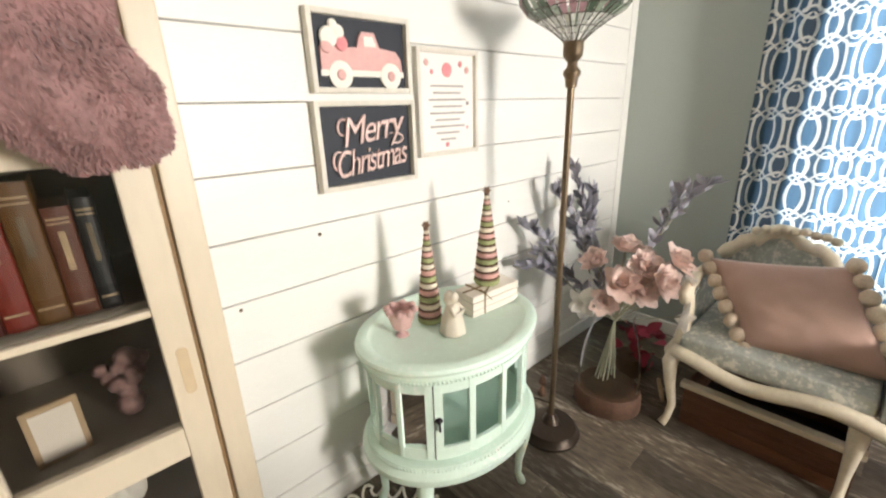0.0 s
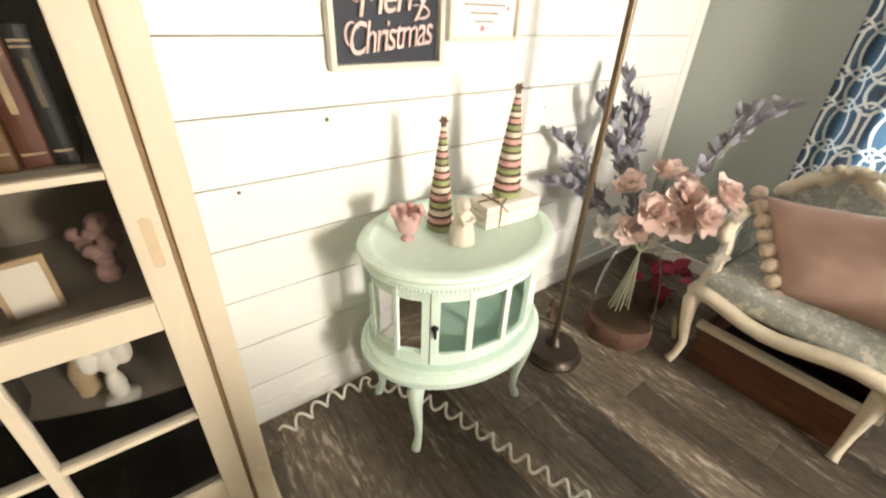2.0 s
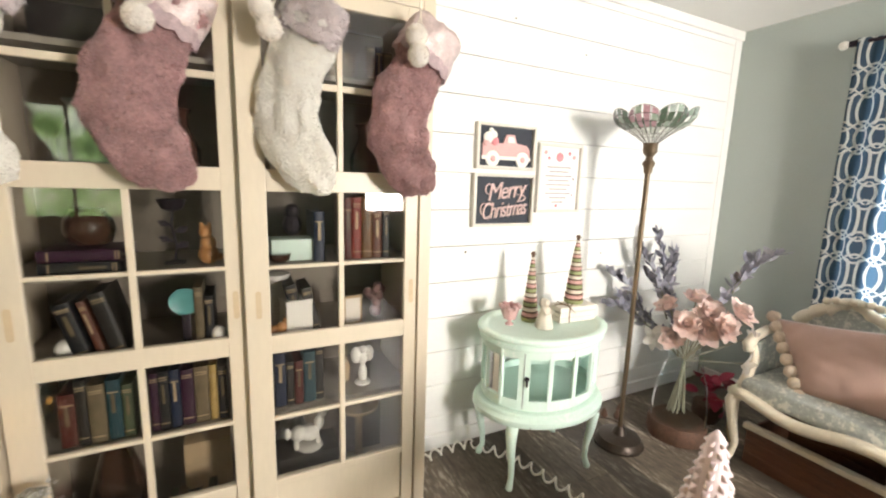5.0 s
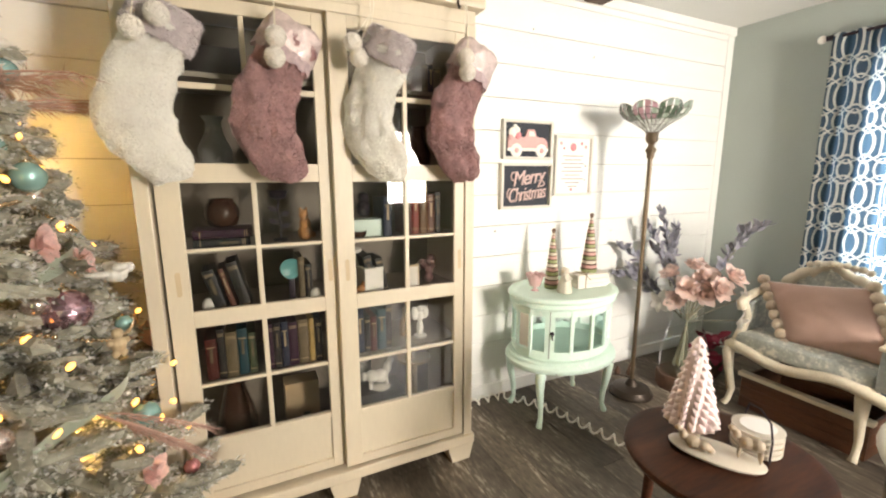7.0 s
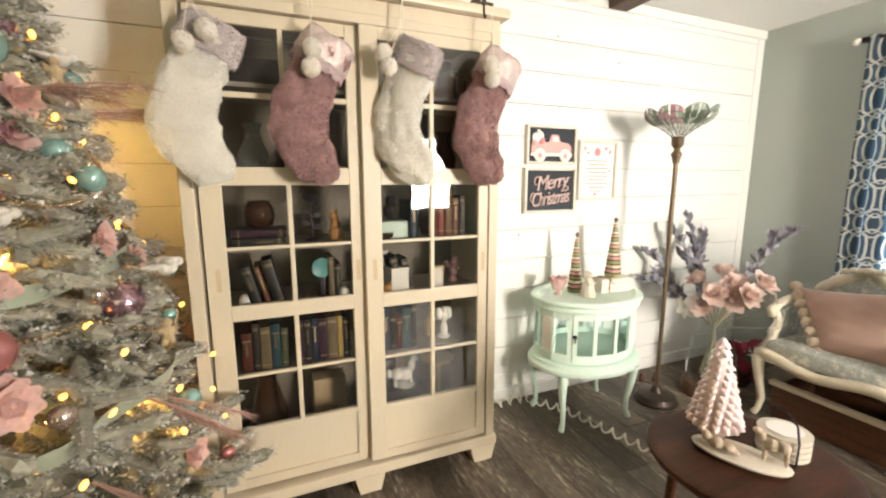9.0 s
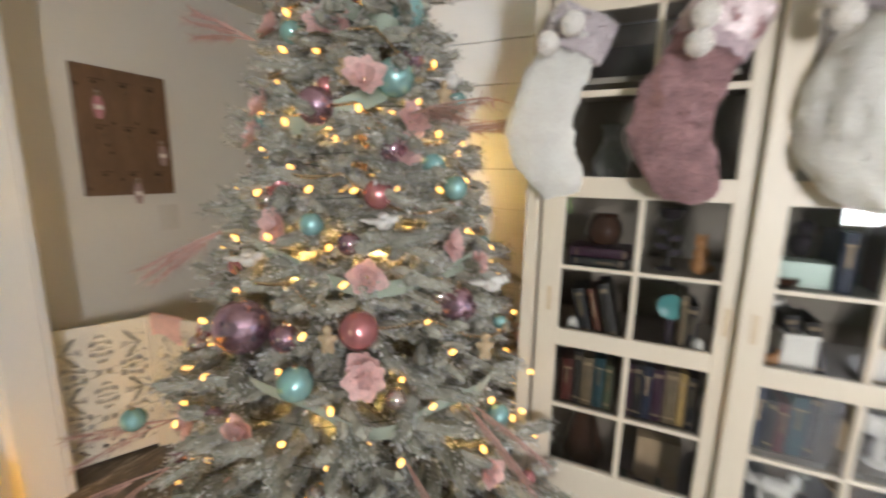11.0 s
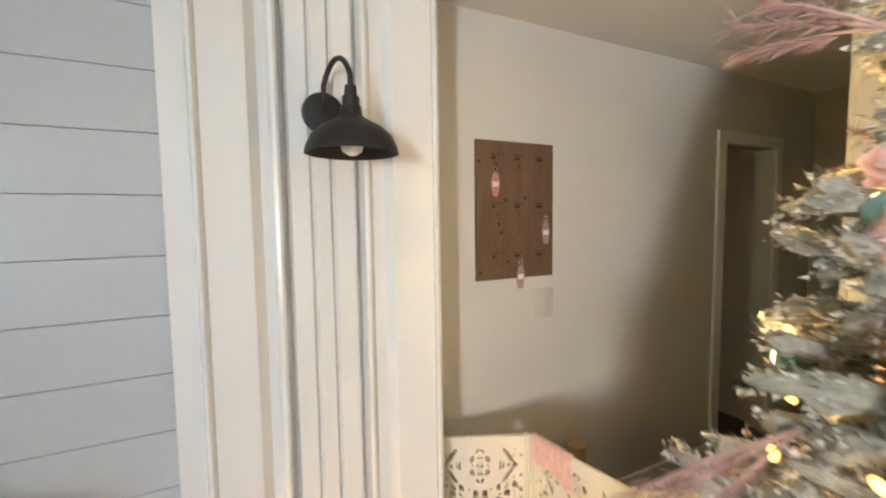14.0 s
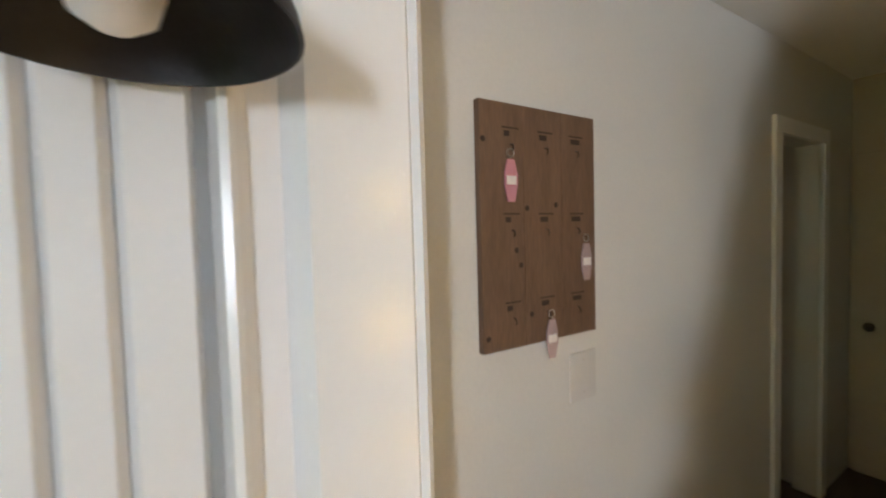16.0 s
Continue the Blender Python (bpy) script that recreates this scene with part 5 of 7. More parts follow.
for at, face in (((-0.20, 0.06, 0.50), (-1, 0, 0)), ((0.12, -0.24, 0.42), (0.4, -0.8, -0.3)), ((0.16, -0.22, 0.55), (0.6, -0.7, 0))):
    st = tagged(part("white_silk_flower", tube([(0, 0, 0.1), (0, 0, 0.36), at], 0.003, 6), M["stem"]), "pale cream silk flower drooping from the jar", "flower", "silk flowers in the vase")
    st.location = (1.80, 0.80, 0.101)
    bloom(st, at, face, 0.8, [PET[2], PET[2]], ((6, 70, 1.0), (4, 40, 0.8)))
LEAF = shared("leaf", leaf_mesh(0.088, 0.042, 0.25, 0.15), M["leaf_blue"])


def spray(parts_at, parent):
    for base, tip, n in parts_at:
        b, t = Vector(base), Vector(tip)
        mid = b.lerp(t, 0.5) + Vector((0, 0, 0.06))
        pts = [b.lerp(mid, k / 4) if k < 4 else mid.lerp(t, (k - 4) / 4) for k in range(9)]
        part("twig", tube(pts, [0.004 - 0.0003 * k for k in range(9)], 5), M["stem"], parent)
        for i in range(int(n * 2.1)):
            f = 0.15 + 0.85 * i / (n * 2.1)
            p = b.lerp(t, f) + Vector((0, 0, 0.06 * (1 - abs(2 * f - 1))))
            d = (t - b).normalized() + Vector((rf.uniform(-1, 1), rf.uniform(-1, 1), rf.uniform(-0.6, 0.9))) * 0.95
            ob = new("leaf", LEAF)
            ob.parent = parent
            q = d.to_track_quat("Y", "Z").to_matrix().to_4x4()
            ob.matrix_local = Matrix.Translation(p) @ q @ Matrix.Rotation(rf.uniform(0, 6.28), 4, "Y") @ Matrix.Scale(rf.uniform(0.45, 0.85), 4)


def foliage(label, sprays):
    f = thing("foliage_branch", label, "branch", (1.83, 0.86, 0.15), group="foliage branches in the vase")
    spray(sprays, f)


foliage("blue-grey artificial leaf branch reaching over the side table", [((0, 0, 0.3), (-0.20, 0.30, 0.62), 34), ((-0.08, 0.12, 0.42), (-0.30, 0.28, 0.58), 24), ((-0.10, 0.16, 0.5), (-0.26, 0.31, 0.76), 22)])
foliage("blue-grey artificial leaf branch standing tall against the wall", [((0, 0, 0.3), (0.02, 0.24, 1.02), 46), ((0.0, 0.1, 0.55), (-0.10, 0.26, 0.92), 26), ((0.01, 0.12, 0.6), (0.14, 0.20, 0.90), 26), ((0.0, 0.1, 0.5), (0.0, 0.25, 0.74), 20)])
foliage("blue-grey artificial leaf branch leaning to the window", [((0.05, -0.05, 0.3), (0.30, -0.18, 0.92), 26), ((0.2, -0.13, 0.7), (0.27, -0.30, 0.96), 14), ((0.2, -0.13, 0.7), (0.40, -0.12, 0.9), 12)])
pot = thing("dried_bouquet", "burgundy and brown dried flowers low on the floor", "flowers", (2.12, 0.82, 0))
part("pot", lathe([(0.06, 0), (0.085, 0.05), (0.08, 0.12), (0.07, 0.12)], 20), M["basket"], pot)
BUR = shared("petal", leaf_mesh(0.09, 0.06, 0.3, 0.2), M["burgundy"])
for i in range(26):
    ob = new("petal", BUR)
    ob.parent = pot
    ob.matrix_local = Matrix.Translation((rf.uniform(-.1, .05), rf.uniform(-.14, .06), rf.uniform(.14, .32))) @ Euler((rf.uniform(-1, 1), rf.uniform(-1, 1), rf.uniform(0, 6.3))).to_matrix().to_4x4()
disc = solo("wood_slice", lathe([(0.055, 0), (0.058, 0.006), (0.055, 0.014), (0.018, 0.015), (0.016, 0.012)], 20), M["tan"], "small cut log slice leaning by the bouquet", "wood slice", (2.0, 0.70, 0.16), smooth=40)
disc.matrix_world = pose(1.99, 0.62, 0.062, 78, 0, 30)
for i, (x, y) in enumerate(((1.60, 1.05), (1.68, 1.10), (1.54, 1.10))):
    figure("pine_cone", [(0, 0, 0.022, 0.022, 1.0), (0, 0, 0.04, 0.017, 1.0), (0, 0, 0.056, 0.01, 1)], M["basket"], "small brown pine cone on the floor", "pine cone", (x, y, 0), seg=8)
solo("lamp_cord", tube([(1.50, 0.94, 0.006), (1.58, 0.98, 0.006), (1.56, 1.06, 0.006), (1.48, 1.14, 0.006), (1.52, 1.22, 0.006)], 0.004, 6), M["bronze_dark"], "dark brown lamp flex lying on the floor", "cord", smooth=180)

# ---- telephone bench with a pillow ----
bench = thing("upholstered_bench", "cream carved-wood bench in grey brocade with a marble side shelf", "bench", (2.08, 0.1, 0))
C = Matrix.Translation((-2.08, -0.1, 0))


def bp(name, bm, material, label="", smooth=50):
    return part(name, move(bm, C), material, bench, label, smooth)


def cabriole(x, y, top, dx, dy):
    pts = [(x, y, top), (x + dx * 0.5, y + dy * 0.5, top - 0.06), (x + dx * 0.2, y + dy * 0.2, top - 0.18), (x - dx * 0.3, y - dy * 0.3, 0.10), (x, y, 0.03), (x + dx * 0.4, y + dy * 0.4, 0.0)]
    return tube(pts, [0.034, 0.032, 0.023, 0.017, 0.016, 0.020], 12)


for x, y, dx, dy in ((1.855, 0.53, -0.05, 0.03), (1.865, -0.075, -0.05, 0.0), (1.87, -0.50, -0.05, -0.03), (2.36, 0.53, 0.03, 0.03), (2.36, -0.50, 0.03, -0.03)):
    bp("leg", cabriole(x, y, 0.40, dx, dy), M["settee_wood"], smooth=180)
pts = []
for i in range(25):
    y = 0.545 - i * (1.07 / 24)
    pts.append((1.835 - 0.02 * math.sin(math.pi * i / 24), y, 0.375 + 0.022 * math.cos(2 * math.pi * i / 12)))
bp("front_rail", tube(pts, [0.030] * 25, 10), M["settee_wood"], smooth=180)
bp("side_rail", tube([(1.84, 0.55, 0.385), (2.1, 0.56, 0.375), (2.37, 0.55, 0.385)], 0.03, 10), M["settee_wood"], smooth=180)
seat = box(1.845, 2.38, -0.10, 0.53, 0.375, 0.465, 0.03)
bmesh.ops.subdivide_edges(seat, edges=seat.edges, cuts=2, use_grid_fill=True)
for v in seat.verts:
    if v.co.z > 0.44:
        v.co.z += 0.035 * max(0, 1 - ((v.co.x - 2.1) / 0.3) ** 2) * max(0, 1 - ((v.co.y - 0.2) / 0.36) ** 2) + 0.006 * noise.noise(v.co * 9)
bp("seat", seat, M["brocade"], "tufted grey-blue brocade seat", 180)
# carved back: a curved crest with two scrolls and an upholstered panel
crest = []
for i in range(33):
    f = i / 32
    y = 0.545 - f * 0.60
    z = 0.60 + 0.245 * math.sin(math.pi * min(1, f * 1.12 + 0.10)) ** 0.7 + (0.02 * math.sin(7 * math.pi * f) if 0.2 < f < 0.8 else 0)
    crest.append((2.36 + 0.05 * math.sin(math.pi * f), y, z))
bp("crest_rail", tube(crest, [0.028 + 0.010 * math.sin(i * 1.1) ** 2 for i in range(33)], 10), M["settee_wood"], "cream carved crest rail", 180)
for i in range(9):
    y = 0.42 - i * 0.035
    bp("carved_leaf", ball((2.345, y, 0.862 + 0.018 * math.sin(i / 8 * math.pi) + 0.006 * (i % 2)), 0.022, 8, 0.9), M["settee_wood"], "", 180)
o = [(0.55, 0.45)] + [(p[1] * 0.97 + 0.008, p[2] - 0.02) for p in crest[1:-1]] + [(-0.03, 0.45)]
back = prism(o, 2.37, 2.43, "x", bevel=0.01)
bp("back_panel", back, M["brocade"], "brocade back panel", 60)
arm = [(2.36, 0.545, 0.64), (2.25, 0.555, 0.68), (2.10, 0.56, 0.685), (1.97, 0.555, 0.665), (1.915, 0.55, 0.635), (1.915, 0.548, 0.61), (1.94, 0.545, 0.605)]
bp("arm", tube(arm, [0.026, 0.026, 0.024, 0.026, 0.030, 0.024, 0.016], 10), M["settee_wood"], smooth=180)
bp("arm_post", tube([(1.94, 0.547, 0.64), (1.99, 0.545, 0.55), (1.93, 0.54, 0.46), (1.86, 0.535, 0.38)], [0.022, 0.022, 0.026, 0.03], 10), M["settee_wood"], smooth=180)
bp("arm_panel", prism([(1.95, 0.42), (2.36, 0.42), (2.36, 0.62), (2.15, 0.655), (2.0, 0.63), (1.99, 0.55)], 0.535, 0.555, "y", bevel=0.006), M["brocade"], "brocade arm panel")
bp("marble_shelf", box(1.835, 2.34, -0.56, -0.105, 0.40, 0.60, 0.012), M["marble"], "grey marble-patterned cabinet side")
bp("shelf_top", box(1.825, 2.35, -0.57, -0.097, 0.601, 0.622, 0.006), M["settee_wood"], "pale shelf top")

pil = thing("throw_pillow", "dusty rose linen pillow edged with oatmeal pompoms", "pillow", (2.09, 0.215, 0.62))
n = 22
rings = []
bm = bmesh.new()
A = [Vector((0.04, 0.33, 0.135)), Vector((-0.16, 0.09, -0.155)), Vector((-0.12, -0.35, -0.13)), Vector((0.07, -0.15, 0.20))]
grid = {}
nrm = (A[1] - A[0]).cross(A[3] - A[0]).normalized()
for s in (1, -1):
    for i in range(n + 1):
        for j in range(n + 1):
            u, v = i / n, j / n
            edge = i in (0, n) or j in (0, n)
            if edge and s == -1:
                grid[s, i, j] = grid[1, i, j]
                continue
            p = A[0].lerp(A[3], u).lerp(A[1].lerp(A[2], u), v)
            th = 0.075 * (math.sin(math.pi * u) * math.sin(math.pi * v)) ** 0.45
            pinch = 1 - 0.05 * (math.sin(math.pi * u) + math.sin(math.pi * v)) * (1 if not edge else 1)
            cen = (A[0] + A[1] + A[2] + A[3]) / 4
            p = cen + (p - cen) * pinch
            wr = 0.012 * noise.noise(p * 8) + 0.005 * noise.noise(p * 22)
            grid[s, i, j] = bm.verts.new(p + nrm * s * (th + (wr if not edge else 0)))
    for i in range(n):
        for j in range(n):
            q = [grid[s, i, j], grid[s, i + 1, j], grid[s, i + 1, j + 1], grid[s, i, j + 1]]
            bm.faces.new(q)
part("cushion", bm, M["pillow"], pil, smooth=180)
for a, b in ((A[0], A[1]), (A[3], A[2])):
    for i in range(8):
        p = a.lerp(b, i / 7) * 1.03
        pb = ball(p, 0.033, 10)
        for v in pb.verts:
            v.co += (v.co - p).normalized() * 0.004 * noise.noise(v.co * 90)
        part("pompom", pb, M["pom_tan"], pil, "oatmeal wool pompom", 180)

stand = thing("sage_lamp", "sage-green rounded lamp on a low round base", "lamp", (2.06, -0.33, 0.622))
part("base", lathe([(0.105, 0), (0.11, 0.008), (0.09, 0.02), (0.04, 0.026)], 32), M["marble"], stand)
part("neck", lathe([(0.02, 0.024), (0.018, 0.09), (0.03, 0.10)], 16), M["wire"], stand)
part("shade", lathe([(0.05, 0.09), (0.14, 0.13), (0.19, 0.21), (0.20, 0.28), (0.17, 0.36), (0.10, 0.42), (0.03, 0.435)], 40), M["sage"], stand, "rounded sage shade", 180)

chest = thing("wooden_chest", "russet wooden crate with a cream rim under the bench", "chest", (2.12, 0.2, 0))
CC = Matrix.Translation((-2.12, -0.2, 0))
for i, (a, b) in enumerate(((0.002, 0.066), (0.068, 0.132), (0.134, 0.196))):
    part("board", move(box(1.90, 1.915, -0.10, 0.49, a, b, 0.002), CC), M["chest"], chest)
    part("board", move(box(2.33, 2.345, -0.10, 0.49, a, b, 0.002), CC), M["chest"], chest)
    part("board", move(box(1.9155, 2.3295, -0.10, -0.085, a, b, 0.002), CC), M["chest"], chest)
    part("board", move(box(1.9155, 2.3295, 0.475, 0.49, a, b, 0.002), CC), M["chest"], chest)
part("bottom", move(box(1.9155, 2.3295, -0.0845, 0.4745, 0.002, 0.012), CC), M["iron"], chest)
part("rim", move(box(1.885, 1.93, -0.115, 0.505, 0.1965, 0.222, 0.004), CC), M["settee_wood"], chest, "cream rim board")

# ---- curtains ----
def curtain_material():
    m = mat("navy_trellis_curtain", (0.03, 0.06, 0.12), 0.8, vary=0.1, size=10, grain=200, bump=0.1)
    n, l = m.node_tree.nodes, m.node_tree.links
    b = n["Principled BSDF"]
    uv = n.new("ShaderNodeUVMap")
    sep = n.new("ShaderNodeSeparateXYZ")
    l.new(uv.outputs[0], sep.inputs[0])

    def op(kind, a, c=None, d=None):
        k = n.new("ShaderNodeMath")
        k.operation = kind
        for i, v in enumerate((a, c, d)):
            if v is None:
                continue
            if isinstance(v, (int, float)):
                k.inputs[i].default_value = v
            else:
                l.new(v, k.inputs[i])
        return k.outputs[0]

    def near(v, at, t):
        return op("LESS_THAN", op("ABSOLUTE", op("SUBTRACT", v, at)), t)

    def bow(v, start, length, power):
        """0 at both ends of a row, 1 in its middle, 0 outside it."""
        return op("POWER", op("MAXIMUM", op("SINE", op("MULTIPLY", op("MINIMUM", op("MAXIMUM", op("DIVIDE", op("SUBTRACT", v, start), length), 0.0), 1.0), math.pi)), 0.0), power)

    # tall rows of ovals and straight bars, short rows of small ovals, pointed links between the rows
    PU, PV, TALL = 0.215, 0.30, 0.175
    V = op("MULTIPLY", op("FRACT", op("DIVIDE", sep.outputs[1], PV)), PV)
    u0 = op("ABSOLUTE", op("MULTIPLY", op("SUBTRACT", op("FRACT", op("DIVIDE", sep.outputs[0], PU)), 0.5), PU))
    u1 = op("SUBTRACT", PU / 2, u0)
    tall, short = bow(V, 0.0, TALL, 0.55), bow(V, TALL, PV - TALL, 0.6)
    out = near(u0, op("ADD", op("MULTIPLY", tall, 0.047), op("MULTIPLY", short, 0.034)), 0.0085)
    bars = op("MULTIPLY", op("LESS_THAN", V, TALL), near(u1, op("SUBTRACT", 0.044, op("MULTIPLY", bow(V, 0.0, TALL, 0.3), 0.026)), 0.0075))
    rings = op("MULTIPLY", op("GREATER_THAN", V, TALL), near(u1, op("ADD", 0.002, op("MULTIPLY", short, 0.036)), 0.0075))
    wave = op("MULTIPLY", op("ABSOLUTE", op("COSINE", op("MULTIPLY", sep.outputs[0], 2 * math.pi / PU))), 0.024)
    gap = op("MINIMUM", op("ABSOLUTE", op("SUBTRACT", V, TALL)), op("MINIMUM", V, op("SUBTRACT", PV, V)))
    for k in (bars, rings, near(gap, wave, 0.006)):
        out = op("MAXIMUM", out, k)
    mx = n.new("ShaderNodeMix")
    mx.data_type = "RGBA"
    l.new(out, mx.inputs[0])
    mx.inputs[6].default_value, mx.inputs[7].default_value = (0.018, 0.023, 0.036, 1), (0.44, 0.45, 0.43, 1)
    old = b.inputs["Base Color"].links[0]
    l.remove(old)
    l.new(mx.outputs[2], b.inputs["Base Color"])
    tr = n.new("ShaderNodeBsdfTranslucent")
    tm = n.new("ShaderNodeMix")
    tm.data_type = "RGBA"
    l.new(out, tm.inputs[0])
    tm.inputs[6].default_value, tm.inputs[7].default_value = (0.12, 0.24, 0.38, 1), (0.90, 0.92, 0.92, 1)
    l.new(tm.outputs[2], tr.inputs[0])
    ms = n.new("ShaderNodeMixShader")
    ms.inputs[0].default_value = 0.42
    l.new(b.outputs[0], ms.inputs[1])
    l.new(tr.outputs[0], ms.inputs[2])
    l.new(ms.outputs[0], n["Material Output"].inputs[0])
    return m


M["curtain"] = curtain_material()


def curtain(y0, y1, label):
    bm = bmesh.new()
    uvl = bm.loops.layers.uv.new("UVMap")
    nu, nv, z0, z1 = 90, 24, 0.03, 2.262
    rows, arc = [], [0]
    for i in range(nu + 1):
        if i:
            f0, f1 = (i - 1) / nu, i / nu
            dy = (y1 - y0) / nu
            dx = 0.028 * (math.sin(f1 * 31 + y0 * 7) - math.sin(f0 * 31 + y0 * 7))
            arc.append(arc[-1] + math.hypot(dy, dx))
    for j in range(nv + 1):
        z = z0 + (z1 - z0) * j / nv
        k = 1 - 0.35 * (j / nv)
        row = []
        for i in range(nu + 1):
            f = i / nu
            x = 2.615 + 0.028 * k * math.sin(f * 31 + y0 * 7) + 0.006 * math.sin(f * 11 + z * 2)
            row.append(bm.verts.new((x, y0 + (y1 - y0) * f + 0.012 * (1 - j / nv) * math.sin(f * 9), z)))
        rows.append(row)
    for j in range(nv):
        for i in range(nu):
            fc = bm.faces.new((rows[j][i], rows[j][i + 1], rows[j + 1][i + 1], rows[j + 1][i]))
            for lp, (a, c) in zip(fc.loops, ((i, j), (i + 1, j), (i + 1, j + 1), (i, j + 1))):
                lp[uvl].uv = (arc[a], z0 + (z1 - z0) * c / nv)
    return solo("curtain", bm, M["curtain"], label, "curtain", group="window curtains", smooth=180)


curtain(0.585, -0.008, "navy and white trellis-patterned curtain glowing with daylight")
curtain(0.004, -0.56, "navy and white trellis-patterned curtain hanging half shut")
rod = thing("curtain_rod", "dark curtain rod with a pale end knob", "curtain rod", (2.615, 0.05, 2.245))
part("rod", tube([(0, 0.56, 0), (0, -0.7, 0)], 0.010, 10), M["iron"], rod)
part("end_knob", ball((0, 0.60, 0), 0.024, 12), M["frame_wood"], rod, "pale round end knob", 180)
part("end_cap", box(-0.014, 0.014, 0.545, 0.575, -0.014, 0.014, 0.002), M["iron"], rod)
part("bracket", box(-0.008, 0.10, 0.53, 0.545, -0.02, 0.02, 0.002), M["iron"], rod)

# ---- round table with decorations ----
rt = thing("round_table", "small round red-brown wooden table", "table", (0.435, -0.225, 0))
part("tabletop", lathe([(0.24, 0.575), (0.258, 0.580), (0.264, 0.590), (0.260, 0.600), (0.250, 0.604), (0.235, 0.604)], 64), M["walnut"], rt)
for k in range(3):
    a = radians(100 + 120 * k)
    c, s = math.cos(a), math.sin(a)
    part("leg", tube([(0.19 * c, 0.19 * s, 0.578), (0.20 * c, 0.20 * s, 0.35), (0.22 * c, 0.22 * s, 0.0)], [0.018, 0.017, 0.012], 10), M["walnut"], rt, smooth=180)
part("skirt", lathe([(0.20, 0.535), (0.205, 0.536), (0.205, 0.574), (0.20, 0.5745)], 48), M["walnut"], rt)
ZR = 0.605
ct = thing("ceramic_tree", "glossy pearl-pink ceramic christmas tree", "ceramic tree", (0.412, -0.140, ZR + 0.018))
bm = lathe([(0.030, 0), (0.034, 0.03), (0.03, 0.05)], 20)
part("trunk", bm, M["ceramic_white"], ct)
for t in range(12):
    z, r = 0.052 + 0.0215 * t, 0.062 * (1 - t / 14.0)
    cnt = max(5, int(15 - t * 0.9))
    for k in range(cnt):
        a = 2 * math.pi * (k + 0.5 * (t % 2)) / cnt
        sc = 0.0185 * (1 - t / 26)
        p = Vector((r * math.cos(a), r * math.sin(a), z))
        bm = lathe([(sc * 0.95, -sc * 0.35), (sc * 0.86, sc * 0.1), (sc * 0.45, sc * 0.62), (sc * 0.08, sc * 0.95)], 5, sx=1.0, sy=0.82)
        move(bm, Matrix.Translation(p) @ Matrix.Rotation(a, 4, "Z") @ Matrix.Rotation(radians(104), 4, "Y"))
        part("bough", bm, M["ceramic_pink"], ct, smooth=60)
part("core", lathe([(0.062, 0.035), (0.050, 0.12), (0.034, 0.2), (0.020, 0.27), (0.015, 0.30), (0.003, 0.315)], 20), M["ceramic_pink"], ct, smooth=180)
tray = solo("tray", lathe([(0.110, 0.006), (0.120, 0.010), (0.122, 0.015), (0.115, 0.018), (0.02, 0.0175)], 40, sy=0.5), M["ceramic_white"], "ivory oval ceramic scene tray", "tray", (0.400, -0.228, ZR - 0.001), -65)
part("base", lathe([(0.112, 0), (0.116, 0.003), (0.112, 0.0058)], 40, sy=0.5), M["walnut"], tray, "thin dark wooden base")
figure("deer_figurine", [(0, 0, 0.022, 0.022, 0.75), (-0.028, 0, 0.020, 0.020, 0.7), (0.026, 0, 0.034, 0.012, 1.5), (0.040, 0, 0.052, 0.010, 0.9), (-0.045, 0.004, 0.012, 0.012, 0.7)], M["deer"], "tan ceramic deer lying at the foot of the ceramic tree", "figurine", (0.352, -0.190, ZR + 0.017), 118)
figure("deer_figurine", [(0, 0, 0.05, 0.020, 0.9), (-0.025, 0, 0.052, 0.019, 0.9), (0.025, 0, 0.07, 0.011, 1.4), (0.038, 0, 0.083, 0.010, 0.9), (-0.035, 0.008, 0.02, 0.006, 3.4), (-0.033, -0.008, 0.02, 0.006, 3.4), (0.015, 0.008, 0.02, 0.006, 3.4), (0.013, -0.008, 0.02, 0.006, 3.4)], M["deer"], "small tan ceramic deer on the tray", "figurine", (0.440, -0.285, ZR + 0.016), 118)
cb = thing("plate_stack", "stack of white coasters in a wire holder", "coasters", (0.545, -0.258, ZR - 0.001))
for i in range(4):
    part("coaster", lathe([(0.058, 0.002 + 0.018 * i), (0.064, 0.005 + 0.018 * i), (0.066, 0.018 + 0.018 * i), (0.058, 0.0185 + 0.018 * i)], 36), M["ceramic_white"], cb)
part("inner", lathe([(0.045, 0.0745), (0.046, 0.076), (0.03, 0.0765)], 32), M["paper"], cb)
part("wire_handle", tube([(0.07, 0, 0.0), (0.072, 0, 0.07), (0.055, 0, 0.115), (0, 0, 0.128), (-0.055, 0, 0.115), (-0.072, 0, 0.07), (-0.07, 0, 0.0)], 0.0028, 6), M["iron"], cb, "thin dark wire handle").rotation_euler = (0, 0, radians(55))

# the rounded back of a pale chair by the round table
ch = thing("armchair", "cream-framed armchair with a rounded dark upholstered back", "armchair", (1.06, -0.66, 0), -35)
arc = [(0.27 * math.cos(radians(a)), 0.27 * math.sin(radians(a)), 0.56 + 0.05 * math.sin(radians(a))) for a in range(-20, 201, 10)]
part("back_frame", tube(arc, 0.022, 10), M["frame_wood"], ch, smooth=180)
part("seat", lathe([(0.22, 0.36), (0.25, 0.37), (0.255, 0.42), (0.22, 0.45)], 36), M["brown_leather"], ch)
ring = [[(0.255 * math.cos(radians(a)), 0.255 * math.sin(radians(a)), z) for a in range(-10, 191, 10)] for z in (0.42, 0.57)]
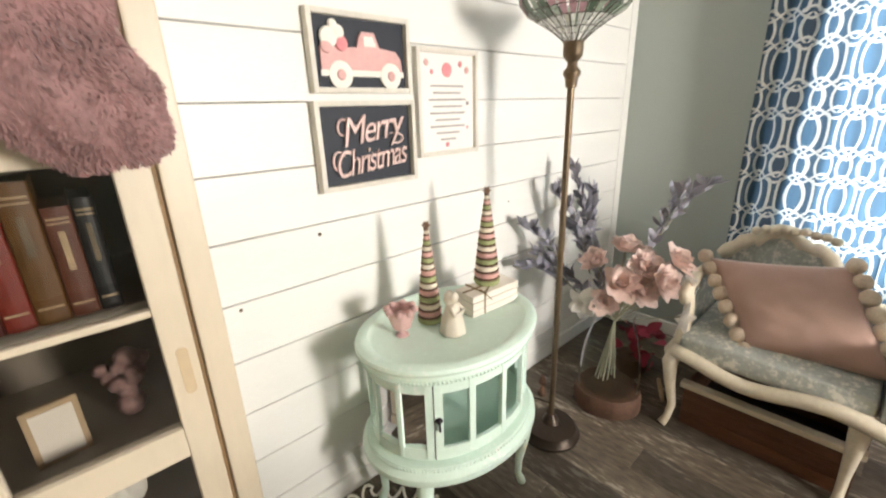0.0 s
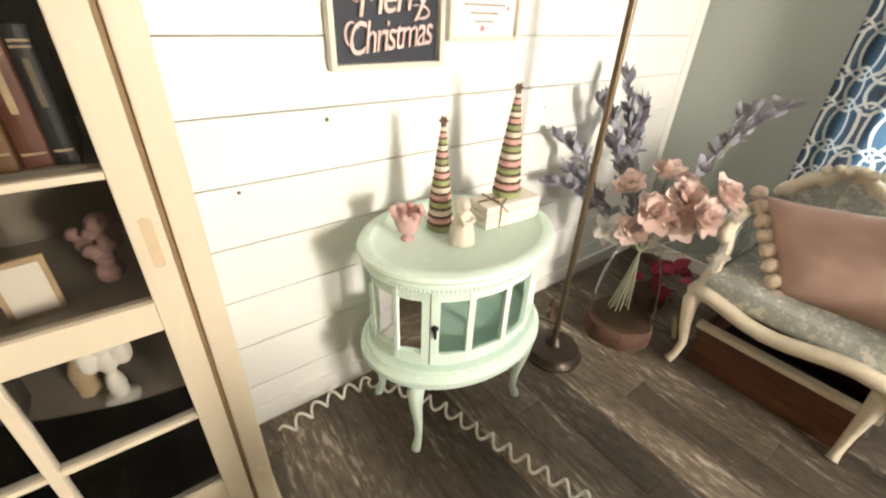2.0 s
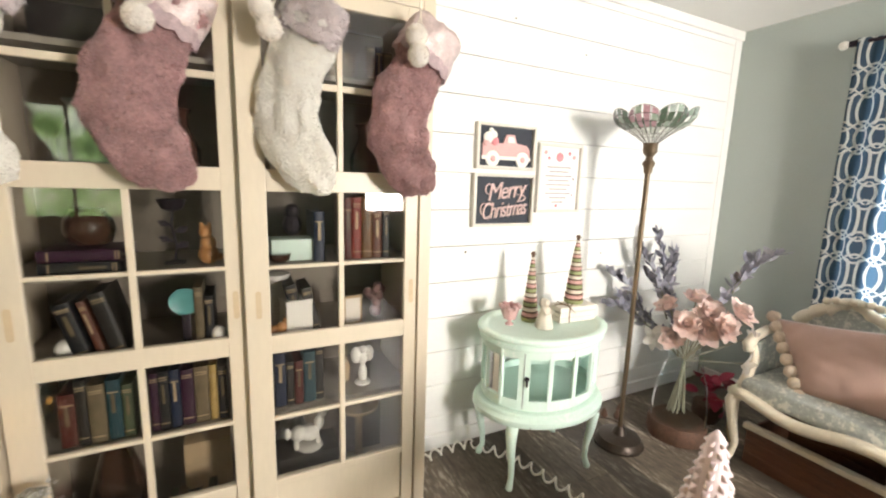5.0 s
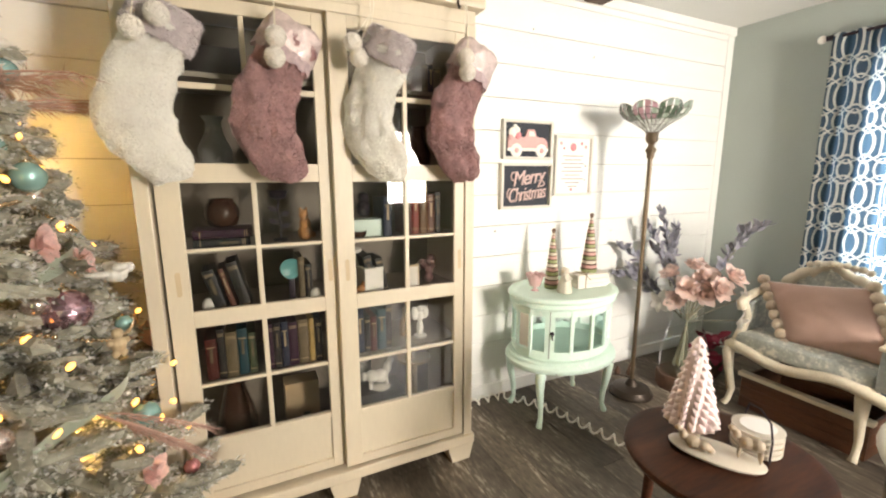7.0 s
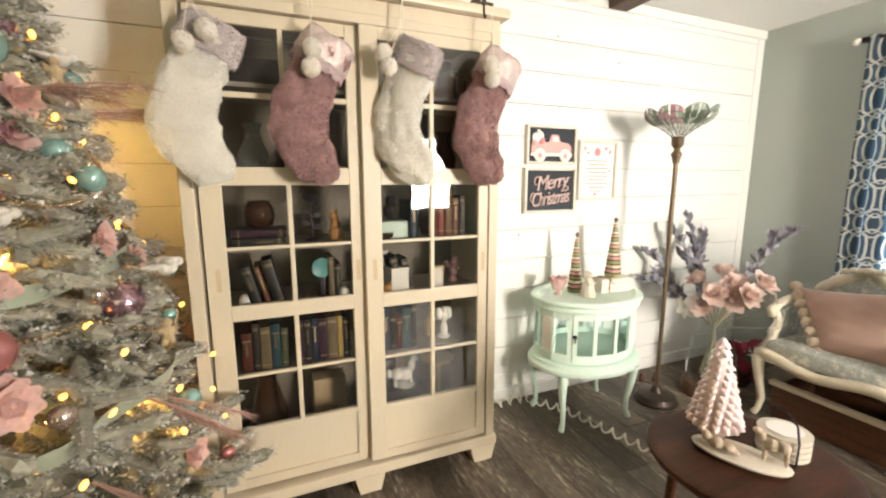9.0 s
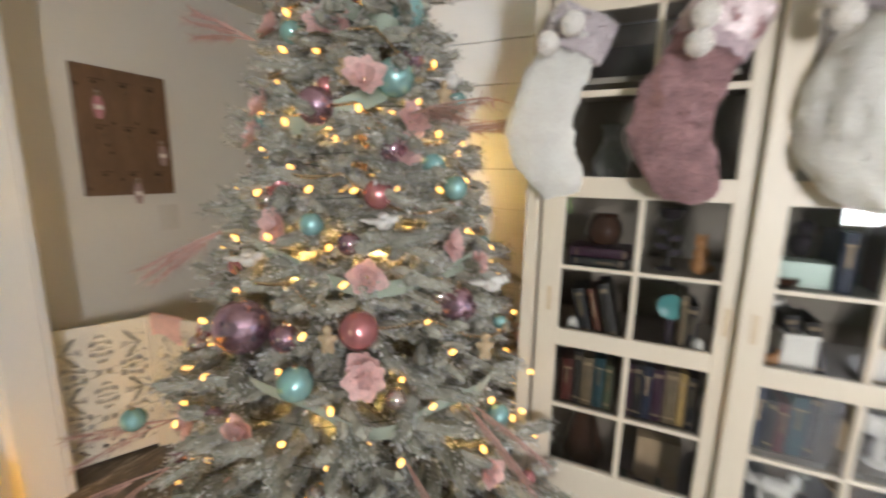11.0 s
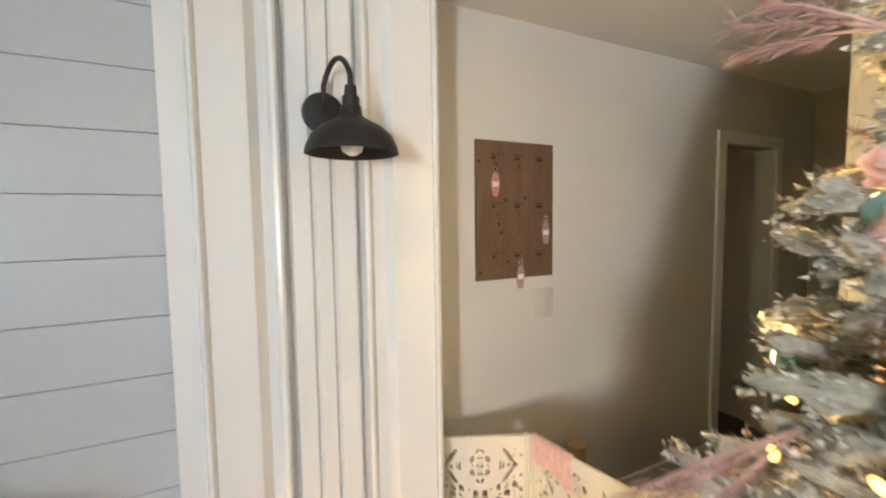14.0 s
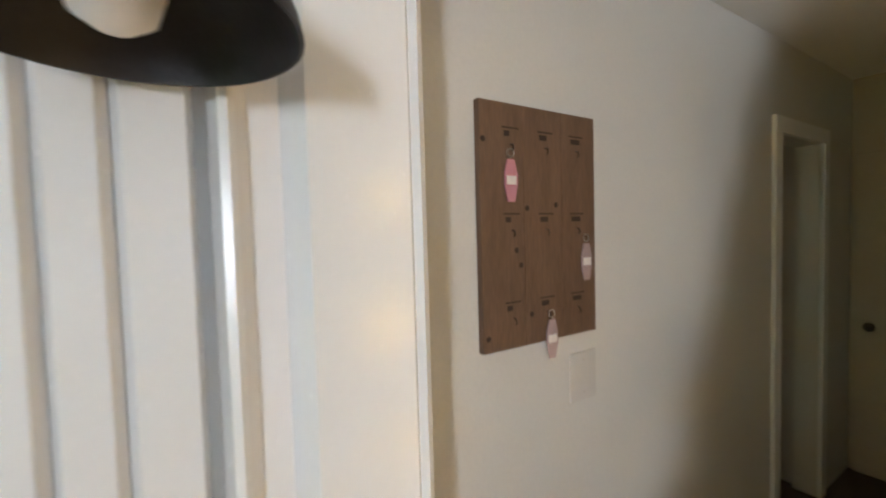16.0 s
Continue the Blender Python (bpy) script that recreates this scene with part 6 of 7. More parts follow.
part("back", loft(ring, False, loop=False), M["brown_leather"], ch, "dark brown upholstered back", 180).modifiers.new("thick", "SOLIDIFY").thickness = 0.03
for a in (20, 160, 200, 340):
    part("leg", tube([(0.19 * math.cos(radians(a)), 0.19 * math.sin(radians(a)), 0.37), (0.22 * math.cos(radians(a)), 0.22 * math.sin(radians(a)), 0)], [0.02, 0.014], 8), M["frame_wood"], ch, smooth=180)

# ---- christmas tree ----
AX, AY = -1.69, 0.67
PZ, PR = [0.15, 0.35, 0.75, 1.15, 1.6, 2.05, 2.44], [0.70, 0.68, 0.60, 0.45, 0.33, 0.21, 0.035]
tree = thing("christmas_tree", "tall flocked artificial christmas tree, lit and heavily decorated", "christmas tree", (AX, AY, 0))
part("trunk", lathe([(0.05, 0), (0.04, 0.4), (0.03, 1.2), (0.015, 2.1), (0.006, 2.42)], 12), M["bark"], tree)
part("stand", lathe([(0.20, 0), (0.20, 0.02), (0.06, 0.05), (0.05, 0.15)], 20), M["iron"], tree, "dark metal tree stand")
tr = np.random.default_rng(21)


def squeeze(a, z):
    """The boughs toward the hall are pressed flat; the others stand out freely."""
    d = abs((math.degrees(a) - 163 + 180) % 360 - 180)
    return 0.55 + 0.45 * min(1.0, max(0.0, (d - 41) / 13)) if z < 2.2 else 1.0


core_v, core_f, tuft_p, tuft_d = [], [], [], []
lights = []


def brush(p0, p1, fat):
    """One flocked shoot: a tapering core with needles all round it."""
    d = p1 - p0
    L = np.linalg.norm(d)
    d = d / L
    s = np.cross(d, [0.3, 0.2, 0.9])
    s /= np.linalg.norm(s)
    u = np.cross(d, s)
    base = len(core_v)
    for k, (f, r) in enumerate(((0, 0.45), (0.2, 0.85), (0.5, 0.72), (0.8, 0.82), (1.0, 0.25))):
        for q in range(6):
            a = 2 * math.pi * q / 6
            core_v.append(p0 + d * L * f + (s * math.cos(a) + u * math.sin(a) * 0.8) * fat * r * tr.uniform(0.65, 1.3))
    for k in range(4):
        for q in range(6):
            a, b = base + k * 6 + q, base + k * 6 + (q + 1) % 6
            core_f.append((a, b, b + 6, a + 6))
    core_f.append(tuple(base + 24 + q for q in range(6)))
    n = int(80 * L / 0.13)
    f = tr.uniform(0.02, 1.05, n)
    a = tr.uniform(0, 2 * math.pi, n)
    rad = s[None] * np.cos(a)[:, None] + u[None] * np.sin(a)[:, None]
    tuft_p.append(p0 + d * L * f[:, None] + rad * fat * 0.62)
    tuft_d.append(rad * 0.8 + d)


z = 0.28
while z < 2.40:
    R = np.interp(z, PZ, PR)
    n = max(4, int(8 + R * 23))
    for i in range(n):
        a = 2 * math.pi * (i + tr.uniform(-0.35, 0.35)) / n + z * 7
        r = R * tr.uniform(0.86, 1.10) * squeeze(a, z)
        up = tr.uniform(-0.06, 0.10)
        out = np.array([math.cos(a), math.sin(a), 0])
        tang = np.array([-out[1], out[0], 0])
        tip = out * r + np.array([0, 0, z + up * 0.6])
        mid = out * r * 0.45 + np.array([0, 0, z + 0.05])
        brush(mid, out * r * 0.75 + np.array([0, 0, z + 0.04 + up * 0.3]), 0.031)
        brush(out * r * 0.72 + np.array([0, 0, z + 0.04 + up * 0.3]), tip, 0.031)
        for k in range(4 if R > 0.25 else 2):
            f = tr.uniform(0.5, 0.95)
            b = out * r * f + np.array([0, 0, z + 0.045])
            sgn = 1 if k % 2 else -1
            ln = tr.uniform(0.09, 0.17) * (0.55 + 0.45 * min(1, R / 0.4))
            e = b + (out * 0.8 + tang * sgn * tr.uniform(0.4, 1.0) + np.array([0, 0, tr.uniform(-0.5, 0.35)])) * ln
            brush(b, e, 0.029)
    z += 0.085
brush(np.array([0, 0, 2.36]), np.array([0, 0, 2.47]), 0.02)
me = bpy.data.meshes.new("shoots")
me.from_pydata([tuple(v) for v in core_v], [], core_f)
tagged(part("flocking", me, M["flock_core"], tree, "white flocked shoots"), kind="stuff")
tp, td = np.concatenate(tuft_p), np.concatenate(tuft_d)
pick = tr.uniform(0, 1, len(tp)) < 0.77
tagged(part("flocked_needles", blades(tp[pick], td[pick], 0.0135, 0.0095, tr, 0.35), M["flock"], tree, "frosted white needles"), kind="stuff")
tagged(part("needles", blades(tp[~pick], td[~pick], 0.022, 0.004, tr, 0.3), M["needle"], tree, "grey-green needles"), kind="stuff")


def on_tree(a, z, k=1.0):
    R = float(np.interp(z, PZ, PR)) * k * squeeze(a, z)
    return (AX + R * math.cos(a), AY + R * math.sin(a), z)


# strings of warm bulbs
strings = thing("string_lights", "strings of small warm-white bulbs wound round the tree", "string lights", (AX, AY, 0.3))
bulb_me = mesh_of("bulb", ball((0, 0, 0), 0.0084, 8, 1.5), 180)
bulb_me.materials.append(M["bulb"])
wire_pts = []
turns, nb = 16, 295
for i in range(nb):
    f = i / nb
    z = 0.38 + 1.98 * f ** 1.15
    a = 2 * math.pi * turns * f
    p = Vector(on_tree(a, z, tr.uniform(0.92, 1.12))) + Vector((0, 0, tr.uniform(-0.04, 0.05)))
    ob = new("bulb", bulb_me)
    ob.parent, ob.location = strings, p - Vector((AX, AY, 0.3))
    ob.rotation_euler = (tr.uniform(-1, 1), tr.uniform(-1, 1), 0)
for k in range(turns * 16):
    f = k / (turns * 16)
    wire_pts.append(Vector(on_tree(2 * math.pi * turns * f, 0.38 + 1.98 * f ** 1.15, 0.9)) - Vector((AX, AY, 0.3)))
part("wire", tube(wire_pts, 0.0016, 4), M["greens"], strings, "thin dark wire", 180)


# ornaments
def bauble(at, r, key, label, ribbed=False, facet=False):
    t = thing("christmas_ball", label, "christmas ball", at, group="balls on the tree")
    if facet:
        bm = bmesh.new()
        bmesh.ops.create_icosphere(bm, subdivisions=3, radius=r)
        part("globe", bm, M[key], t, smooth=None)
    else:
        wob = (lambda a, z: 1 + 0.03 * math.cos(14 * a)) if ribbed else None
        prof = [(r * math.sin(math.pi * k / 14) + 0.0005, -r * math.cos(math.pi * k / 14)) for k in range(15)]
        part("globe", lathe(prof, 28, wob=wob), M[key], t, smooth=180)
    part("cap", lathe([(r * 0.2, r * 0.95), (r * 0.2, r * 1.12), (r * 0.06, r * 1.15), (r * 0.05, r * 1.3)], 10), M["gold"], t)
    return t


LAB = {"ball_teal": "pearly teal glass christmas ball", "ball_pink": "satin rose christmas ball", "ball_lilac": "shiny lilac mercury-glass christmas ball", "ball_silver": "shiny champagne christmas ball"}
for at, r, k, rib, fac in (((-1.445, 0.585, 1.94), 0.050, "ball_teal", 0, 0), ((-1.69, 0.43, 1.985), 0.042, "ball_lilac", 0, 0), ((-1.435, 0.49, 1.73), 0.056, "ball_teal", 1, 0), ((-1.35, 0.755, 1.695), 0.035, "ball_teal", 0, 0),
                           ((-1.605, 0.34, 1.638), 0.054, "ball_lilac", 0, 0), ((-1.415, 0.37, 1.394), 0.043, "ball_pink", 0, 0), ((-1.29, 0.625, 1.409), 0.039, "ball_teal", 0, 0), ((-1.33, 0.545, 1.48), 0.036, "ball_teal", 0, 0),
                           ((-1.565, 0.26, 1.31), 0.033, "ball_teal", 0, 0), ((-1.72, 0.14, 1.024), 0.078, "ball_lilac", 0, 1), ((-2.08, 0.24, 0.86), 0.032, "ball_silver", 0, 0), ((-1.395, 0.24, 1.038), 0.054, "ball_pink", 0, 0),
                           ((-1.215, 0.495, 1.065), 0.056, "ball_lilac", 0, 1), ((-1.52, 0.13, 0.905), 0.047, "ball_teal", 0, 0), ((-1.73, 0.26, 1.37), 0.032, "ball_silver", 0, 0), ((-2.08, 0.02, 0.70), 0.035, "ball_teal", 0, 0)):
    bauble(at, r, k, LAB[k], rib, fac)
tr2 = random.Random(8)
for i in range(60):
    z = 0.42 + 1.85 * (i / 60) ** 1.2
    a = i * 2.399
    k = ("ball_pink", "ball_teal", "ball_silver", "ball_lilac")[i % 4]
    bauble(on_tree(a, z, 1.02), tr2.uniform(0.022, 0.040), k, LAB[k])

TP = [shared("petal", leaf_mesh(0.085, 0.07, 0.45, -0.15), M["petal_pink"]), shared("petal", leaf_mesh(0.06, 0.05, 0.6, -0.4), M["petal_pink"])]
fl_at = [(-1.617, 0.41, 1.876), (-1.86, 0.46, 1.91), (-1.387, 0.50, 1.603), (-1.835, 0.34, 1.56), (-1.265, 0.53, 1.233), (-1.41, 0.30, 1.17), (-1.63, 0.06, 0.78), (-1.36, 0.22, 0.919), (-1.45, 0.36, 1.70)]
fl_at += [on_tree(i * 2.399 + 1.1, 0.45 + 1.7 * i / 24, 1.03) for i in range(24)]
for at in fl_at:
    t = thing("silk_flower", "dusty pink velvet flower clipped to the tree", "flower", at, group="flowers on the tree")
    bloom(t, (0, 0, 0), (at[0] - AX, at[1] - AY, 0.12), tr2.uniform(0.68, 0.92), TP, ((7, 68, 1.0), (5, 40, 0.8)))
    part("heart", ball((0, 0, 0), 0.012, 8), M["gold"], t, smooth=180)

# gold bead garlands draped in swags
for k, (z0, z1, a0) in enumerate(((2.25, 1.95, 3.6), (2.05, 1.70, 3.9), (1.85, 1.45, 3.7), (1.55, 1.15, 4.4), (1.25, 0.85, 4.1))):
    bm_pts = []
    for i in range(120):
        f = i / 119
        a = a0 + f * 3.2
        z = z0 + (z1 - z0) * f - 0.05 * abs(math.sin(f * math.pi * 4))
        bm_pts.append(on_tree(a, z, 1.06))
    bead = bmesh.new()
    for p in bm_pts:
        bmesh.ops.create_icosphere(bead, subdivisions=1, radius=0.0065, matrix=Matrix.Translation(p))
    solo("bead_garland", bead, M["gold"], "string of small gold beads draped on the tree", "garland", kind="stuff", smooth=180)

# ribbon swags, feather sprays, small figures, white doves
for k, (z0, a0, a1) in enumerate(((1.30, 4.3, 6.6), (1.75, 3.4, 5.6), (0.95, 4.6, 6.3), (2.05, 4.6, 6.8))):
    rings = []
    for i in range(40):
        f = i / 39
        p = Vector(on_tree(a0 + (a1 - a0) * f, z0 - 0.14 * math.sin(math.pi * f) - 0.05 * f, 1.0 + 0.05 * math.sin(f * 17)))
        tw = 0.6 * math.sin(f * 13)
        w = Vector((0.012 * math.cos(a0 + f), 0.012 * math.sin(a0 + f), 0.026)) * (0.7 + 0.3 * math.cos(tw))
        rings.append([p - w, p + Vector((0, 0, 0.003)), p + w])
    solo("ribbon", loft(rings, False, loop=False), M["ribbon"], "sage satin ribbon swagged round the tree", "ribbon", group="ribbons on the tree", smooth=180)


def feather(at, d, size=0.34):
    t = thing("feather_spray", "dusty pink feather-grass spray pushed into the tree", "feather spray", at, group="feather sprays")
    d = Vector(d).normalized()
    for k in range(3):
        dd = (d + Vector((tr2.uniform(-.3, .3), tr2.uniform(-.3, .3), tr2.uniform(-.2, .25)))).normalized()
        pts = [dd * size * f * tr2.uniform(0.9, 1.0) + Vector((0, 0, -0.12 * f * f * size)) for f in (0, 0.3, 0.6, 0.85, 1.0)]
        stem = part("quill", tube(pts, [0.003, 0.003, 0.0025, 0.002, 0.001], 5), M["pampas"], t)
        P = np.array([np.array(Vector(pts[0]).lerp(Vector(pts[-1]), f)) for f in tr.uniform(0.3, 1.0, 130)])
        D = np.tile(np.array(dd) * 1.1 + np.array([0, 0, -0.25]), (130, 1))
        tagged(part("plume", blades(P, D, 0.05, 0.0025, tr, 0.4), M["pampas"], stem), kind="stuff")


feather((-1.90, 0.40, 1.86), (-0.6, -0.6, 0.3), 0.2)
feather((-1.93, 0.28, 1.27), (-0.5, -0.8, -0.25), 0.26)
for at, d in ( ((-1.42, 0.74, 1.60), (0.9, 0.35, 0.1)), ((-2.10, 0.15, 0.62), (-0.8, -0.6, -0.25)), ((-1.98, 0.05, 0.55), (-0.5, -0.8, -0.3)),
              ((-1.70, 0.05, 0.62), (-0.1, -1, -0.25)), ((-1.20, 0.45, 0.80), (0.9, -0.3, -0.2)), ((-1.36, 0.45, 1.62), (0.8, -0.5, 0.15)), ((-1.25, 0.25, 0.68), (0.7, -0.7, -0.15)), ((-1.95, 0.85, 1.7), (-0.8, 0.5, 0.3))):
    feather(at, d)
dove = [(0, 0, 0.0, 0.026, 0.8), (0.03, 0, 0.012, 0.015, 0.9), (-0.035, 0, 0.005, 0.018, 0.5), (0, 0.02, 0.02, 0.018, 0.6), (0, -0.02, 0.02, 0.018, 0.6), (-0.055, 0, 0.008, 0.012, 0.4)]
for at in ((-1.392, 0.36, 1.315), (-1.08, 0.40, 1.17), (-1.75, 0.20, 1.2), (-1.35, 0.7, 1.75)):
    figure("dove_ornament", dove, M["petal_white"], "white feathered bird ornament on a branch", "ornament", at, 40, seg=8)
ging = [(0, 0, 0, 0.018, 1.2), (0, 0, 0.030, 0.014, 1), (-0.018, 0, 0.008, 0.009, 1), (0.018, 0, 0.008, 0.009, 1), (-0.009, 0, -0.024, 0.009, 1.4), (0.009, 0, -0.024, 0.009, 1.4)]
for at in ((-1.528, 0.37, 1.726), (-1.34, 0.63, 1.70), (-1.45, 0.18, 1.02), (-1.10, 0.42, 0.98)):
    figure("gingerbread_ornament", ging, M["tan"], "small tan gingerbread ornament on the tree", "ornament", at, 30, seg=8)

# strands of small faceted beads hanging from the boughs
bm = bmesh.new()
bmesh.ops.create_icosphere(bm, subdivisions=1, radius=0.0055)
BEAD = mesh_of("bead", bm, None)
BEAD.materials.append(M["ball_silver"])
for i in range(22):
    a, z = radians(205 + (i * 61) % 150), 2.15 - 1.25 * ((i * 7) % 22) / 22
    x, y, _ = on_tree(a, z, 1.07)
    t = thing("bead_strand", "short hanging strand of silvery faceted beads", "ornament", (x, y, z), group="bead strands on the tree")
    part("thread", tube([(0, 0, 0.02), (0, 0, -0.155)], 0.0006, 4), M["cord"], t)
    for k in range(9):
        ob = new("bead", BEAD)
        ob.parent, ob.location = t, (0, 0, -0.019 * k)
        ob.scale = (1, 1, 1) if k % 3 else (1.45, 1.45, 1.45)

# ---- key board on the hall wall ----
kb = thing("key_board", "brown stained wooden board with key tags on hooks", "key board", (HALL, 0.7125, 1.625), group="")
for i in range(3):
    y0 = -0.217 + i * 0.1447
    part("plank", box(0.002, 0.022, y0 + 0.0004, y0 + 0.1443, -0.317, 0.317, 0.0015), M["board_wood"], kb, smooth=None)
for r, z in enumerate((0.235, 0.015, -0.215)):
    for c, y in enumerate((-0.115, 0.01, 0.135)):
        part("burnt_mark", box(0.0222, 0.0228, y - 0.028, y + 0.028, z + 0.018, z + 0.022), M["burn"], kb, smooth=None)
        part("burnt_mark", box(0.0222, 0.0228, y - 0.022, y - 0.004 + 0.01 * c, z - 0.002, z + 0.012), M["burn"], kb, smooth=None)
        part("hook", tube([(0.022, y, z - 0.022), (0.032, y, z - 0.024), (0.034, y, z - 0.034), (0.029, y, z - 0.038)], 0.002, 6), M["bronze_dark"], kb)
for y, z in ((-0.10, -0.06), (-0.085, -0.10), (0.05, 0.06), (-0.06, 0.05), (-0.05, -0.235), (-0.20, -0.28), (-0.205, 0.22)):
    part("knot", lathe([(0.008, 0), (0.006, 0.001)], 8), M["burn"], kb, smooth=None).matrix_local = pose(0.022, y, z, 0, 90, 0)


def key_tag(y, z, m, label):
    t = thing("key_tag", label, "key tag", (HALL + 0.032, y, z), group="key tags")
    o = [(-0.012, 0.056), (0.012, 0.056), (0.022, 0.02), (0.022, -0.01), (0.012, -0.052), (-0.012, -0.052), (-0.022, -0.01), (-0.022, 0.02)]
    part("tag", prism(o, -0.002, 0.002, "x", bevel=0.0008), M[m], t)
    part("band", box(0.0021, 0.0028, -0.016, 0.016, -0.008, 0.014), M["petal_white"], t, smooth=None)
    part("ring", tube([(0, 0.011 * math.cos(2 * math.pi * k / 16), 0.072 + 0.011 * math.sin(2 * math.pi * k / 16)) for k in range(17)], 0.0012, 5), M["wire"], t)


key_tag(0.588, 1.742, "acrylic", "pink diamond-shaped acrylic key tag")
key_tag(0.877, 1.517, "acrylic_clear", "pale pink diamond-shaped acrylic key tag")
key_tag(0.728, 1.312, "acrylic_clear", "clear pale diamond-shaped acrylic key tag")
cov = thing("wall_plate", "ivory plastic blank plate on the hall wall", "wall plate", (HALL, 0.89, 1.168))
part("cover", box(0.0, 0.006, -0.058, 0.058, -0.075, 0.075, 0.003), M["plate_cover"], cov)
for z in (-0.05, 0.05):
    part("screw", lathe([(0.004, 0), (0.003, 0.001)], 8), M["wire"], cov, smooth=None).matrix_local = pose(0.006, 0, z, 0, 90, 0)
th = thing("floor_vase", "dim tan floor vase beside the hall wall", "vase", (HALL + 0.12, 1.0, 0))
part("body", lathe([(0.06, 0), (0.08, 0.2), (0.045, 0.42), (0.05, 0.47), (0.04, 0.47)], 20), M["tan"], th)

# ---- barn sconce ----
sc_ = thing("wall_sconce", "matte black gooseneck barn sconce with a bare white bulb", "wall sconce", (WEST + 0.030, -0.215, 1.914))
part("back_plate", move(lathe([(0.062, 0), (0.064, 0.006), (0.060, 0.018), (0.05, 0.022)], 32), pose(0, 0, 0, 0, 90, 0)), M["black_metal"], sc_)
neck = [(0.02, 0.0, 0.01)] + [(0.02 + 0.065 + 0.065 * math.cos(math.pi - math.pi * k / 12), 0.048 * k / 12, 0.078 + 0.060 * math.sin(math.pi * k / 12)) for k in range(13)] + [(0.15, 0.048, 0.02)]
part("gooseneck", tube([(0.018, 0, 0.0), (0.020, 0, 0.05)] + neck[1:], 0.008, 10), M["black_metal"], sc_, smooth=180)
part("socket", lathe([(0.010, 0.05), (0.016, 0.048), (0.018, 0.020), (0.024, 0.018), (0.024, -0.006), (0.028, -0.008), (0.031, -0.034), (0.046, -0.048)], 24, (0.15, 0.048, 0)), M["black_metal"], sc_)
part("shade", lathe([(0.034, -0.036), (0.058, -0.052), (0.086, -0.066), (0.112, -0.090), (0.126, -0.120), (0.130, -0.138), (0.127, -0.138), (0.121, -0.120), (0.106, -0.093), (0.082, -0.070), (0.054, -0.056), (0.02, -0.042)], 48, (0.15, 0.048, 0), ends=False), M["black_metal"], sc_, smooth=60)
part("bulb", lathe([(0.012, -0.045), (0.016, -0.07), (0.030, -0.095), (0.033, -0.112), (0.027, -0.132), (0.012, -0.142), (0.002, -0.144)], 20, (0.15, 0.048, 0)), M["bulb_off"], sc_, "unlit white bulb", 180)

# ---- lanterns on the floor ----
def lantern(at, w, h, roof, rz, label):
    t = thing("lantern", label, "lantern", at, rz, "lanterns on the floor")
    a = w / 2
    part("bottom", box(-a, a, -a, a, 0, 0.025, 0.003), M["lantern"], t)
    for sx in (-1, 1):
        for sy in (-1, 1):
            part("post", box(sx * a - 0.014 * (sx + 1), sx * a + 0.014 * (1 - sx), sy * a - 0.014 * (sy + 1), sy * a + 0.014 * (1 - sy), 0.0255, h, 0.002), M["lantern"], t)
    for z0, z1 in ((0.026, 0.05), (h - 0.038, h)):
        for s in (-1, 1):
            part("rail", box(-a + 0.029, a - 0.029, s * a - 0.012 * (s + 1), s * a + 0.012 * (1 - s), z0, z1, 0.002), M["lantern"], t)
            part("rail", box(s * a - 0.012 * (s + 1), s * a + 0.012 * (1 - s), -a + 0.029, a - 0.029, z0, z1, 0.002), M["lantern"], t)
    part("roof", loft([[(-a - .01, -a - .01, h + .001), (a + .01, -a - .01, h + .001), (a + .01, a + .01, h + .001), (-a - .01, a + .01, h + .001)], [(-a * .62, -a * .62, roof), (a * .62, -a * .62, roof), (a * .62, a * .62, roof), (-a * .62, a * .62, roof)]]), M["lantern"], t, smooth=None)
    part("ring", tube([(0.035 * math.cos(2 * math.pi * k / 20), 0, roof + 0.012 + 0.03 * math.sin(2 * math.pi * k / 20)) for k in range(21)], 0.004, 6), M["bronze_dark"], t)
    part("candle", lathe([(a * 0.3, 0.026), (a * 0.3, 0.07), (a * 0.26, 0.074)], 16), M["amber"], t, "amber wax candle")
    for s in (-1, 1):
        for bm in (box(-a + 0.028, a - 0.028, s * (a - 0.006) - 0.001, s * (a - 0.006) + 0.001, 0.05, h - 0.038), box(s * (a - 0.006) - 0.001, s * (a - 0.006) + 0.001, -a + 0.028, a - 0.028, 0.05, h - 0.038)):
            part("pane", bm, M["frost"], t, "amber frosted glass", None)
    r = random.Random(int(w * 1000))
    for k in range(80):
        ang, rr = r.uniform(0, 6.283), a * r.uniform(0.55, 0.88)
        ob = new("fairy_bulb", FAIRY)
        ob.parent, ob.location = t, (rr * math.cos(ang), rr * math.sin(ang), r.uniform(0.05, h - 0.05))
    P = np.array([[r.uniform(-a, a) * 0.6, r.uniform(-a, a) * 0.6, roof + r.uniform(0, 0.015)] for _ in range(300)])
    D = np.array([[r.uniform(-1, 1), r.uniform(-1, 1), r.uniform(-0.1, 0.8)] for _ in range(300)])
    g = part("pine_sprig", blades(P, D, 0.04, 0.007, np.random.default_rng(4), 0.3), M["greens"], t, "dull green pine sprig on the roof")
    return t


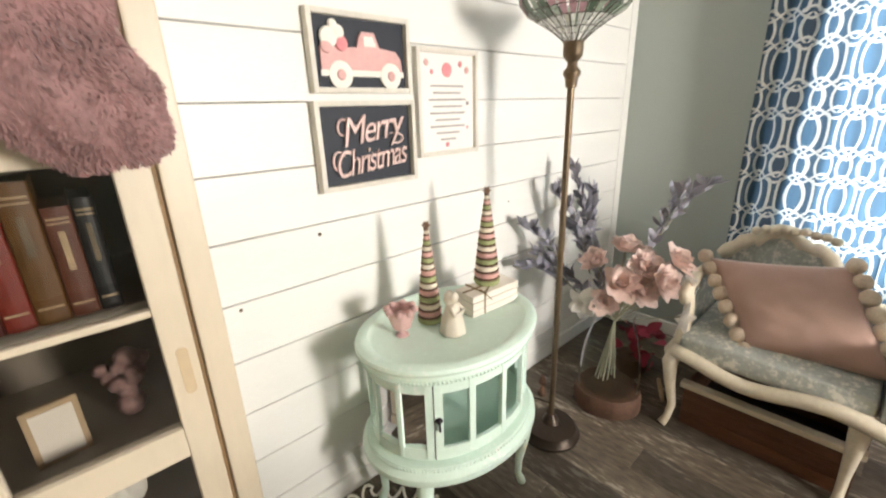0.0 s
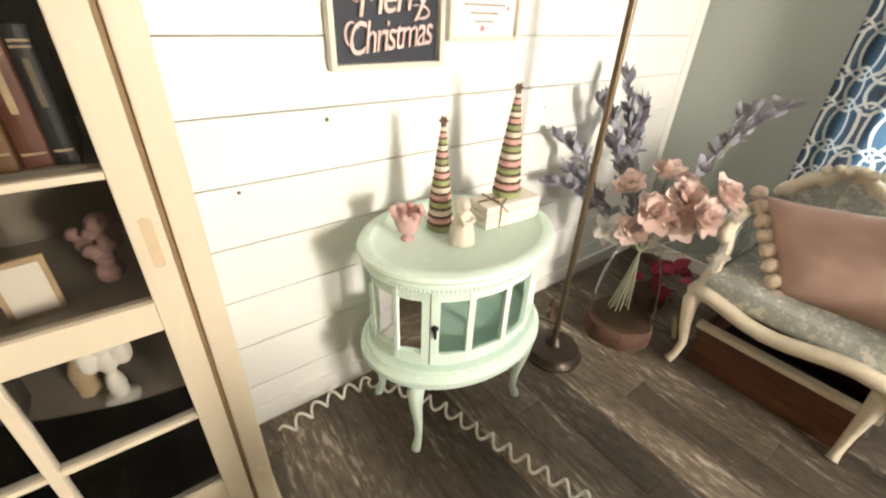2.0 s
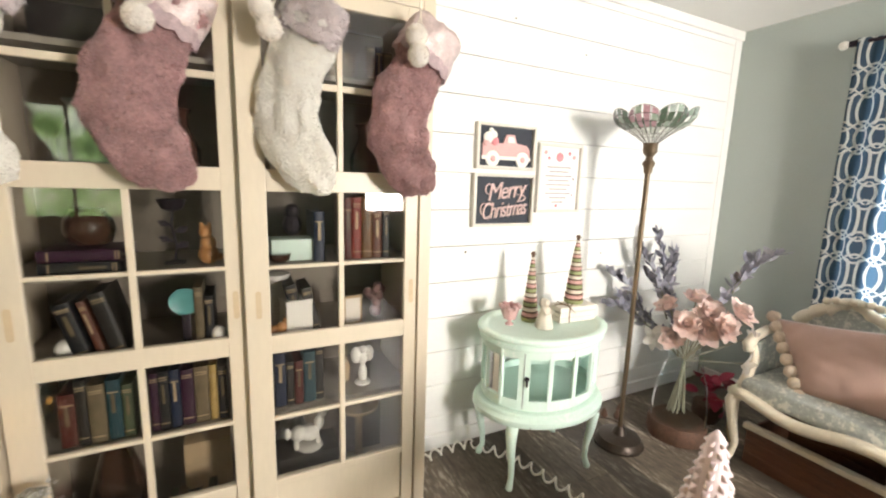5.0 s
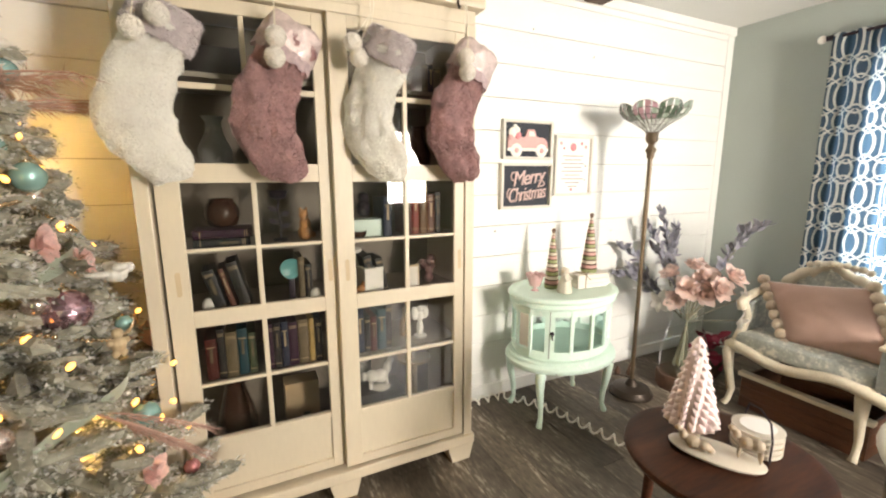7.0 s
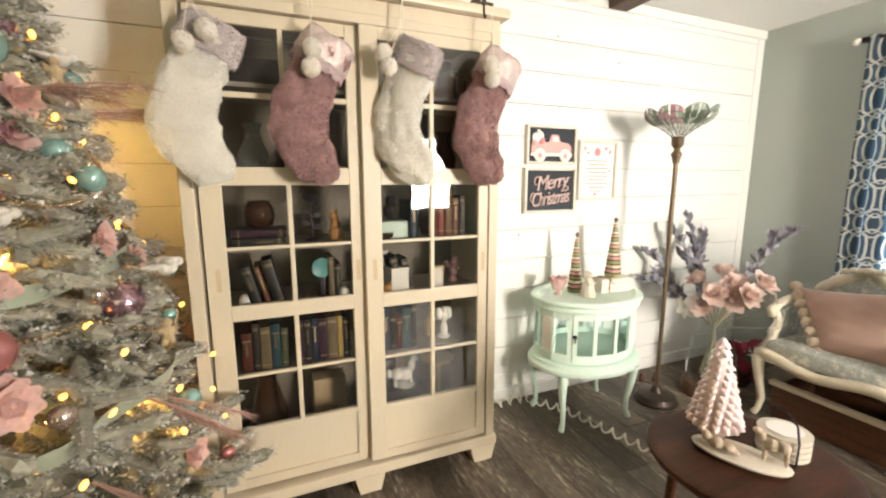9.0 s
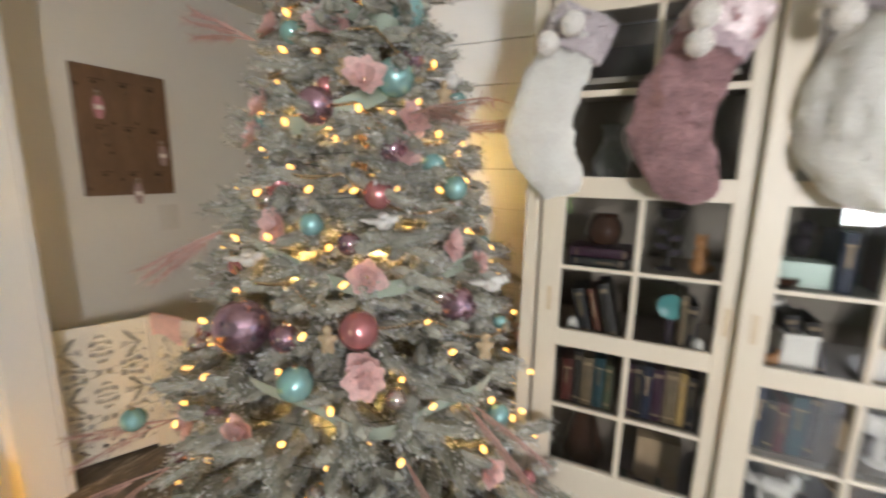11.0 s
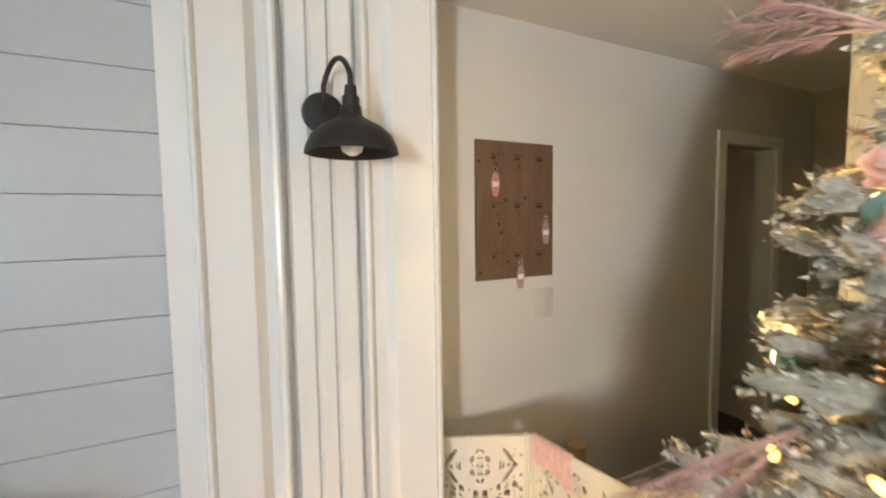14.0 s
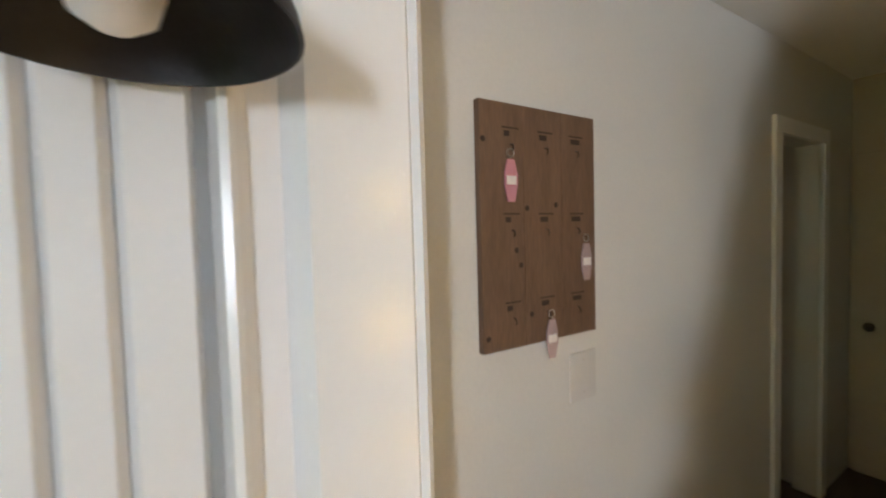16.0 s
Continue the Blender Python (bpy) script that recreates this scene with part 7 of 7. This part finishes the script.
FAIRY = mesh_of("fairy_bulb", ball((0, 0, 0), 0.0065, 6, 1.4), 180)
FAIRY.materials.append(M["bulb_hot"])
lantern((-2.80, -0.775, 0), 0.27, 0.455, 0.55, 8, "tall brown wooden lantern filled with glowing fairy lights")
lantern((-2.715, -0.345, 0), 0.22, 0.325, 0.415, -6, "small brown wooden lantern filled with glowing fairy lights")
sp = thing("pine_pot", "low dark pot of pine between the lanterns", "plant pot", (-2.70, -0.56, 0))
part("pot", lathe([(0.05, 0), (0.06, 0.2), (0.055, 0.24), (0.045, 0.24)], 16), M["lantern"], sp)
r = random.Random(2)
part("sprig", blades(np.array([[r.uniform(-.05, .05), r.uniform(-.05, .05), 0.25] for _ in range(300)]), np.array([[r.uniform(-1, 1), r.uniform(-1, 1), r.uniform(0, 1)] for _ in range(300)]), 0.07, 0.008, np.random.default_rng(6), 0.2), M["greens"], sp)

# ---- console and television ----
con = thing("console_cabinet", "grey-teal painted console cabinet against the shiplap", "cabinet", (-2.76, -1.75, 0))
part("body", box(-0.18, 0.18, -0.70, 0.70, 0.06, 0.90, 0.006), M["console"], con)
part("top", box(-0.20, 0.21, -0.72, 0.72, 0.901, 0.94, 0.008), M["console"], con, "dusty blue-grey top")
for k in range(3):
    part("door", box(0.181, 0.20, -0.69 + 0.462 * k, -0.235 + 0.462 * k, 0.10, 0.88, 0.004), M["console"], con)
for sx in (-0.16, 0.16):
    for sy in (-0.66, 0.66):
        part("leg", box(sx - 0.02, sx + 0.02, sy - 0.02, sy + 0.02, 0, 0.0595, 0.002), M["console"], con)
tv = thing("television", "black flat television on the console", "television", (-2.77, -1.70, 0.941))
part("foot", box(-0.09, 0.09, -0.25, 0.25, 0, 0.012, 0.003), M["tv"], tv)
part("column", box(-0.015, 0.015, -0.05, 0.05, 0.0125, 0.08), M["tv"], tv, smooth=None)
part("screen_case", box(-0.025, 0.02, -0.56, 0.58, 0.08, 0.72, 0.006), M["tv"], tv)
part("display", box(0.0205, 0.0215, -0.55, 0.57, 0.092, 0.71), M["tv"], tv, smooth=None)
solo("tv_cable", tube([(-2.83, -1.12, 0.945), (-2.82, -1.10, 1.0), (-2.84, -1.085, 1.02), (-2.86, -1.07, 0.98), (-2.87, -1.06, 0.946)], 0.004, 6), M["tv"], "thin black cable behind the television", "cable", smooth=180)

# ---- fretwork screen round the tree ----
def fret_panel(t, p0, p1, h, z0=0.02):
    a, b = Vector((*p0, 0)), Vector((*p1, 0))
    w = (b - a).length
    nx, nz = max(20, int(w / 0.0062)), int(h / 0.0062)
    cw, chh = w / nx, h / nz
    solid = []
    for i in range(nx):
        for j in range(nz):
            u, v = (i + 0.5) / nx * 2 - 1, (j + 0.5) * chh
            um, x = abs(u), abs(u) * w / 2
            keep = um > 0.90 or v < 0.05 or v > h - 0.05
            y = abs((v + 0.02) % 0.24 - 0.12)
            lace = math.cos(6.283 * x / 0.075) * math.cos(6.283 * y / 0.085) + 0.75 * math.cos(6.283 * (x * 1.3 + y * 0.9) / 0.062) + 0.45 * math.cos(6.283 * (x - 1.7 * y) / 0.09)
            hole = lace > 0.62 or lace < -1.25
            band = abs(x - w * 0.23) < 0.006 or abs(x) < 0.003
            solid.append((i, j, keep or band or not hole))
    bm = bmesh.new()
    vs = {}
    d = (b - a).normalized()
    nrm = Vector((-d.y, d.x, 0)) * 0.006

    def vert(i, j, s):
        k = (i, j, s)
        if k not in vs:
            p = a + d * cw * i + nrm * s
            vs[k] = bm.verts.new((p.x, p.y, z0 + j * chh))
        return vs[k]

    on = {(i, j) for i, j, k in solid if k}
    for i, j in on:
        bm.faces.new([vert(i, j, 1), vert(i + 1, j, 1), vert(i + 1, j + 1, 1), vert(i, j + 1, 1)])
        bm.faces.new([vert(i, j, -1), vert(i, j + 1, -1), vert(i + 1, j + 1, -1), vert(i + 1, j, -1)])
        for di, dj, c, e in ((-1, 0, (i, j), (i, j + 1)), (1, 0, (i + 1, j + 1), (i + 1, j)), (0, -1, (i + 1, j), (i, j)), (0, 1, (i, j + 1), (i + 1, j + 1))):
            if (i + di, j + dj) not in on:
                bm.faces.new([vert(*c, 1), vert(*e, 1), vert(*e, -1), vert(*c, -1)])
    part("fret_panel", bm, M["screen"], t, smooth=None)
    for q in (a, b):
        part("post", box(q.x - 0.012, q.x + 0.012, q.y - 0.012, q.y + 0.012, 0, z0 + h + 0.006, 0.003), M["screen"], t)


scr = thing("folding_screen", "low ivory folding screen with cut-out scroll fretwork", "folding screen", (0, 0, 0))
fret_panel(scr, (-3.10, 0.20), (-2.935, 0.545), 0.70)
fret_panel(scr, (-2.915, 0.56), (-2.50, 0.63), 0.70)
fret_panel(scr, (-2.48, 0.65), (-2.30, 1.03), 0.70)
rings = []
for i in range(14):
    f = i / 13
    p = Vector((-2.905, 0.545, 0.745)).lerp(Vector((-2.72, 0.575, 0.735)), f)
    rings.append([p + Vector((0.035, -0.02, -0.11 + 0.02 * math.sin(f * 5))), p + Vector((0.016, -0.016, -0.05)), p + Vector((0.006, -0.004, -0.004)), p + Vector((0, 0.014, 0.0)), p + Vector((-0.01, 0.026, -0.08))])
cl = solo("draped_cloth", loft(rings, False, loop=False), M["petal_pink"], "dusty pink cloth draped over the screen", "cloth", smooth=180)
